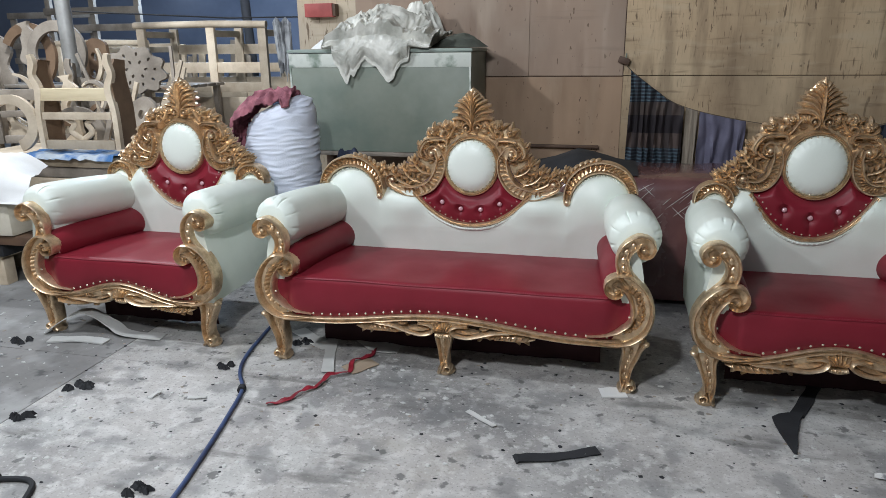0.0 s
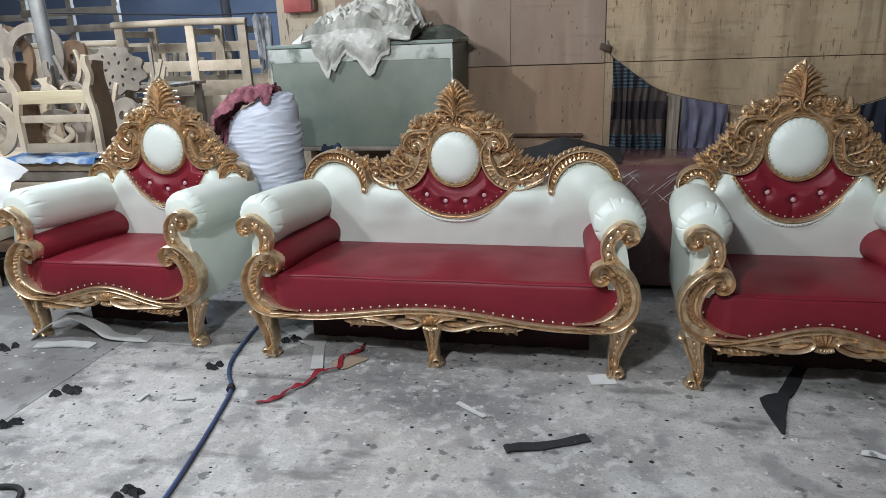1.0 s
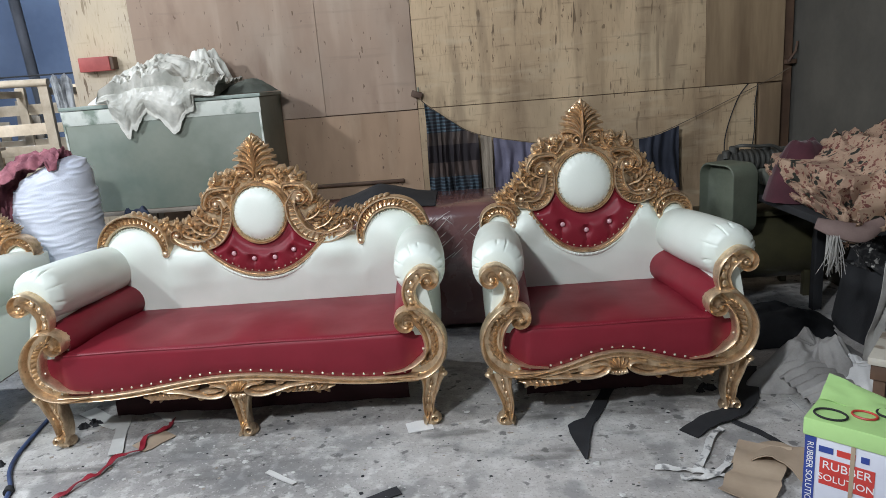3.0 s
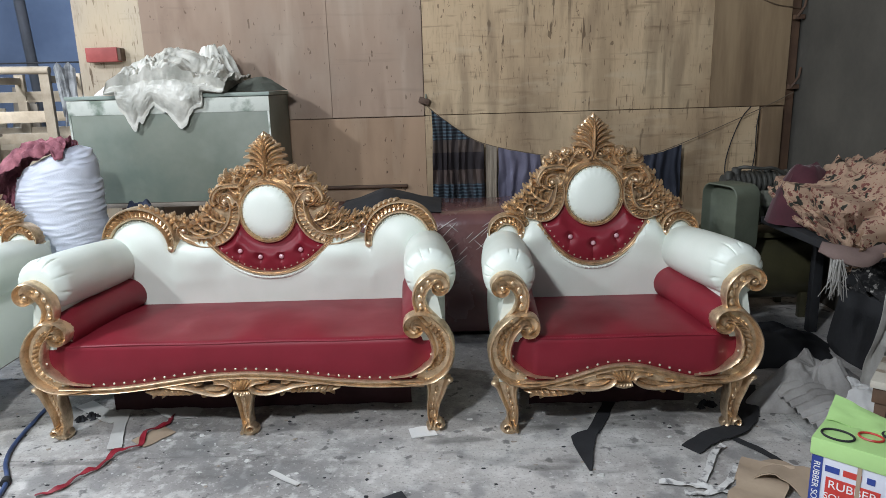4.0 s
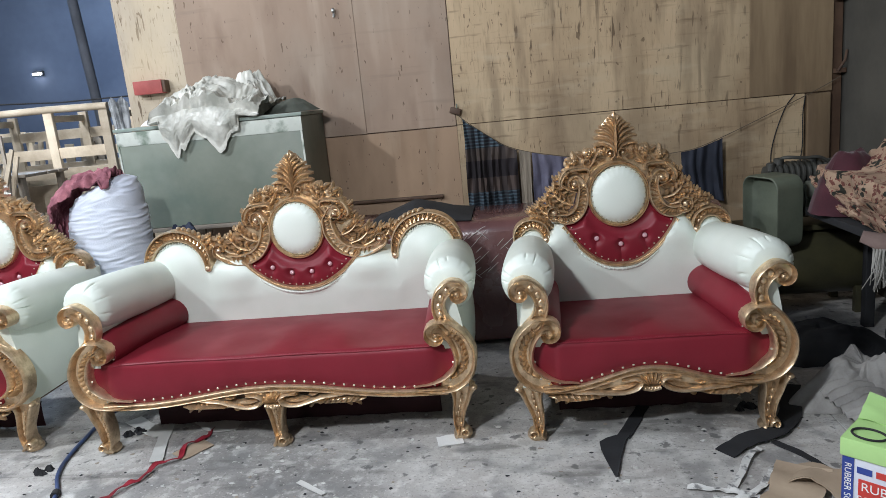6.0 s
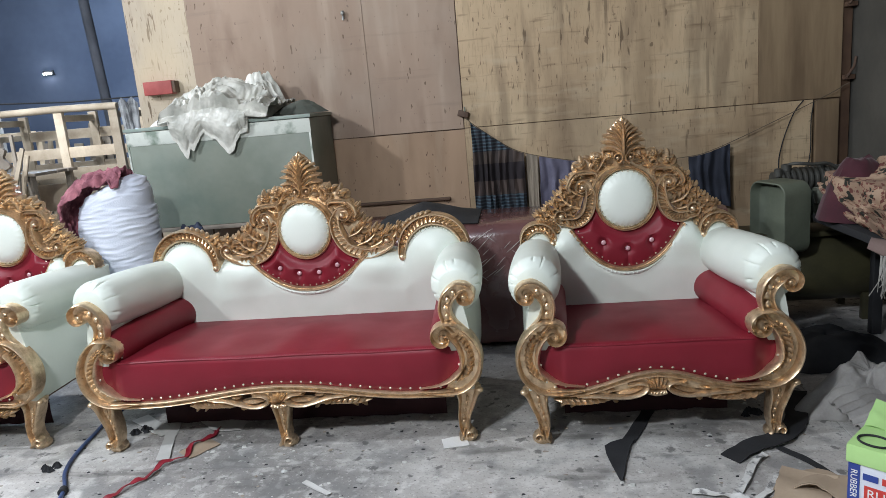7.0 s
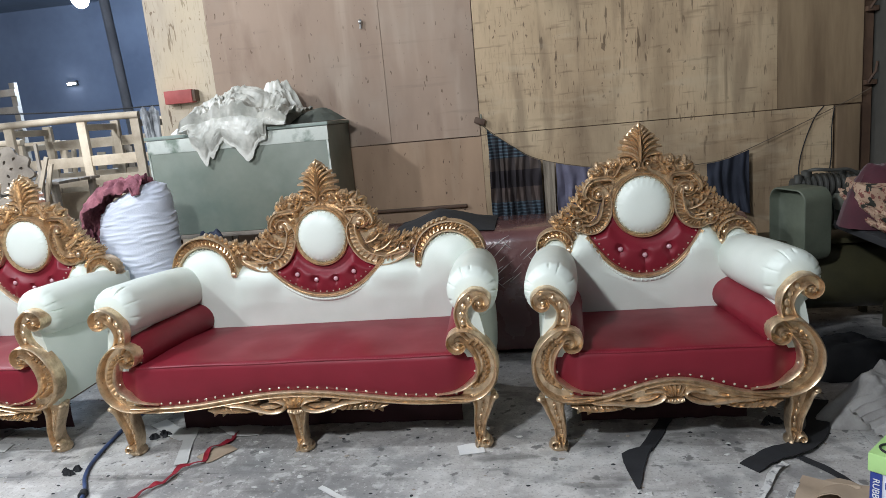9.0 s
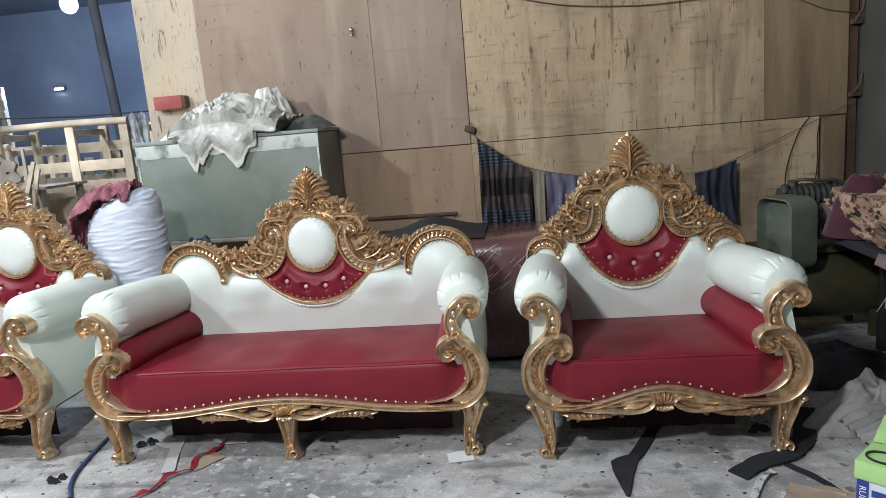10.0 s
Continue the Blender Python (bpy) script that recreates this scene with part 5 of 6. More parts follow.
def chair_frame(at, rz, label, grey=False):
    f = thing("chair_frame", label, "furniture frame", at, rz, "unfinished frames")
    m = WOOD_GREY if grey else WOOD
    for s in (-1, 1):
        bm = bmesh.new()
        path = crom([(0.30, 0.0), (0.30, 0.25), (0.275, 0.42), (0.31, 0.52), (0.29, 0.60), (0.30, 0.66)], 6)
        carve(bm, path, [0.020, 0.020, 0.026, 0.020, 0.023, 0.016], 0.02, [(-1, -1), (-1, 1), (1, 1), (1, -1)], lambda u, v, h: Vector((u, -h, v)), s)
        part("stile", bm, m, f)
        bm = bmesh.new()
        path = crom([(0.305, 0.0), (0.305, 0.3), (0.29, 0.5), (0.31, 0.62)], 6)
        carve(bm, path, [0.05, 0.05, 0.045, 0.03], 0.012, [(-1, -1), (-1, 1), (1, 1), (1, -1)], lambda u, v, h: Vector((0.30 * s, 0.10 + (u - 0.3) * 2.0 - h * 0.1, v)) + Vector((h * 0.9 * s, 0, 0)), 1)
        part("side_board", bm, WOOD_GREY if grey else WOOD_BROWN, f)
    for z, t in ((0.385, 0.044), (0.235, 0.026), (0.03, 0.032)):
        bm = bmesh.new()
        box(bm, (-0.272, -0.018, z - t), (0.272, 0.016, z + t), 0.004)
        part("cross_rail", bm, WOOD_FRESH if z > 0.3 and not grey else m, f)
    bm = bmesh.new()
    for s in (-1, 1):
        carve(bm, crom([(0.0, 0.06), (0.08, 0.12), (0.05, 0.18), (0.12, 0.21)], 6), [0.02, 0.024, 0.02, 0.008], 0.012, ROUND, lambda u, v, h: Vector((u, 0.02 - h, v)), s)
    part("carved_splat", bm, m, f)
    return f


# stack of boards that carries the chair frames
stack = thing("timber_stack", "stack of rough timber boards under the chair frames", "timber", (-3.85, 4.35, 0))
rng = random.Random(11)
for k in range(9):
    bm = bmesh.new()
    z = 0.08 * k
    box(bm, (-0.75 + rng.uniform(-0.05, 0.05), -0.22 + rng.uniform(-0.02, 0.02), z), (0.55 + rng.uniform(-0.08, 0.08), 0.4, z + 0.074), 0.006)
    part("board", bm, WOOD_GREY if k % 2 else WOOD, stack)
bm = bmesh.new()
solid_sheet(bm, [[(-4.12 + 0.78 * u, 4.06 + 0.28 * v, 0.728 + 0.028 * abs(fbm(u * 3, v * 2, 2.5, 3)) + (-0.03 if v == 0 else 0)) for v in np.linspace(0, 1, 12)] for u in np.linspace(0, 1, 30)], 0.003)
tagged(part("plastic_cover", bm, mat("blue_plastic", (0.06, 0.16, 0.36), (0.4, 0.45, 0.5), rough=0.35, scale=7, fine=50, contrast=(0.45, 0.6))), "blue plastic cover lying on the timber stack", "plastic cover")
chair_frame((-3.70, 4.22, 0.76), 4, "unfinished pale wood chair back with waved stiles")
chair_frame((-4.55, 4.75, 0.72), 22, "grey weathered chair back leaning among the frames", True)

rng = random.Random(29)
for k in range(16):
    bm = bmesh.new()
    w = rng.uniform(0.02, 0.05)
    box(bm, (-w, -0.012, 0), (w, 0.012, rng.uniform(1.25, 1.62)), 0.003)
    st = tagged(part("wooden_stick", bm, WOOD if k % 2 else WOOD_GREY, smooth=False), "rough sawn batten leaning behind the slatted frame", "stick", "loose sticks")
    st.matrix_basis = pose(rng.uniform(-4.75, -3.55), rng.uniform(6.75, 7.1), 0, rng.uniform(-8, -3), rng.uniform(-14, 14), rng.uniform(-15, 15))

column = thing("steel_column", "bare round steel column of the workshop", "column", (-4.36, 5.0, 0), kind="structure")
bm = bmesh.new()
tube(bm, [(0.02, 0, 0), (0, 0, 1.3), (-0.0, 0, 3.88)], 0.058, 20)
part("shaft", bm, mat("galvanised_steel", (0.36, 0.36, 0.35), (0.20, 0.195, 0.18), rough=0.5, metal=0.2, scale=4, fine=30), column)

# loose sticks leaning among the frames
rng = random.Random(23)
for k in range(26):
    x, y = rng.uniform(-5.9, -3.35), rng.uniform(4.55, 5.2)
    L = rng.uniform(0.9, 1.55)
    bm = bmesh.new()
    w = rng.uniform(0.012, 0.03)
    box(bm, (-w, -0.01, 0), (w, 0.01, L), 0.003)
    st = tagged(part("wooden_stick", bm, WOOD if k % 3 else WOOD_GREY, smooth=False), "rough sawn stick leaning among the unfinished frames", "stick", "loose sticks")
    st.matrix_basis = pose(x, y, 0, rng.uniform(-10, -3), rng.uniform(-22, 22), rng.uniform(-20, 20))

# rack of sawn, carved boards
rack = thing("timber_rack", "rough timber rack for carved furniture parts", "rack", (-4.7, 5.35, 0))
for x in (-1.3, 0.0, 1.1):
    for y in (0, 0.5):
        bm = bmesh.new()
        box(bm, (x, y, 0), (x + 0.05, y + 0.05, 1.12), 0.004)
        part("upright", bm, WOOD_GREY, rack)
for z in (0.5, 1.0):
    for j in range(4):
        bm = bmesh.new()
        box(bm, (-1.36, -0.02 + 0.145 * j, z + 0.122 - 0.0), (1.2, 0.11 + 0.145 * j, z + 0.146), 0.004)
        part("shelf_board", bm, WOOD_GREY, rack)


def carved_board(kind, at, rx, ry, rz, size, material, label):
    bm = bmesh.new()
    if kind == "fan":
        out = [(size * (math.cos(a) * (1 + 0.10 * math.cos(a * 9))), size * 0.72 * (math.sin(a) * (1 + 0.10 * math.cos(a * 9)) + 0.72)) for a in np.linspace(0, 2 * math.pi, 60, endpoint=False)]
        holes = [ellipse(size * q * math.cos(a), size * 0.72 * (q * math.sin(a) + 0.72), size * 0.07, size * 0.045, 8, a) for q in (0.35, 0.68) for a in np.linspace(0.3, 2 * math.pi + 0.3, 6 if q < 0.5 else 9, endpoint=False)]
    elif kind == "crescent":
        o = spiral((0, size), size, size, -60, 250, 30)
        i = spiral((0, size), size * 0.72, size * 0.62, 190, -250, 30)
        out, holes = o + i, []
    elif kind == "scroll":
        c = crom([(0, 0), (size * 0.25, size * 0.35), (-size * 0.05, size * 0.8), (size * 0.2, size * 1.25), (size * 0.12, size * 1.6)], 8)
        l, r = [], []
        for q, p in enumerate(c):
            w = size * (0.16 + 0.07 * math.sin(q * 0.6))
            l.append((p[0] - w, p[1]))
            r.append((p[0] + w, p[1]))
        out, holes = l + r[::-1], []
    else:
        out = [(size * x, size * z) for x, z in crom([(-0.5, 0), (0.5, 0), (0.62, 0.25), (0.4, 0.5), (0.45, 0.85), (0.1, 1.1), (-0.3, 0.9), (-0.45, 0.6), (-0.62, 0.3)], 5)]
        holes = [ellipse(size * x, size * z, size * 0.08, size * 0.11, 10) for x, z in ((-0.2, 0.35), (0.18, 0.3), (0.02, 0.68))]
    plate(bm, out, holes, 0.035, pose(*at, rx, ry, rz))
    return tagged(part("carved_board", bm, material, smooth=False), label, "furniture part", "carved boards")


BOARDS = [("fan", (-4.02, 5.30, 1.15), -8, 12, 5, 0.26, WOOD_GREY, "pierced fan-shaped carved board on the rack"),
          ("shield", (-4.55, 5.60, 1.15), -6, -25, 0, 0.38, WOOD_BROWN, "brown sawn crest board with three holes"),
          ("crescent", (-4.75, 5.32, 1.15), -6, -10, 8, 0.28, WOOD_GREY, "grey crescent-shaped sawn board"),
          ("scroll", (-5.05, 5.30, 1.15), -5, -12, 0, 0.34, WOOD_GREY, "grey S-shaped sawn chair side"),
          ("scroll", (-4.46, 4.85, 0.0), -4, 8, 12, 0.78, WOOD_GREY, "tall S-shaped sawn leg board leaning on the column"),
          ("crescent", (-5.35, 5.40, 1.15), -6, 35, -5, 0.30, WOOD_BROWN, "brown crescent-shaped sawn board"),
          ("shield", (-5.7, 5.45, 1.15), -6, 12, 4, 0.42, WOOD_GREY, "grey pierced crest board"),
          ("fan", (-4.35, 5.62, 1.15), -8, -15, -5, 0.24, WOOD_GREY, "grey pierced fan board behind the column"),
          ("shield", (-4.95, 4.75, 0.72), -10, -8, 14, 0.40, WOOD, "sawn crest board leaning among the frames"),
          ("scroll", (-5.2, 4.6, 0.0), -6, 6, 20, 0.70, WOOD, "pale tall S-shaped leg board"),
          ("crescent", (-4.25, 4.55, 0.73), -6, 70, 6, 0.22, WOOD_GREY, "curved sawn arm piece"),
          ("scroll", (-4.18, 4.66, 0.73), -4, -6, 0, 0.33, WOOD, "narrow S-shaped sawn bracket"),
          ("shield", (-3.62, 4.72, 0.73), -12, 5, -6, 0.34, WOOD_GREY, "carved splat board behind the chair frame"),
          ("crescent", (-4.27, 4.14, 0.73), -4, 10, 8, 0.21, WOOD, "bent pale wood arch leaning low"),
          ("scroll", (-3.45, 4.9, 0.0), -6, 5, -10, 0.55, WOOD, "pale sawn chair leg board"),
          ("shield", (-6.3, 5.7, 0.9), -6, -20, 10, 0.5, WOOD, "sawn crest board at the end of the rack"),
          ("fan", (-5.9, 5.2, 0.6), -6, 10, 10, 0.3, WOOD, "large fan-shaped carved board")]
for k, b in enumerate(BOARDS):
    carved_board(*b)

rng = random.Random(41)
for k in range(14):
    x, y, z = rng.uniform(-5.2, -3.5), rng.uniform(4.6, 5.25), rng.uniform(0.72, 1.15)
    r, a0, turn = rng.uniform(0.10, 0.24), rng.uniform(0, 360), rng.uniform(90, 200)
    bm = bmesh.new()
    carve(bm, spiral((0, r), r, r * rng.uniform(0.7, 1.2), a0, turn, 18), [0.010, 0.018, 0.016, 0.008], 0.014, [(-1, -1), (-1, 1), (1, 1), (1, -1)], lambda u, v, h: Vector((u, -h, v)))
    low = min(v.co.z for v in bm.verts)
    ob = tagged(part("bent_lath", bm, (WOOD, WOOD_GREY, WOOD_BROWN)[k % 3], smooth=False), "curved sawn lath piled among the unfinished frames", "furniture part", "bent laths")
    ob.matrix_basis = pose(x, y, z - low, rng.uniform(-8, -2), 0, rng.uniform(-25, 25))

GREY_RAG = mat("grey_rag", (0.36, 0.37, 0.38), (0.14, 0.145, 0.155), rough=0.9, scale=9, fine=90, contrast=(0.42, 0.6))
for k, (x0, w, zb) in enumerate(((-2.73, 0.07, 1.34), (-2.665, 0.085, 1.24))):
    bm = bmesh.new()
    hanging(bm, [(x0 + w * q * 1.15, 5.45 + 0.012 * k, 1.69 - 0.10 * abs(q - 0.5)) for q in np.linspace(0, 1, 18)], zb, 77 + 5 * k, 2, 0.022, swing=0.03 * (-1) ** k, ragged=0.22)
    tagged(part("hanging_rag", bm, GREY_RAG), "ragged grey cloth strip hanging at the end of the partition", "rag", "hanging rags")
bm = bmesh.new()
tube(bm, [(-3.15, 5.45, 1.69), (-2.45, 5.44, 1.685)], 0.006, 6)
tube(bm, [(-2.45, 5.44, 1.685), (-2.25, 4.97, 1.69)], 0.006, 6)
tube(bm, [(-3.15, 5.45, 1.69), (-4.30, 5.03, 1.75)], 0.006, 6)
tagged(part("rag_line", bm, DARK), "dark string between the column and the partition", "rope")

# ---- bench with the white sheet, pallet ----
pallet = thing("pallet", "rough timber pallet on the floor", "pallet", (-4.25, 3.75, 0), 4)
for j in range(3):
    bm = bmesh.new()
    box(bm, (-0.55, -0.40 + 0.36 * j, 0.0), (0.52, -0.31 + 0.36 * j, 0.17), 0.005)
    part("bearer", bm, WOOD, pallet)
for j in range(6):
    bm = bmesh.new()
    box(bm, (-0.56 + 0.185 * j, -0.42, 0.171), (-0.42 + 0.185 * j, 0.44, 0.195), 0.004)
    part("slat", bm, WOOD, pallet)
bm = bmesh.new()
box(bm, (-4.95, 3.36, 0.1955), (-3.66, 4.12, 0.285), 0.02)
tagged(part("seat_board", bm, DARK), "black covered seat board lying on the pallet", "board")
bm = bmesh.new()
box(bm, (-4.95, 3.34, 0.286), (-3.38, 4.0, 0.345), 0.01)
tagged(part("plank", bm, BROWN), "dark wooden plank under the foam", "plank")
bm = bmesh.new()
box(bm, (-4.95, 3.32, 0.346), (-3.52, 3.78, 0.56), 0.03)
tagged(part("foam_block", bm, mat("yellowed_foam", (0.62, 0.57, 0.47), (0.5, 0.45, 0.36), rough=0.9, scale=6, fine=80, bump=0.4)), "yellowed foam block stacked on a plank", "foam")
bm = bmesh.new()
rows = []
for u in np.linspace(0, 1, 44):
    row = []
    for v in np.linspace(0, 1, 26):
        y = 3.80 - 0.52 * v
        x = -4.95 + (1.64 - 0.62 * (y - 3.28)) * u
        z = 0.60 + 0.17 * (1 - max(0, u - 0.86) / 0.14 * 0.6) * (1 - max(0, v - 0.75) / 0.25) + 0.03 * ridged(x, y, 2.2, 6) * (v < 0.98)
        if v > 0.9:
            z -= (v - 0.9) * 1.2
        row.append((x, y, max(z, 0.566)))
    rows.append(row)
solid_sheet(bm, rows, 0.004)
tagged(part("bed_sheet", bm, SHEET), "bright white cotton sheet spread over the foam", "sheet")

# ---- far end of the hall ----
for x, y, h in ((-6.9, 8.4, 2.3), (-8.3, 9.2, 2.0)):
    st = thing("stacked_frames", "dim stack of slatted furniture frames far back", "furniture frame", (x, y, 0), 0, "far stacks")
    for z in np.arange(0.15, h, 0.22):
        bm = bmesh.new()
        box(bm, (-0.75, 0, z), (0.75, 0.03, z + 0.09), 0.003)
        part("slat", bm, WOOD_GREY, st)
    for q in (-0.7, 0.0, 0.7):
        bm = bmesh.new()
        box(bm, (q - 0.04, 0.031, 0), (q + 0.04, 0.09, h), 0.003)
        part("post", bm, WOOD_GREY, st)
bm = bmesh.new()
tube(bm, [(-4.05, 7.6, 0), (-4.25, 7.6, 3.88)], 0.055, 12)
tagged(part("timber_prop", bm, mat("dim_blue_grey_timber", (0.14, 0.15, 0.18), (0.09, 0.10, 0.12), rough=0.8, scale=4, fine=30)), "slanting blue-grey timber prop under the roof", "post", "", "structure")
far_bulb = thing("hanging_bulb", "glowing white bulb hanging at the far end", "lamp", (-5.40, 9.0, 3.33))
bm = bmesh.new()
blob(bm, (0, 0, 0), (0.11, 0.11, 0.12), 3)
glow = bpy.data.materials.new("bulb_glow")
glow.use_nodes = True
glow.node_tree.nodes["Principled BSDF"].inputs["Emission Color"].default_value = (0.82, 0.9, 1, 1)
glow.node_tree.nodes["Principled BSDF"].inputs["Emission Strength"].default_value = 40
part("bulb", bm, glow, far_bulb)
bm = bmesh.new()
tube(bm, [(0, 0, 0.12), (0, 0, 0.56)], 0.012, 6)
part("cord", bm, DARK, far_bulb)


wall_lamp = thing("wall_lamp", "small white lamp glowing on the far wall", "lamp", (-7.78, 12.0, 2.54))
bm = bmesh.new()
box(bm, (-0.10, -0.05, -0.03), (0.10, 0.0, 0.05), 0.006)
part("holder", bm, DARK, wall_lamp)
bm = bmesh.new()
tube(bm, [(-0.075, -0.068, 0.0), (0.075, -0.068, 0.0)], 0.020, 10)
part("tube", bm, glow, wall_lamp, "glowing white tube")


# ---- air compressor beside the armchair ----
OLIVE = mat("dark_green_enamel", (0.075, 0.07, 0.036), (0.045, 0.042, 0.024), rough=0.4, scale=5, fine=60)
GUARD = mat("grey_green_enamel", (0.135, 0.155, 0.115), (0.085, 0.10, 0.075), rough=0.5, scale=5, fine=60)
IRON = mat("dusty_cast_iron", (0.10, 0.10, 0.09), (0.05, 0.05, 0.045), rough=0.6, metal=0.4, scale=10, fine=60)
comp = thing("air_compressor", "old green air compressor with belt guard on a tank", "compressor", (2.06, 4.22, 0))
bm = bmesh.new()
rows = []
for x, r in ((-0.46, 0.05), (-0.45, 0.13), (-0.42, 0.185), (-0.36, 0.21), (0.36, 0.21), (0.42, 0.185), (0.45, 0.13), (0.46, 0.05)):
    rows.append([Vector((x, r * math.cos(a), 0.30 + r * math.sin(a))) for a in np.linspace(0, 2 * math.pi, 32, endpoint=False)])
grid(bm, rows, close=True, caps=True)
tank = part("tank", bm, OLIVE, comp)
bm = bmesh.new()
tube(bm, [(-0.462, -0.02, 0.36), (-0.50, -0.03, 0.37), (-0.50, -0.03, 0.30), (-0.50, -0.03, 0.27)], 0.008, 6)
part("handle", bm, IRON, tank)
for x in (-0.3, 0.3):
    for y in (-0.15, 0.15):
        bm = bmesh.new()
        box(bm, (x - 0.02, y - 0.02, 0), (x + 0.02, y + 0.02, 0.16), 0.003)
        part("foot", bm, OLIVE, comp)
bm = bmesh.new()
box(bm, (-0.34, -0.15, 0.50), (0.36, 0.15, 0.53), 0.004)
part("bed_plate", bm, OLIVE, comp)
# rounded belt guard
gm = pose(-0.20, -0.20, 0.645, 0, 0, -71)
bm = bmesh.new()


def rounded(w, h, r, n=7):
    out = []
    for cx, cz, a0 in ((w - r, h - r, 0), (-w + r, h - r, 90), (-w + r, -h + r, 180), (w - r, -h + r, 270)):
        out += [(cx + r * math.cos(radians(a0 + 90 * q / n)), cz + r * math.sin(radians(a0 + 90 * q / n))) for q in range(n + 1)]
    return out


rows = []
for y, k in ((0.085, 0.96), (0.08, 1.0), (-0.066, 1.0), (-0.078, 0.985), (-0.080, 0.955), (-0.072, 0.925), (-0.030, 0.90), (-0.024, 0.86), (-0.026, 0.4)):
    rows.append([gm @ Vector((x, y, z)) for x, z in rounded(0.145 * k, 0.200 * k, 0.070 * k)])
grid(bm, rows, close=True, caps=True)
part("belt_guard", bm, GUARD, comp, "grey-green rounded sheet steel belt guard")
bm = bmesh.new()
for k in range(11):
    q = 0.034 * k
    tube(bm, [(-0.02 + q, -0.02, 0.66), (-0.008 + q, -0.02, 0.66)], 0.105, 20)
    tube(bm, [(-0.008 + q, -0.02, 0.66), (0.014 + q, -0.02, 0.66)], 0.088, 20)
part("motor", bm, GUARD, comp, "finned electric motor")
bm = bmesh.new()
rows = []
for k in range(41):
    r = (0.082 if k % 3 < 2 else 0.062) * (1 if 2 < k < 38 else 0.7)
    rows.append([Vector((-0.16 + 0.0105 * k, 0.02 + r * math.cos(a), 0.815 + 0.85 * r * math.sin(a))) for a in np.linspace(0, 2 * math.pi, 24, endpoint=False)])
grid(bm, rows, close=True, caps=True)
part("cylinder_head", bm, IRON, comp, "dusty finned pump head")
for x in (-0.10, 0.05, 0.20):
    bm = bmesh.new()
    box(bm, (x - 0.02, -0.02, 0.70), (x + 0.02, 0.06, 0.765), 0.004)
    part("pump_bracket", bm, IRON, comp)
for c, r in (((-0.145, -0.03, 0.872), 0.024), ((-0.09, 0.0, 0.892), 0.028), ((0.10, 0.0, 0.885), 0.022)):
    bm = bmesh.new()
    tube(bm, [(c[0], c[1], c[2] - 0.03), (c[0], c[1], c[2] + 0.012), (c[0], c[1], c[2] + 0.018)], [r, r, r * 0.6], 10)
    part("valve_cap", bm, IRON, comp)
bm = bmesh.new()
box(bm, (0.02, -0.155, 0.69), (0.15, -0.10, 0.78), 0.006)
part("terminal_box", bm, mat("pale_grey_enamel", (0.24, 0.255, 0.21), rough=0.5, fine=60), comp, "pale grey terminal box")
bm = bmesh.new()
tube(bm, crom([(-0.09, 0.0, 0.90), (-0.06, -0.05, 0.915), (0.03, -0.06, 0.905), (0.12, -0.06, 0.90), (0.22, -0.05, 0.83)], 6), 0.010, 8)
part("air_pipe", bm, IRON, comp)

# ---- table heaped with fabrics ----
table = thing("work_table", "dark work table buried under fabrics", "table", (2.29, 3.45, 0))
bm = bmesh.new()
box(bm, (-0.30, -0.45, 0.63), (0.32, 0.45, 0.67), 0.006)
part("tabletop", bm, DARK, table)
for x in (-0.02, 0.24):
    for y in (-0.36, 0.35):
        bm = bmesh.new()
        box(bm, (x, y, 0), (x + 0.05, y + 0.05, 0.63), 0.004)
        part("leg", bm, DARK, table)
bm = bmesh.new()
heap(bm, (2.44, 3.42, 0), (0.20, 0.34, 0.58), 17, 4, 0.10, power=3.0, rough=0.12)
tagged(part("fabric_bale", bm, DARK), "black wrapped bale stored under the table", "bale")
bm = bmesh.new()
heap(bm, (1.93, 3.55, 0), (0.34, 0.24, 0.10), 19, 3, 0.25, power=2.4, rough=0.3)
tagged(part("dark_cloth", bm, DARK), "black cloth bundled on the floor before the compressor", "cloth")


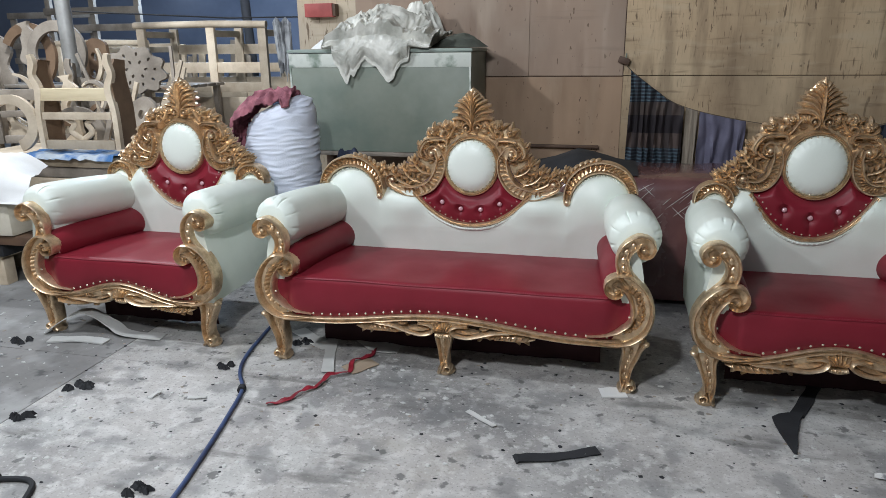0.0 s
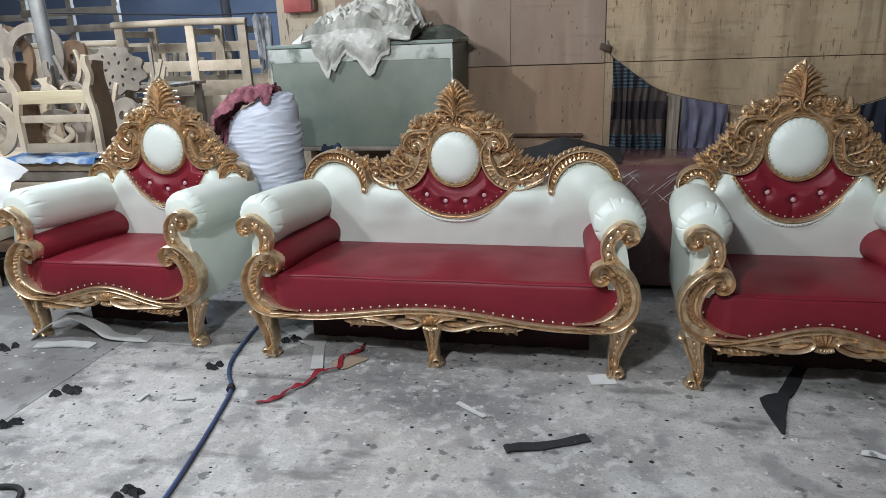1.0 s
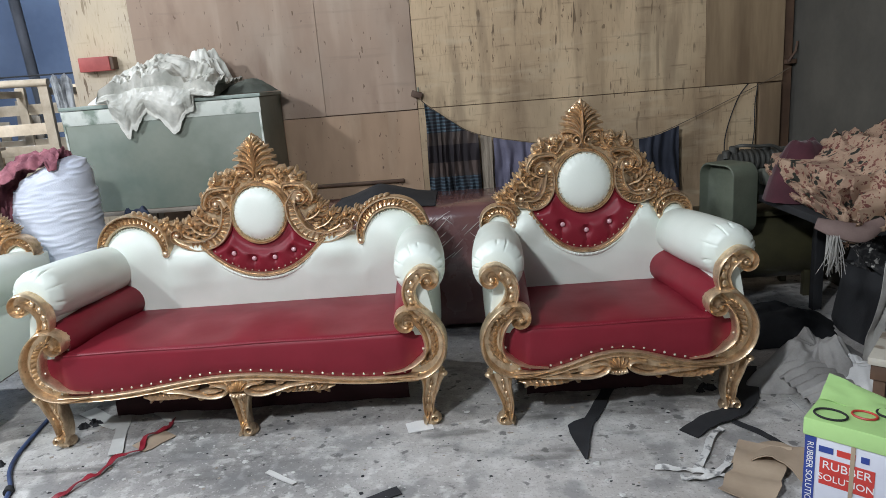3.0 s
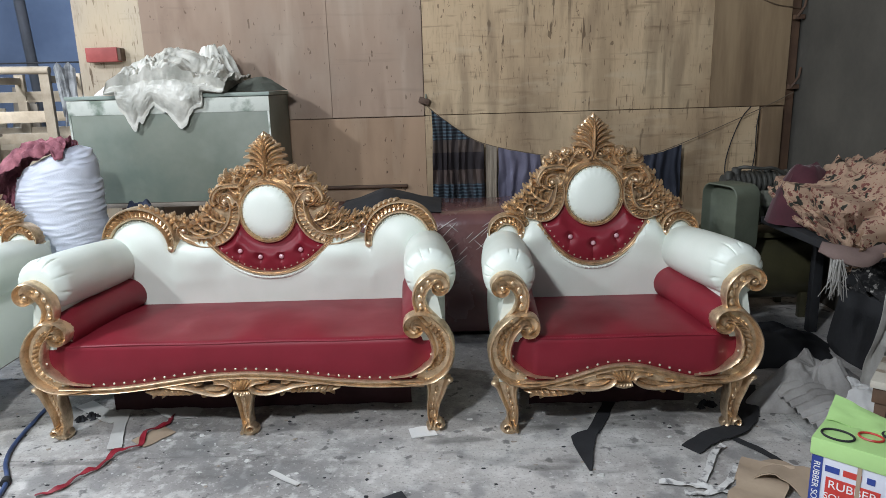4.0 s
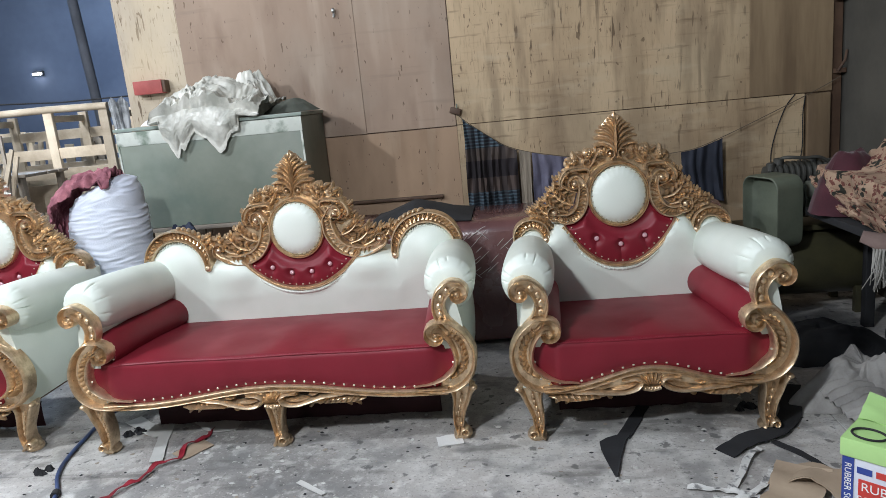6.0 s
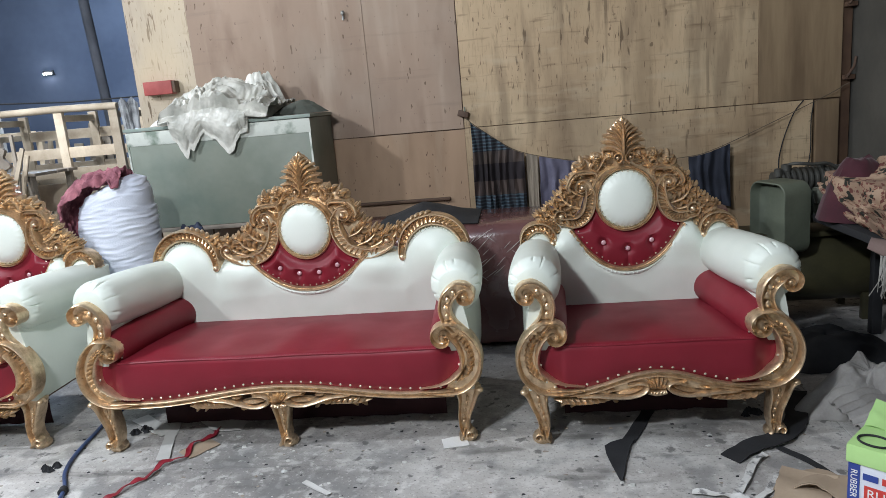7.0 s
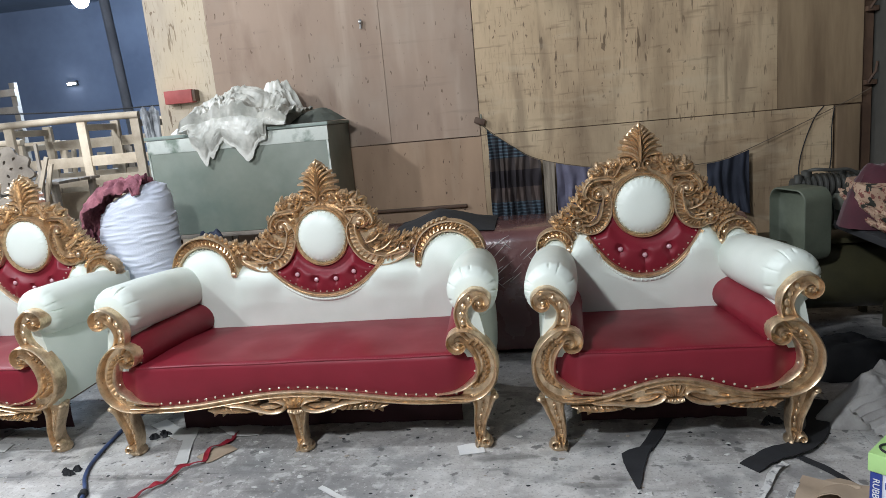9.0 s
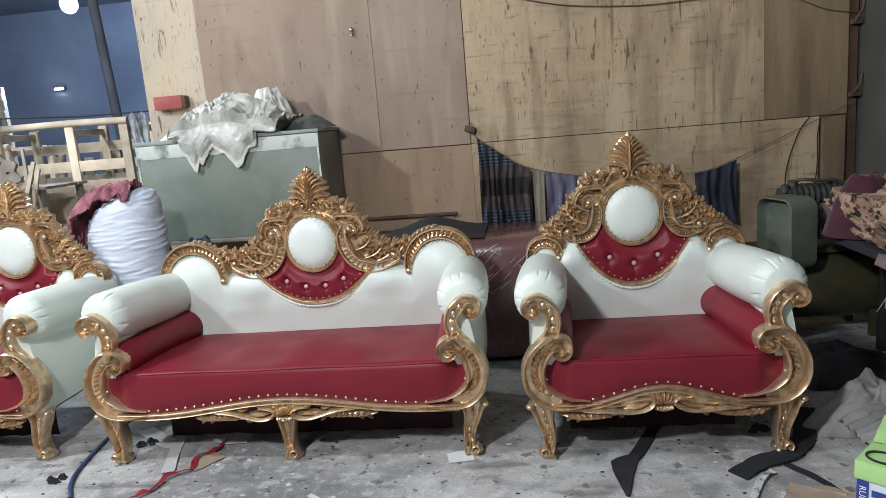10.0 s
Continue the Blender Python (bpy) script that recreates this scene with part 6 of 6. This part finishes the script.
def floral_material():
    m = mat("floral_cloth", (0.42, 0.295, 0.205), (0.29, 0.185, 0.13), rough=0.85, scale=5, fine=140, bump=0.3)
    nt = m.node_tree
    n, l = nt.nodes, nt.links
    b = n["Principled BSDF"]
    tc = n.new("ShaderNodeTexCoord")
    cur = b.inputs["Base Color"].links[0].from_socket
    for scale, lo, hi, col, k in ((22, 0.34, 0.29, (0.15, 0.05, 0.04), 0.0), (30, 0.24, 0.20, (0.20, 0.06, 0.045), 14.0), (14, 0.30, 0.25, (0.018, 0.02, 0.014), 4.0)):
        mp = n.new("ShaderNodeMapping")
        mp.inputs["Location"].default_value = (k, k, k)
        l.new(tc.outputs["Object"], mp.inputs[0])
        nz = n.new("ShaderNodeTexNoise")
        nz.inputs["Scale"].default_value = scale * 1.3
        l.new(mp.outputs[0], nz.inputs["Vector"])
        dm = n.new("ShaderNodeMix")
        dm.data_type = "VECTOR"
        dm.inputs[0].default_value = 0.10
        l.new(mp.outputs[0], dm.inputs[4])
        l.new(nz.outputs["Color"], dm.inputs[5])
        v = n.new("ShaderNodeTexVoronoi")
        v.inputs["Scale"].default_value = scale
        l.new(dm.outputs[1], v.inputs["Vector"])
        r = n.new("ShaderNodeMapRange")
        r.inputs[1].default_value, r.inputs[2].default_value = lo, hi
        l.new(v.outputs["Distance"], r.inputs[0])
        mix = n.new("ShaderNodeMix")
        mix.data_type = "RGBA"
        mix.inputs[7].default_value = (*col, 1)
        l.new(cur, mix.inputs[6])
        l.new(r.outputs[0], mix.inputs[0])
        cur = mix.outputs[2]
    l.new(cur, b.inputs["Base Color"])
    return m


FLORAL = floral_material()


def draped(name, x0, x1, y0, y1, top, front_z, left_z, seed, material, label, base=0.674):
    """Cloth thrown over a heap on the table, hanging over its front and its near side."""
    bm = bmesh.new()
    rows = []
    for i in range(76):
        u = i / 75
        row = []
        for j in range(66):
            v = j / 65
            f = ridged(u * 1.5 + v * 0.9, v * 0.9 - u * 0.5, 3.6, seed) * 0.070 + ridged(u * 1.9 + v * 0.9, v * 0.5 - u * 0.6, 7.5, seed + 6) * 0.014 + 0.008 * fbm(u, v, 9, seed)
            # over the left edge, then along the top
            if u < 0.30:
                t = u / 0.30
                x, zu = x0 - 0.02 * math.sin(math.pi * t), left_z + (top - 0.16 - left_z) * t
            else:
                t = (u - 0.30) / 0.70
                x, zu = x0 + (x1 - x0) * t, top - 0.16 + 0.16 * math.sin(math.pi * (0.02 + 0.55 * t)) ** 0.7
            if v < 0.55:
                s = v / 0.55
                y, z = y1 + (y0 - y1) * s, zu - 0.06 * (1 - math.sin(math.pi * min(1, 0.25 + 0.6 * s)))
            else:
                s = (v - 0.55) / 0.45
                y, z = y0 - 0.03 * math.sin(math.pi * 0.5 * s), zu + (min(zu, front_z + 0.10 * math.sin(u * 9 + seed)) - zu) * s
            lump = 0.10 * noise.noise((u * 3.1, v * 2.6, seed + 2))
            row.append((x - (f if u < 0.32 else 0) + 0.09 * noise.noise((v * 3, seed, 1)) * (u < 0.4), y - (f if v > 0.5 else 0) + 0.08 * noise.noise((u * 3, seed, 5)), max(z + f * 0.8 + lump * (v < 0.6), base if (u > 0.32 and v < 0.53) else 0.02)))
        rows.append(row)
    solid_sheet(bm, rows, 0.004)
    return tagged(part(name, bm, material), label, "fabric")


floral = draped("floral_fabric", 2.11, 2.58, 3.12, 3.78, 0.965, 0.60, 0.62, 3, FLORAL, "peach floral fabric with dark blooms thrown over the table")
bm = bmesh.new()
hanging(bm, [(2.035 + 0.10 * q, 3.15 - 0.02 * q, 0.76 + 0.02 * q) for q in np.linspace(0, 1, 24)], 0.60, 5, 2, 0.012, swing=-0.03, ragged=0.04)
loose = part("loose_end", bm, FLORAL, floral, "loose printed end hanging off the table")
bm = bmesh.new()
hanging(bm, [(2.005 + 0.10 * q, 3.146 - 0.02 * q, 0.612) for q in np.linspace(0, 1, 24)], 0.565, 5, 2, 0.010, nv=6, ragged=0.03)
part("border", bm, mat("black_white_border", (0.03, 0.03, 0.03), (0.55, 0.53, 0.5), rough=0.85, scale=60, fine=90, contrast=(0.48, 0.52)), loose, "black and white border")
bm = bmesh.new()
heap(bm, (2.12, 3.70, 0.674), (0.20, 0.17, 0.285), 61, 3, 0.10, power=2.4, rough=0.15)
tagged(part("maroon_fabric", bm, mat("maroon_velvet", (0.07, 0.012, 0.022), (0.04, 0.008, 0.014), rough=0.9, scale=8, fine=90, sheen=0.2)), "dark maroon fabric bundled at the edge of the table", "fabric")
draped("patterned_fabric", 2.36, 2.60, 3.06, 3.5, 0.93, 0.20, 0.30, 9, mat("black_white_print", (0.02, 0.02, 0.022), (0.6, 0.58, 0.55), rough=0.85, scale=26, fine=60, contrast=(0.60, 0.64)), "black and white printed cloth hanging over the table")

TASSEL = mat("off_white_yarn", (0.44, 0.43, 0.40), (0.30, 0.29, 0.27), rough=0.9, scale=10, fine=120)
shawl = thing("fringed_shawl", "off-white shawl with a knotted fringe hanging from the table", "shawl", (-0.06, 0, 0.05))
bm = bmesh.new()
tube(bm, crom([(1.93, 3.05, 0.645), (2.0, 3.02, 0.62), (2.10, 3.01, 0.60), (2.2, 3.03, 0.64)], 6), [0.03, 0.045, 0.05, 0.03], 10, squash=0.6)
part("cloth", bm, mat("dusty_pink_cloth", (0.24, 0.17, 0.15), (0.16, 0.11, 0.10), rough=0.9, fine=120), shawl, "dusty pink woven cloth")
bm = bmesh.new()
rng = random.Random(3)
for k in range(40):
    x, y = 1.985 + rng.gauss(0, 0.011), 3.0 + rng.gauss(0, 0.012)
    tube(bm, [(x, y, 0.60), (x + rng.gauss(0, 0.012), y - 0.01, 0.52), (x + rng.gauss(0, 0.026), y - 0.012 + rng.gauss(0, 0.01), 0.47 - rng.random() * 0.06)], [0.003, 0.0024, 0.0014], 4)
tagged(part("fringe", bm, TASSEL, shawl, "loose knotted yarn fringe"), kind="stuff")
bm = bmesh.new()
hanging(bm, [(2.11 + 0.17 * q, 2.96, 0.60 - 0.02 * q) for q in np.linspace(0, 1, 22)], 0.10, 88, 2.5, 0.035, swing=-0.07, ragged=0.06)
tagged(part("white_rag", bm, TASSEL), "ragged off-white cloth hanging beside the table", "rag")

stool = thing("wooden_stool", "low dark wooden stool with a paint-splashed top", "stool", (1.98, 2.45, 0), -40)
bm = bmesh.new()
box(bm, (-0.16, -0.14, 0.30), (0.22, 0.16, 0.33), 0.006)
part("top", bm, mat("paint_splashed_top", (0.5, 0.47, 0.4), (0.25, 0.2, 0.15), rough=0.7, scale=14, fine=60, contrast=(0.48, 0.58)), stool)
bm = bmesh.new()
box(bm, (-0.15, -0.13, 0.24), (0.21, 0.15, 0.299), 0.004)
part("apron", bm, BROWN, stool)
for x in (-0.14, 0.16):
    for y in (-0.12, 0.10):
        bm = bmesh.new()
        box(bm, (x, y, 0), (x + 0.04, y + 0.04, 0.239), 0.004)
        part("leg", bm, BROWN, stool)

# grey cloth heap with corrugated roll
GREYC = mat("dusty_grey_cloth", (0.40, 0.39, 0.375), (0.25, 0.24, 0.23), rough=0.9, scale=7, fine=110, bump=0.3)
bm = bmesh.new()
heap(bm, (1.87, 2.98, 0), (0.22, 0.20, 0.125), 71, 1.5, 0.50, n=130, power=2.0, rough=0.7)
tagged(part("floor_cloth", bm, GREYC), "dusty grey cloth heaped on the floor", "cloth")
bm = bmesh.new()
rows = []
for u in np.linspace(0, 1, 60):
    rows.append([(1.64 + 0.25 * v + 0.06 * u + 0.02 * noise.noise((u * 5, v * 3, 2)), 2.88 - 0.38 * u + 0.05 * v, 0.02 + 0.09 * (1 - u) * math.sin(math.pi * (0.15 + 0.7 * v)) + 0.018 * abs(math.sin(u * 30 + v * 1.5 + 2 * noise.noise((v * 3, u * 2, 5)))) + 0.012) for v in np.linspace(0, 1, 14)])
solid_sheet(bm, rows, 0.003)
tagged(part("corrugated_cloth", bm, GREYC), "grey pleated cloth lying over the heap", "cloth")
bm = bmesh.new()
heap(bm, (1.98, 2.86, 0), (0.16, 0.12, 0.10), 73, 1.8, 0.35, n=80, rough=0.35)
tagged(part("crumpled_paper", bm, SHEET), "crumpled off-white paper beside the cloth heap", "paper")

CARD = mat("brown_cardboard", (0.36, 0.28, 0.20), (0.28, 0.21, 0.15), rough=0.85, scale=5, fine=60)
for path, w, lab in (([(1.19, 2.10, 0.0), (1.28, 2.22, 0.015), (1.36, 2.34, 0.05)], 0.17, "brown leatherette offcut lying on the floor"),
                     ([(1.26, 2.36, 0.01), (1.40, 2.27, 0.06), (1.47, 2.14, 0.02)], 0.13, "folded brown cardboard offcut")):
    bm = bmesh.new()
    strip(bm, path, w, 0.003, 0.03, 2)
    tagged(part("cardboard_piece", bm, CARD), lab, "offcut", "offcuts")

# ---- tin of glue with a green lid ----
tin = thing("glue_tin", "square white tin of rubber solution with a pale green lid", "tin", (1.502, 2.035, 0), -43)
bm = bmesh.new()
box(bm, (-0.115, -0.115, 0.0), (0.115, 0.115, 0.30), 0.008)
TINW = mat("white_printed_tin", (0.62, 0.64, 0.72), (0.55, 0.57, 0.66), rough=0.35, scale=5, fine=40, bump=0.05)
part("can", bm, TINW, tin)
LIDG = mat("pale_green_plastic", (0.42, 0.66, 0.26), (0.36, 0.58, 0.22), rough=0.4, scale=5, fine=60, bump=0.08)
bm = bmesh.new()
box(bm, (-0.122, -0.122, 0.283), (0.122, 0.122, 0.342), 0.007)
lid = part("lid", bm, LIDG, tin)
bm = bmesh.new()
solid_sheet(bm, [[(-0.118 + 0.2 * u, 0.02 + 0.10 * v, 0.345 + 0.05 * v * (1 - u) + 0.008 * fbm(u, v, 3)) for v in np.linspace(0, 1, 8)] for u in np.linspace(0, 1, 12)], 0.003)
part("folded_flap", bm, LIDG, lid)
BLUEP = mat("blue_print", (0.03, 0.06, 0.28), rough=0.35, fine=40, bump=0)
REDP = mat("red_print", (0.55, 0.05, 0.04), rough=0.35, fine=40, bump=0)
WHITEP = mat("white_print", (0.8, 0.8, 0.8), rough=0.4, fine=40, bump=0)
bm = bmesh.new()
box(bm, (-0.1145, -0.1172, 0.004), (-0.083, -0.1155, 0.281))
part("blue_band", bm, BLUEP, tin, "blue printed margin", False)
bm = bmesh.new()
box(bm, (-0.070, -0.1172, 0.130), (0.078, -0.1155, 0.220))
part("red_label", bm, REDP, tin, "red printed label", False)
for x, w, col in ((-0.055, 0.04, BLUEP), (0.0, 0.05, REDP), (0.05, 0.022, BLUEP)):
    bm = bmesh.new()
    box(bm, (x - w / 2, -0.1172, 0.238), (x + w / 2, -0.1155, 0.258))
    part("logo_bar", bm, col, tin, "", False)
bm = bmesh.new()
box(bm, (0.012, -0.1185, 0.002), (0.024, -0.1175, 0.283))
part("string_band", bm, CARD, tin, "", False)


def lettering(text, size, m, parent):
    cu = bpy.data.curves.new("lettering", "FONT")
    cu.body, cu.size, cu.extrude, cu.align_x, cu.align_y = text, size, 0.0004, "CENTER", "CENTER"
    tmp = new("lettering_source", cu)
    me = bpy.data.meshes.new_from_object(tmp.evaluated_get(bpy.context.evaluated_depsgraph_get()))
    bpy.data.objects.remove(tmp)
    me.transform(m)
    me.materials.append(WHITEP)
    ob = new("lettering", me)
    ob.parent = parent
    return ob


lettering("RUBBER", 0.038, pose(0.004, -0.1178, 0.197, 90, 0, 0), tin)
lettering("SOLUTION", 0.031, pose(0.004, -0.1178, 0.155, 90, 0, 0), tin)
lettering("RUBBER SOLUTION", 0.026, pose(-0.099, -0.1178, 0.150, 90, 90, 0), tin)
for c, r, mt, lab in (((-0.06, -0.07), 0.035, DARK, "black rubber ring lying on the lid"), ((0.02, -0.02), 0.026, REDP, "small red rubber ring on the lid"), ((0.08, 0.03), 0.03, DARK, "black rubber ring lying on the lid")):
    bm = bmesh.new()
    tube(bm, [(r * 1.3 * math.cos(a), r * math.sin(a), 0) for a in np.linspace(0, 2 * math.pi, 28)], 0.0035, 6)
    ob = tagged(part("rubber_ring", bm, mt), lab, "ring", "rubber rings")
    ob.matrix_basis = pose(1.502, 2.035, 0.3462, 0, 0, -43) @ pose(c[0], c[1], 0)

# ---- floor: hose, ribbons, straps, offcuts, crumbs ----
hose_pts = crom([(-1.36, 1.0, 0.012), (-1.33, 1.45, 0.012), (-1.346, 1.697, 0.012), (-1.40, 2.0, 0.012), (-1.453, 2.248, 0.012), (-1.50, 2.42, 0.012), (-1.59, 2.56, 0.012), (-1.644, 2.70, 0.012), (-1.68, 2.9, 0.012), (-1.70, 3.15, 0.012), (-1.62, 3.5, 0.012)], 10)
bm = bmesh.new()
tube(bm, hose_pts, 0.0085, 10)
hose = tagged(part("air_hose", bm, mat("blue_rubber_hose", (0.05, 0.085, 0.20), (0.035, 0.05, 0.11), rough=0.5, scale=12, fine=90)), "thin dark blue air hose snaking over the floor", "hose")
bm = bmesh.new()
tube(bm, [(-1.498, 2.405, 0.013), (-1.508, 2.435, 0.013)], 0.017, 10)
part("joint", bm, DARK, hose)

RIBBON = mat("red_ribbon", (0.30, 0.02, 0.035), (0.2, 0.014, 0.025), rough=0.5, scale=10, fine=80)
bm = bmesh.new()
strip(bm, [(-1.34, 2.33, 0), (-1.27, 2.37, 0.004), (-1.23, 2.46, 0.01), (-1.19, 2.52, 0.004), (-1.17, 2.62, 0.012), (-1.10, 2.68, 0.004), (-1.12, 2.78, 0.01), (-1.06, 2.86, 0.004), (-1.07, 2.97, 0.0)], 0.021, 0.002, 0.016, 4)
tagged(part("ribbon", bm, RIBBON), "twisted red leather ribbon lying on the floor", "ribbon")
bm = bmesh.new()
strip(bm, [(-0.265, 2.155, 0.0), (-0.24, 2.165, 0.006), (-0.12, 2.205, 0.0), (0.03, 2.28, 0.0)], 0.048, 0.004, 0.004, 2)
tagged(part("strap", bm, DARK), "black webbing strap lying on the concrete", "strap")
bm = bmesh.new()
rows = [[(x + w * q, y, 0.007 + 0.004 * abs(q)) for q in (-0.5, -0.15, 0.2, 0.5)] for x, y, w in ((0.728, 2.405, 0.012), (0.732, 2.46, 0.035), (0.735, 2.53, 0.06), (0.742, 2.60, 0.088), (0.752, 2.66, 0.105), (0.775, 2.69, 0.09), (0.80, 2.71, 0.06))]
solid_sheet(bm, rows, 0.004)
strip(bm, [(0.80, 2.70, 0.002), (0.86, 2.82, 0.002), (0.96, 3.05, 0.002), (1.02, 3.3, 0.002)], 0.055, 0.004, 0.002, 8)
tagged(part("felt_offcut", bm, DARK), "long black felt offcut reaching under the armchair", "offcut")
bm = bmesh.new()
strip(bm, [(1.155, 2.545, 0.0), (1.26, 2.62, 0.01), (1.40, 2.69, 0.012), (1.50, 2.82, 0.004), (1.56, 2.97, 0.002), (1.62, 3.12, 0.0)], 0.085, 0.004, 0.006, 3)
strip(bm, [(1.36, 2.62, 0.0), (1.43, 2.50, 0.004), (1.47, 2.40, 0.0)], 0.03, 0.004, 0.004, 5)
tagged(part("rubber_strip", bm, DARK), "black rubber strip curving over the floor", "strip")
TRIM = mat("pale_trim", (0.62, 0.62, 0.60), (0.2, 0.2, 0.2), rough=0.7, scale=30, fine=60, contrast=(0.5, 0.62))
for k, path in enumerate(([(0.96, 2.325, 0.004), (1.05, 2.30, 0.004), (1.12, 2.275, 0.006), (1.22, 2.22, 0.002)], [(1.10, 2.29, 0.006), (1.16, 2.38, 0.006), (1.23, 2.50, 0.012), (1.29, 2.56, 0.006)], [(1.03, 2.25, 0.002), (1.10, 2.24, 0.004), (1.17, 2.27, 0.006), (1.25, 2.36, 0.002), (1.29, 2.43, 0.002)])):
    bm = bmesh.new()
    strip(bm, path, 0.026, 0.002, 0.012, k)
    tagged(part("trim_strip", bm, TRIM), "pale patterned trim strip curled on the floor", "trim strip", "trim strips")
PAPER = mat("grey_white_card", (0.55, 0.55, 0.53), (0.45, 0.45, 0.43), rough=0.7, scale=6, fine=60)
OFFCUTS = [([(-2.86, 2.80, 0.0), (-2.76, 2.82, 0.07), (-2.64, 2.85, 0.115), (-2.50, 2.85, 0.06), (-2.40, 2.84, 0.012), (-2.20, 2.86, 0.0)], 0.075, 0.004, "white leatherette offcut arched over the floor"),
           ([(-2.76, 2.70, 0.0), (-2.60, 2.74, 0.002), (-2.45, 2.74, 0.0)], 0.06, 0.008, "flat white board strip beside the armchair"),
           ([(-1.33, 3.06, 0.0), (-1.27, 2.86, 0.002), (-1.20, 2.66, 0.004)], 0.055, 0.002, "grey card strip lying under the sofa"),
           ([(-1.55, 3.10, 0.0), (-1.40, 2.98, 0.004), (-1.30, 2.92, 0.0)], 0.08, 0.002, "grey board offcut under the sofa"),
           ([(-1.15, 3.10, 0.0), (-1.05, 3.0, 0.006), (-0.95, 3.0, 0.0)], 0.16, 0.002, "pinkish leather offcut under the sofa"),
           ([(-1.12, 2.70, 0.0), (-1.03, 2.82, 0.002)], 0.10, 0.002, "beige card offcut under the sofa"),
           ([(0.03, 2.73, 0.0), (0.135, 2.755, 0.0)], 0.085, 0.003, "square white card by the sofa leg"),
           ([(-0.50, 2.46, 0.0), (-0.37, 2.36, 0.003)], 0.022, 0.003, "narrow white card strip on the floor"),
           ([(-1.70, 2.31, 0.0), (-1.62, 2.33, 0.002)], 0.018, 0.004, "small white foam scrap on the floor"),
           ([(-1.86, 2.27, 0.0), (-1.85, 2.33, 0.002)], 0.02, 0.006, "small white foam scrap on the floor")]
for k, (path, w, th, lab) in enumerate(OFFCUTS):
    bm = bmesh.new()
    strip(bm, path, w, th, 0.004, k)
    tagged(part("offcut", bm, (CARD if "beige" in lab else SHEET if "square" in lab else PAPER)), lab, "offcut", "offcuts")
for k, (x, y, s) in enumerate(((-2.24, 2.30, 0.07), (-2.28, 2.02, 0.055), (-1.49, 1.70, 0.06), (-2.9, 2.66, 0.06), (-1.45, 2.95, 0.06), (-1.70, 2.62, 0.05), (1.35, 2.92, 0.05))):
    bm = bmesh.new()
    for q in range(4):
        heap(bm, (x + s * 0.55 * math.cos(q * 1.9 + k), y + s * 0.4 * math.sin(q * 2.3 + k), 0), (s * (0.5 - 0.07 * q), s * 0.28, 0.016), 90 + k * 4 + q, 6, 0.6, 22, rough=0.9)
    tagged(part("fluff_scrap", bm, DARK), "black crumpled cloth scrap on the floor", "scrap", "cloth scraps")
bm = bmesh.new()
tube(bm, crom([(-2.02, 1.64, 0.012), (-1.90, 1.66, 0.012), (-1.84, 1.60, 0.012), (-1.80, 1.45, 0.012), (-1.82, 1.2, 0.012)], 6), 0.010, 8)
tube(bm, [(-2.05, 1.65, 0.018), (-2.01, 1.64, 0.018)], 0.017, 8)
tagged(part("power_cable", bm, DARK), "black power cable with plug on the floor", "cable")

# crumbs of foam, wood and dirt
def crumbs(name, n, seed, size, material, label, flat=0.5):
    rng = random.Random(seed)
    verts, faces = [], []
    for k in range(n):
        x, y = rng.uniform(-3.4, 2.2), rng.uniform(0.9, 3.6) if rng.random() < 0.85 else rng.uniform(2.2, 3.2)
        s = size * rng.random() ** 4 * 1.3 + 0.0015
        a = rng.uniform(0, 6.28)
        e = rng.uniform(0.4, 1.0)
        base = len(verts)
        m = rng.randint(4, 6)
        ring = [(x + s * r * math.cos(t + a), y + s * r * e * math.sin(t + a)) for t, r in ((2 * math.pi * i / m, rng.uniform(0.6, 1.1)) for i in range(m))]
        verts += [(p[0], p[1], 0.0004) for p in ring] + [(x + (p[0] - x) * 0.7, y + (p[1] - y) * 0.7, s * flat * rng.uniform(0.5, 1)) for p in ring]
        faces.append(tuple(base + m + i for i in range(m)))
        faces += [(base + i, base + (i + 1) % m, base + m + (i + 1) % m, base + m + i) for i in range(m)]
    me = bpy.data.meshes.new(name)
    me.from_pydata(verts, [], faces)
    me.materials.append(material)
    return tagged(new(name, me), label, "debris", "", "stuff")


crumbs("dark_crumbs", 1500, 1, 0.009, DARK, "dark crumbs of dirt and rubber strewn over the floor", 0.3)
crumbs("pale_crumbs", 1700, 2, 0.012, PAPER, "pale crumbs of foam and card strewn over the floor", 0.4)
crumbs("brown_crumbs", 1000, 3, 0.010, WOOD_GREY, "wood chips strewn over the floor", 0.3)
